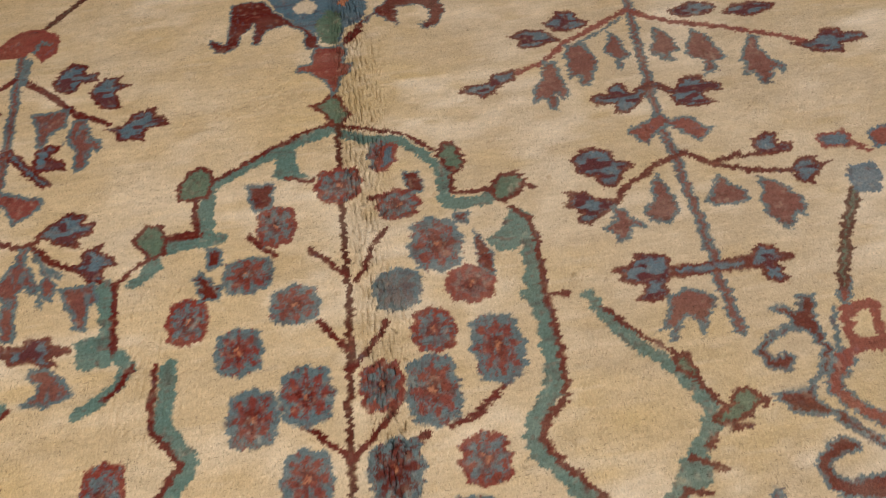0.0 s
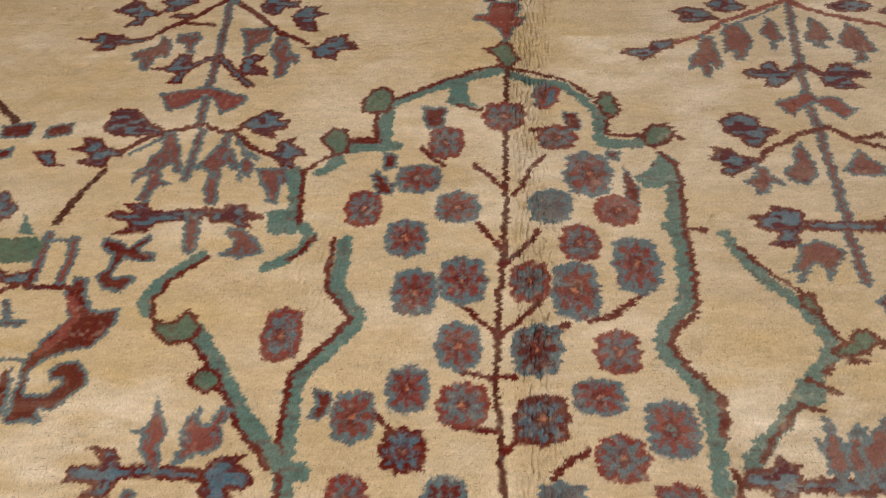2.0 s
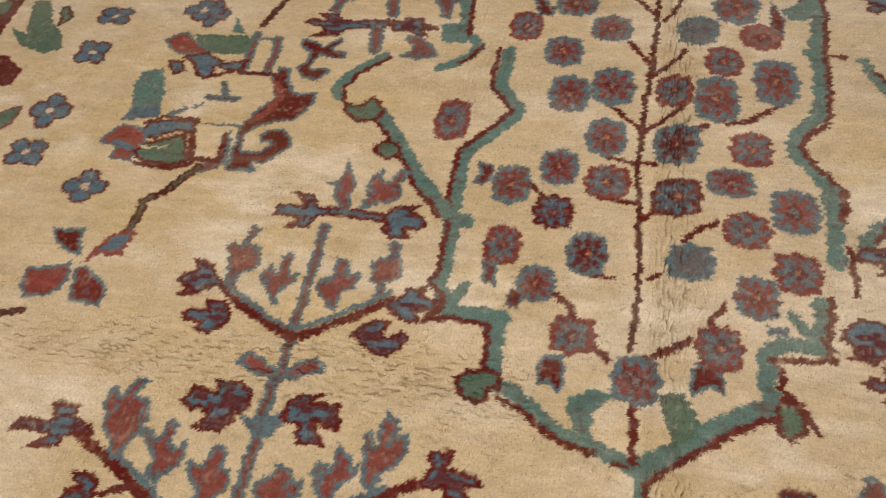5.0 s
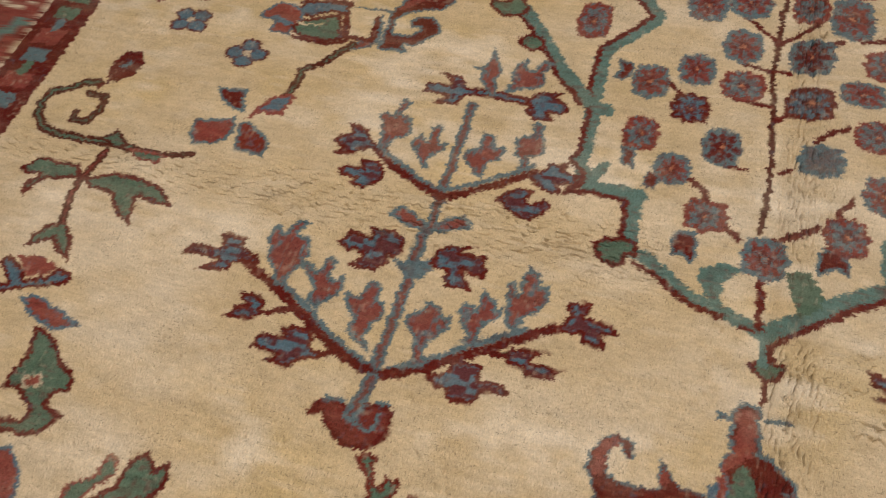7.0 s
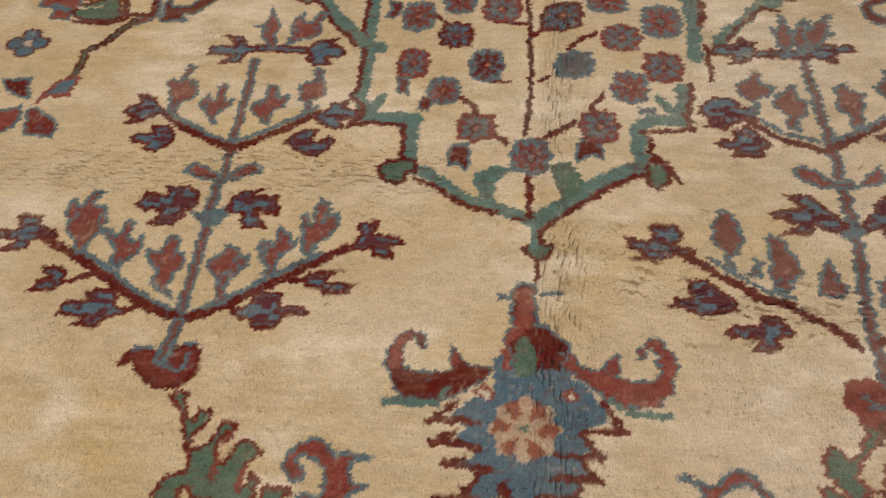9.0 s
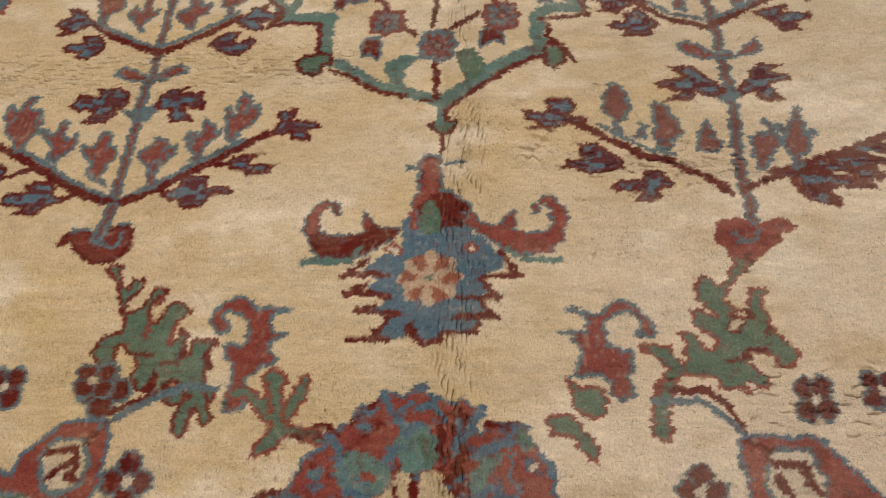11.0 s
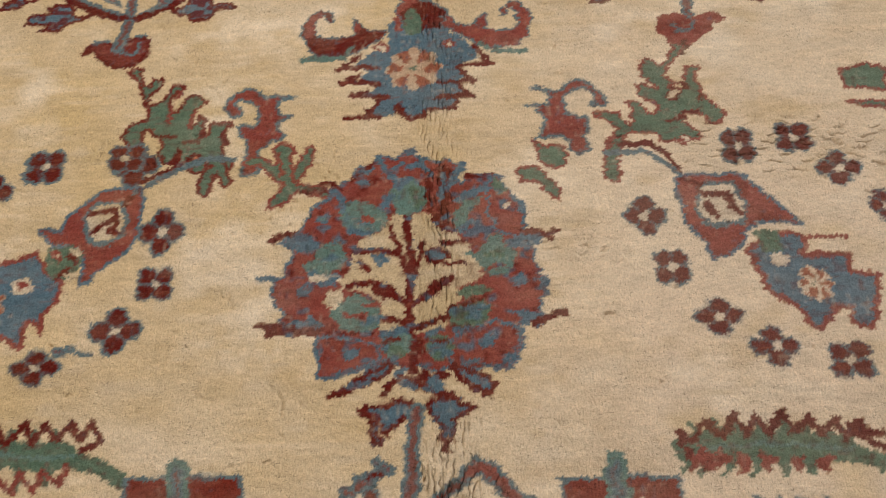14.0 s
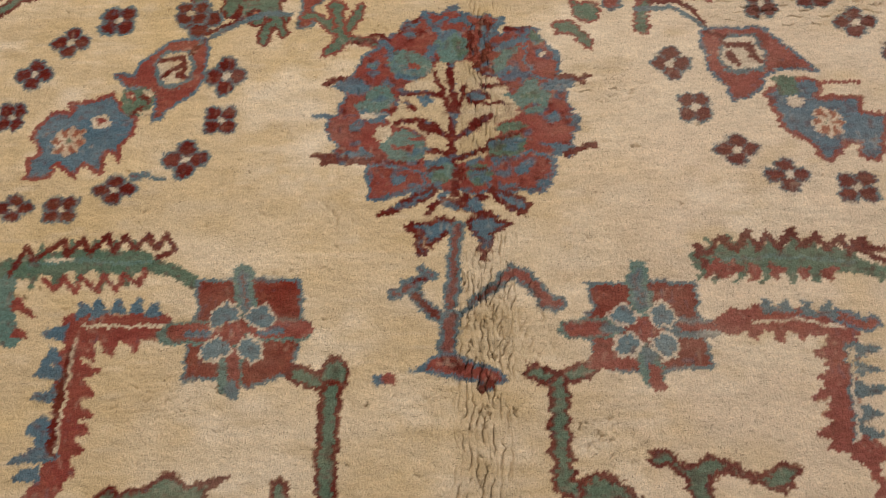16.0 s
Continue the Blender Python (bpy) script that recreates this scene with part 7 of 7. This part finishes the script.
sheen_stain(75, -1032, 46, 66, YELLOW, 0.35)
sheen_stain(165, -897, 16, 92, PALE, 0.5)
sheen_stain(-248, -776, 87, 50, PALE, 0.4)
sheen_stain(-75, -1157, 30, 61, PALE, 0.4)
sheen_stain(357, -865, 70, 56, PALE, 0.35)

# the border: a guard stripe of blocks, a thin pale line and the rust main border
for side in (-1, 1):
    m = motif("border", None, "rust border with guard stripe of small blocks")
    def along(x0, x1, y0, y1, coat):
        weave(m, coat, areas=[[(side * x0, y0), (side * x1, y0), (side * x1, y1), (side * x0, y1)]])
    along(1296, 1790, -2450, 2450, "rust")
    along(1296, 1316, -2450, 2450, "dark")
    along(1316, 1384, -2450, 2450, "dark")
    for k in range(-20, 21):
        y = 22 + k * 118
        along(1322, 1378, y - 52, y - 12, ("rust", "green", "rust")[k % 3])
        along(1326, 1374, y + 18, y + 52, ("green", "grey", "grey")[k % 3])
        weave(m, ("grey", "cream", "green")[k % 3], [(20, [(side * 1350, y - 8), (side * 1350, y + 8)])])
    along(1384, 1398, -2450, 2450, "dark")
    along(1400, 1406, -2450, 2450, "pale")
    for k in range(-12, 13):
        y = 60 + k * 200
        weave(m, ("blue_rust", "teal_grey")[k % 2], [(34, [(side * 1440, y), (side * 1500, y + 50), (side * 1560, y)]), (26, [(side * 1470, y + 60), (side * 1430, y + 110)])])
        weave(m, "pale", [(7, [(side * 1430, y - 30), (side * 1470, y - 60), (side * 1520, y - 40)])])

# the field beyond the fold has faded to a greyer cream, with uneven light painted in; everywhere it is mottled from
# yellow to bleached
def over_field(colour, amount, motifs=0.12):
    DYE[:] += (np.array(colour) - DYE) * (np.clip(amount, 0, 1) * np.where(DYE.min(-1) > 0.2, 1.0, motifs))[..., None]


EAST = np.clip((XX - 0.02) / 0.30, 0, 1)
# greyer to the north, paler to the south: brightness of the light put into the dye
over_field((0.52, 0.42, 0.31), EAST * np.clip(0.25 + 0.9 * YY, 0, 0.5), 0.16)
over_field((0.69, 0.565, 0.46), EAST * np.clip(0.10 - 0.9 * YY, 0, 0.6), 0.12)
mottle = soft_noise(0.30, 51) + 0.8 * soft_noise((0.13, 0.07), 52) + 0.6 * soft_noise((0.05, 0.03), 53)
over_field(YELLOW, 0.50 * mottle - 0.05)
over_field(PALE, -0.62 * mottle - 0.04)
over_field(PALE, 0.6 * (soft_noise((0.035, 0.010), 54) - 0.35))
over_field((0.74, 0.63, 0.50), 0.9 * (soft_noise((0.16, 0.11), 55) + 0.6 * soft_noise((0.045, 0.020), 56) - 0.30))
over_field((0.50, 0.37, 0.21), 0.7 * (soft_noise((0.10, 0.06), 57) + 0.6 * soft_noise((0.03, 0.012), 58) - 0.50))

# the knots of a motif differ: threads of its neighbours' dyes, washed-out rows and, in the great palmette, ragged blocks
def mixed(where, dye, amount):
    DYE[:] += (np.array(dye) - DYE) * np.where(where, np.clip(amount, 0, 0.85), 0.0)[..., None]


DYED = OWNER > 0
LEAFY = np.isin(OWNER, [n for n, part in enumerate(PARTS) if part[0] == "sprout"])
CLAWED = np.isin(OWNER, [n for n, part in enumerate(PARTS) if part[0] == "claw_bud"])
RED = DYED & (DYE[..., 0] > 2.4 * DYE[..., 1])
COOL = DYED & (DYE[..., 0] < 1.0 * DYE[..., 1])
great = [n for n, (name, above, _) in enumerate(PARTS) if name == "round_palmette" or (above is not None and PARTS[above][0] == "round_palmette")]
GREAT = np.isin(OWNER, great)
mixed(RED & GREAT, BLUE, 2.2 * (soft_noise((0.022, 0.012), 61) + 0.5 * soft_noise(0.008, 62) - 0.42))
mixed(RED & GREAT, DARK, 1.2 * (soft_noise((0.020, 0.012), 63) + 0.5 * soft_noise(0.008, 64) - 0.40))
mixed(COOL & GREAT, BLUE, 2.0 * (soft_noise((0.026, 0.014), 65) + 0.4 * soft_noise(0.008, 66) - 0.20))
mixed(COOL & CLAWED, DARK, 3.0 * (soft_noise((0.020, 0.0075), 91) + 0.3 * soft_noise(0.006, 93) + 0.08))
mixed(RED & LEAFY, GREY, 1.6 * (soft_noise((0.0055, 0.012), 92) + 0.4 * soft_noise(0.02, 94) - 0.22))
mixed(COOL, (0.20, 0.10, 0.085), 1.3 * (soft_noise((0.010, 0.0048), 67) - 0.50))
mixed(RED, (0.36, 0.13, 0.08), 0.7 * (soft_noise((0.012, 0.0048), 68) - 0.45))
mixed(DYED, PALE, 0.35 * (0.5 * soft_noise((0.045, 0.020), 69) + soft_noise((0.0046, 0.0070), 70) - 0.55))
mixed(DYED, BROWN, 0.7 * (soft_noise((0.020, 0.010), 71) - 0.45))
mixed(RED, BLUE, 0.6 * (soft_noise((0.0046, 0.0075), 72) + 0.4 * soft_noise(0.03, 73) - 0.65))
mixed(COOL, DARK, 0.6 * (soft_noise((0.0046, 0.0075), 74) + 0.4 * soft_noise(0.03, 75) - 0.60))
DYE[DYED] *= 0.87

# ---- the pile's height ----
HEIGHT = 0.0026 * soft_noise(0.40, 11) + 0.0016 * soft_noise((0.09, 0.07), 12) + 0.0006 * soft_noise(0.022, 13)
HEIGHT += 0.0006 * rng.uniform(-1, 1, XX.shape) + 0.0006 * soft_noise((0.012, 0.0050), 17)


def swell(x, y, wide, long, high):
    """A soft swell of the rug, rising by high metres."""
    return high * np.exp(-((XX - x) / wide) ** 2 - ((YY - y) / long) ** 2)


GAP = np.zeros_like(XX)
BREAKS = np.clip(0.65 + 0.9 * soft_noise(0.016, 24) + 0.5 * soft_noise(0.006, 25), 0, 1.15)


def crack(pts, depth, wide):
    """A line along which the pile gapes down to its foot; points and width in millimetres."""
    px, py = [p[0] for p in pts], [p[1] for p in pts]
    where = window((min(px) - 8) / 1000, (max(px) + 8) / 1000, (min(py) - 8) / 1000, (max(py) + 8) / 1000)
    if GAP[where].size:
        far = to_segments(WX[where] * 1000, WY[where] * 1000, pts)
        GAP[where] = np.maximum(GAP[where], depth * np.exp(-(far / wide) ** 2) * BREAKS[where])


def gapes(count, x0, x1, y0, y1, angle, length, depth, seed, wide=1.7):
    """Many wavering cracks over a stretch of the rug in millimetres, most along one angle, thickest in its middle."""
    r = random.Random(seed)
    for _ in range(count):
        x = x0 + (x1 - x0) * (r.random() + r.random()) / 2 if x1 - x0 < y1 - y0 else r.uniform(x0, x1)
        y = y0 + (y1 - y0) * (r.random() + r.random()) / 2 if x1 - x0 >= y1 - y0 else r.uniform(y0, y1)
        a, left = radians(angle + r.gauss(0, 7)), length * r.uniform(0.35, 1.3)
        pts = [(x, y)]
        while left > 0:
            step = min(r.uniform(6, 14), left + 1)
            a += r.gauss(0, 0.16) + (radians(angle) - a) * 0.3
            x, y, left = x + step * math.cos(a), y + step * math.sin(a), left - step
            pts.append((x, y))
        crack(pts, depth * r.uniform(0.45, 1.1), wide * r.uniform(0.75, 1.2))


def ripples(x0, x1, y0, y1, angle, spacing, depth, seed, edge=0.02, wide=0.085, whole=0.22):
    """Wavering parallel gaps, broken here and there, where the rug was folded: the pile stands open in rows (metres)."""
    where = window(x0 - 3 * edge, x1 + 3 * edge, y0 - 3 * edge, y1 + 3 * edge)
    x, y = XX[where], YY[where]
    mask = 1 / (1 + np.exp(-(x - x0) / edge * 2)) / (1 + np.exp((x - x1) / edge * 2)) / (1 + np.exp(-(y - y0) / edge * 2)) / (1 + np.exp((y - y1) / edge * 2))
    along, across = x * math.cos(angle) + y * math.sin(angle), -x * math.sin(angle) + y * math.cos(angle)
    phase = across / spacing + 0.9 * soft_noise(0.11, seed, where) + 0.35 * soft_noise(0.030, seed + 1, where) + 0.30 * soft_noise(0.007, seed + 2, where)
    gap = np.exp(-((phase % 1 - 0.5) / wide) ** 2)
    broken = np.clip(whole + 0.85 * np.sin(along / 0.0085 + np.floor(phase) * 4.7 + 3 * soft_noise(0.06, seed + 3, where)) + 0.7 * soft_noise(0.014, seed + 4, where), 0, 1)
    GAP[where] = np.maximum(GAP[where], depth * mask * gap * broken)


def pits(x0, x1, y0, y1, depth, size, seed, share=0.35):
    """Opens small gaps between tufts over a stretch of the rug (metres), in patches."""
    soft = 0.03
    mask = 1 / (1 + np.exp(-(XX - x0) / soft * 3)) / (1 + np.exp((XX - x1) / soft * 3)) / (1 + np.exp(-(YY - y0) / soft * 2)) / (1 + np.exp((YY - y1) / soft * 2))
    patch = np.clip(soft_noise(0.12, seed + 60) + 0.7 * soft_noise(0.05, seed + 70) + share, 0, 1)
    GAP[:] = np.maximum(GAP, depth * mask * patch * np.clip((soft_noise(size, seed) - 0.60) / 0.12, 0, 1))


# the fold along the rug's middle, with its pile standing open
pits(0.0, 0.085, 0.10, 1.65, 0.0055, (0.0032, 0.010), 31, 0.4)
pits(0.0, 0.085, -0.90, 0.05, 0.0055, (0.0032, 0.010), 32, 0.4)
pits(-0.005, 0.10, -1.30, -0.88, 0.0040, (0.0028, 0.020), 34, 0.35)
pits(-0.80, -0.12, 0.02, 0.15, 0.0070, (0.016, 0.0040), 35, 0.1)
uneven = np.clip(0.8 + 0.5 * soft_noise((1, 0.5), 14), 0.2, 1.2)
HEIGHT += 0.0065 * uneven * (np.exp(-(np.clip(XX - 0.072, 0, 9) / 0.10) ** 2) / (1 + np.exp(-(XX - 0.038) / 0.011)) - 0.35 * np.exp(-((XX - 0.004) / 0.012) ** 2))
HEIGHT += swell(0.0, -0.055, 0.20, 0.045, 0.006) - swell(0.0, 0.02, 0.22, 0.035, 0.003)
HEIGHT += swell(-0.30, -0.72, 0.10, 0.35, 0.004) + swell(0.32, -0.78, 0.12, 0.30, 0.004)
ripples(0.006, 0.046, 0.15, 1.62, radians(90), 0.0070, 0.0062, 101, 0.012, 0.12)
ripples(0.012, 0.072, 0.95, 1.62, radians(94), 0.0075, 0.0058, 106, 0.012, 0.12)
ripples(0.010, 0.070, -0.17, 0.00, radians(82), 0.0075, 0.0070, 111, 0.012, 0.12)
ripples(0.006, 0.056, -0.76, -0.18, radians(90), 0.0072, 0.0060, 116, 0.012, 0.12)
ripples(0.004, 0.076, -1.32, -0.93, radians(90), 0.0095, 0.0066, 121, 0.012, 0.10, 0.70)
ripples(0.045, 0.130, -1.10, -0.95, radians(70), 0.0105, 0.0075, 126, 0.015, 0.11)
ripples(-0.80, -0.14, 0.055, 0.140, radians(1), 0.0105, 0.0085, 131, 0.02, 0.10)
ripples(-1.29, -0.70, 0.055, 0.115, radians(2), 0.0110, 0.0085, 136, 0.02, 0.10)
ripples(-0.62, -0.15, -0.005, 0.045, radians(-4), 0.0120, 0.0055, 141)
ripples(0.10, 0.23, -0.12, 0.01, radians(4), 0.0170, 0.0090, 146)
ripples(0.21, 0.47, -0.145, -0.085, radians(-5), 0.0125, 0.0100, 151, 0.02, 0.10)
ripples(0.18, 0.30, -0.665, -0.620, radians(8), 0.0125, 0.0109, 156)
ripples(0.42, 0.72, -0.540, -0.440, radians(-2), 0.0125, 0.0095, 161, 0.02, 0.10)
ripples(0.15, 0.24, -1.235, -1.165, radians(38), 0.0130, 0.0065, 166)
ripples(-0.48, -0.33, -1.16, -1.10, radians(14), 0.0110, 0.0050, 171)
ripples(-0.29, -0.03, 1.222, 1.256, radians(4), 0.0120, 0.0087, 176)
ripples(-1.05, -0.65, 1.31, 1.41, radians(2), 0.0170, 0.0080, 181)
ripples(-0.325, -0.265, 0.64, 0.80, radians(90), 0.0120, 0.0065, 186)
pits(-0.42, -0.12, -0.90, -0.30, 0.0050, (0.006, 0.013), 38, 0.2)
gapes(110, 2, 66, 130, 1650, 90, 16, 0.0070, 1, 1.1)
gapes(35, 8, 80, -170, 0, 80, 12, 0.0075, 2, 1.1)
gapes(40, 0, 85, -1280, -930, 90, 18, 0.0085, 4, 1.1)
gapes(40, -800, -150, 35, 150, 2, 24, 0.0080, 6, 1.2)
gapes(20, 200, 470, -160, -80, -5, 30, 0.0095, 10, 1.2)
gapes(22, 400, 720, -550, -420, -2, 26, 0.0090, 12, 1.2)
gapes(6, 150, 240, -1240, -1160, 38, 24, 0.0091, 13)
gapes(2, -125, -60, -1132, -1125, 0, 60, 0.0104, 19)
gapes(420, -1150, 700, -1230, 1500, -2, 13, 0.0050, 22, 1.3)
gapes(160, 80, 680, -900, 1400, -3, 17, 0.0060, 23, 1.3)
gapes(60, -1000, -100, -1230, -700, -12, 22, 0.0065, 26, 1.3)
gapes(420, -330, 330, 120, 1350, 90, 8, 0.0036, 27, 1.3)
gapes(200, -900, -200, -600, 0, 80, 8, 0.0030, 28, 1.3)
GAP *= 0.85 + 0.4 * np.exp(-((XX - 0.040) / 0.035) ** 2)
HEIGHT -= GAP

# ---- the rug's meshes: one for the field and one for every motif, on the same grid ----
# the tufts beside a gap lean over it, so that it closes to a slit
gap_y, gap_x = np.gradient(GAP, GY, GX)
room_x, room_y = 0.42 * np.gradient(GX)[None, :], 0.42 * np.gradient(GY)[:, None]
LEANX, LEANY = XX + np.clip(0.0010 * gap_x, -room_x, room_x), YY + np.clip(0.0010 * gap_y, -room_y, room_y)
SHEET = np.stack([LEANX, LEANY, HEIGHT], -1)


def grid_normals():
    n = np.cross(np.gradient(SHEET, axis=1), np.gradient(SHEET, axis=0))
    return n / np.linalg.norm(n, axis=-1, keepdims=True)


rug = tagged(new("rug"), "large cream wool rug with rust, blue and green floral motifs", "rug")
CORNER = SHEET.reshape(-1, 3)
NORMAL = grid_normals().reshape(-1, 3)
GRAIN = 1 + np.where(DYED, 0.08, 0.03) * np.clip(rng.standard_normal(XX.shape), -2, 2) + 0.075 * soft_noise((0.012, 0.0050), 15) + 0.04 * soft_noise((0.25, 0.012), 19) + 0.03 * soft_noise(0.02, 16)
COLOUR = np.concatenate([np.clip(DYE * GRAIN[..., None], 0, 1), np.ones((ROWS, COLS, 1))], -1).reshape(-1, 4)
FIRST = (np.arange(ROWS - 1)[:, None] * COLS + np.arange(COLS - 1)[None, :]).ravel()
QUAD = np.stack([FIRST, FIRST + 1, FIRST + COLS + 1, FIRST + COLS], -1)
KEEPER = OWNER[:-1, :-1].ravel()


def knotted_mesh(name, quads):
    used, index = np.unique(quads.ravel(), return_inverse=True)
    me = bpy.data.meshes.new(name)
    me.vertices.add(len(used))
    me.vertices.foreach_set("co", CORNER[used].ravel())
    me.loops.add(quads.size)
    me.loops.foreach_set("vertex_index", index.ravel().astype(np.int32))
    me.polygons.add(len(quads))
    me.polygons.foreach_set("loop_start", np.arange(0, quads.size, 4, dtype=np.int32))
    me.update(calc_edges=True)
    me.polygons.foreach_set("use_smooth", np.ones(len(quads), bool))
    me.attributes.new("dye", "FLOAT_COLOR", "POINT").data.foreach_set("color", COLOUR[used].ravel())
    me.normals_split_custom_set_from_vertices(NORMAL[used].tolist())
    me.materials.append(WOOL)
    return me


def pieces(quads):
    """The connected pieces of a motif, the largest first."""
    left, out = set(quads[:, 0].tolist()), []
    row = {q[0]: q for q in quads.tolist()}
    while left:
        todo, piece = [left.pop()], []
        while todo:
            f = todo.pop()
            piece.append(row[f])
            for near in (f - 1, f + 1, f - COLS, f + COLS):
                if near in left:
                    left.remove(near)
                    todo.append(near)
        out.append(piece)
    return sorted(out, key=len, reverse=True)


PIECE_NAMES = {"flowering_tree": "branch", "hanging_tree": "branch", "medallion_stem": "twig"}
order = np.argsort(KEEPER, kind="stable")
starts = np.searchsorted(KEEPER[order], np.arange(len(PARTS) + 1))
made, loose = {}, [QUAD[order[:starts[1]]]]
for number, (name, parent, label) in list(enumerate(PARTS))[1:]:
    quads = QUAD[order[starts[number]:starts[number + 1]]]
    if not len(quads):
        continue
    whole = pieces(quads) if name != "border" else [quads.tolist()]
    least = 14 if len(whole[0]) >= 14 else 1
    for k, piece in enumerate(whole):
        if len(piece) < least:
            loose.append(np.array(piece))
        elif k == 0:
            made[number] = tagged(new(name, knotted_mesh(name, np.array(piece))), label)
            made[number].parent = made.get(parent, rug)
        else:
            ob = new(PIECE_NAMES.get(name, name), knotted_mesh(name, np.array(piece)))
            ob.parent = made[number] if name in PIECE_NAMES else made.get(parent, rug)
new("field", knotted_mesh("field", np.concatenate(loose))).parent = rug
backing = new("backing", box_mesh("backing", (GX[0], GY[0], -0.032), (GX[-1], GY[-1], -0.021), JUTE))
tagged(backing, "coarse jute backing").parent = rug
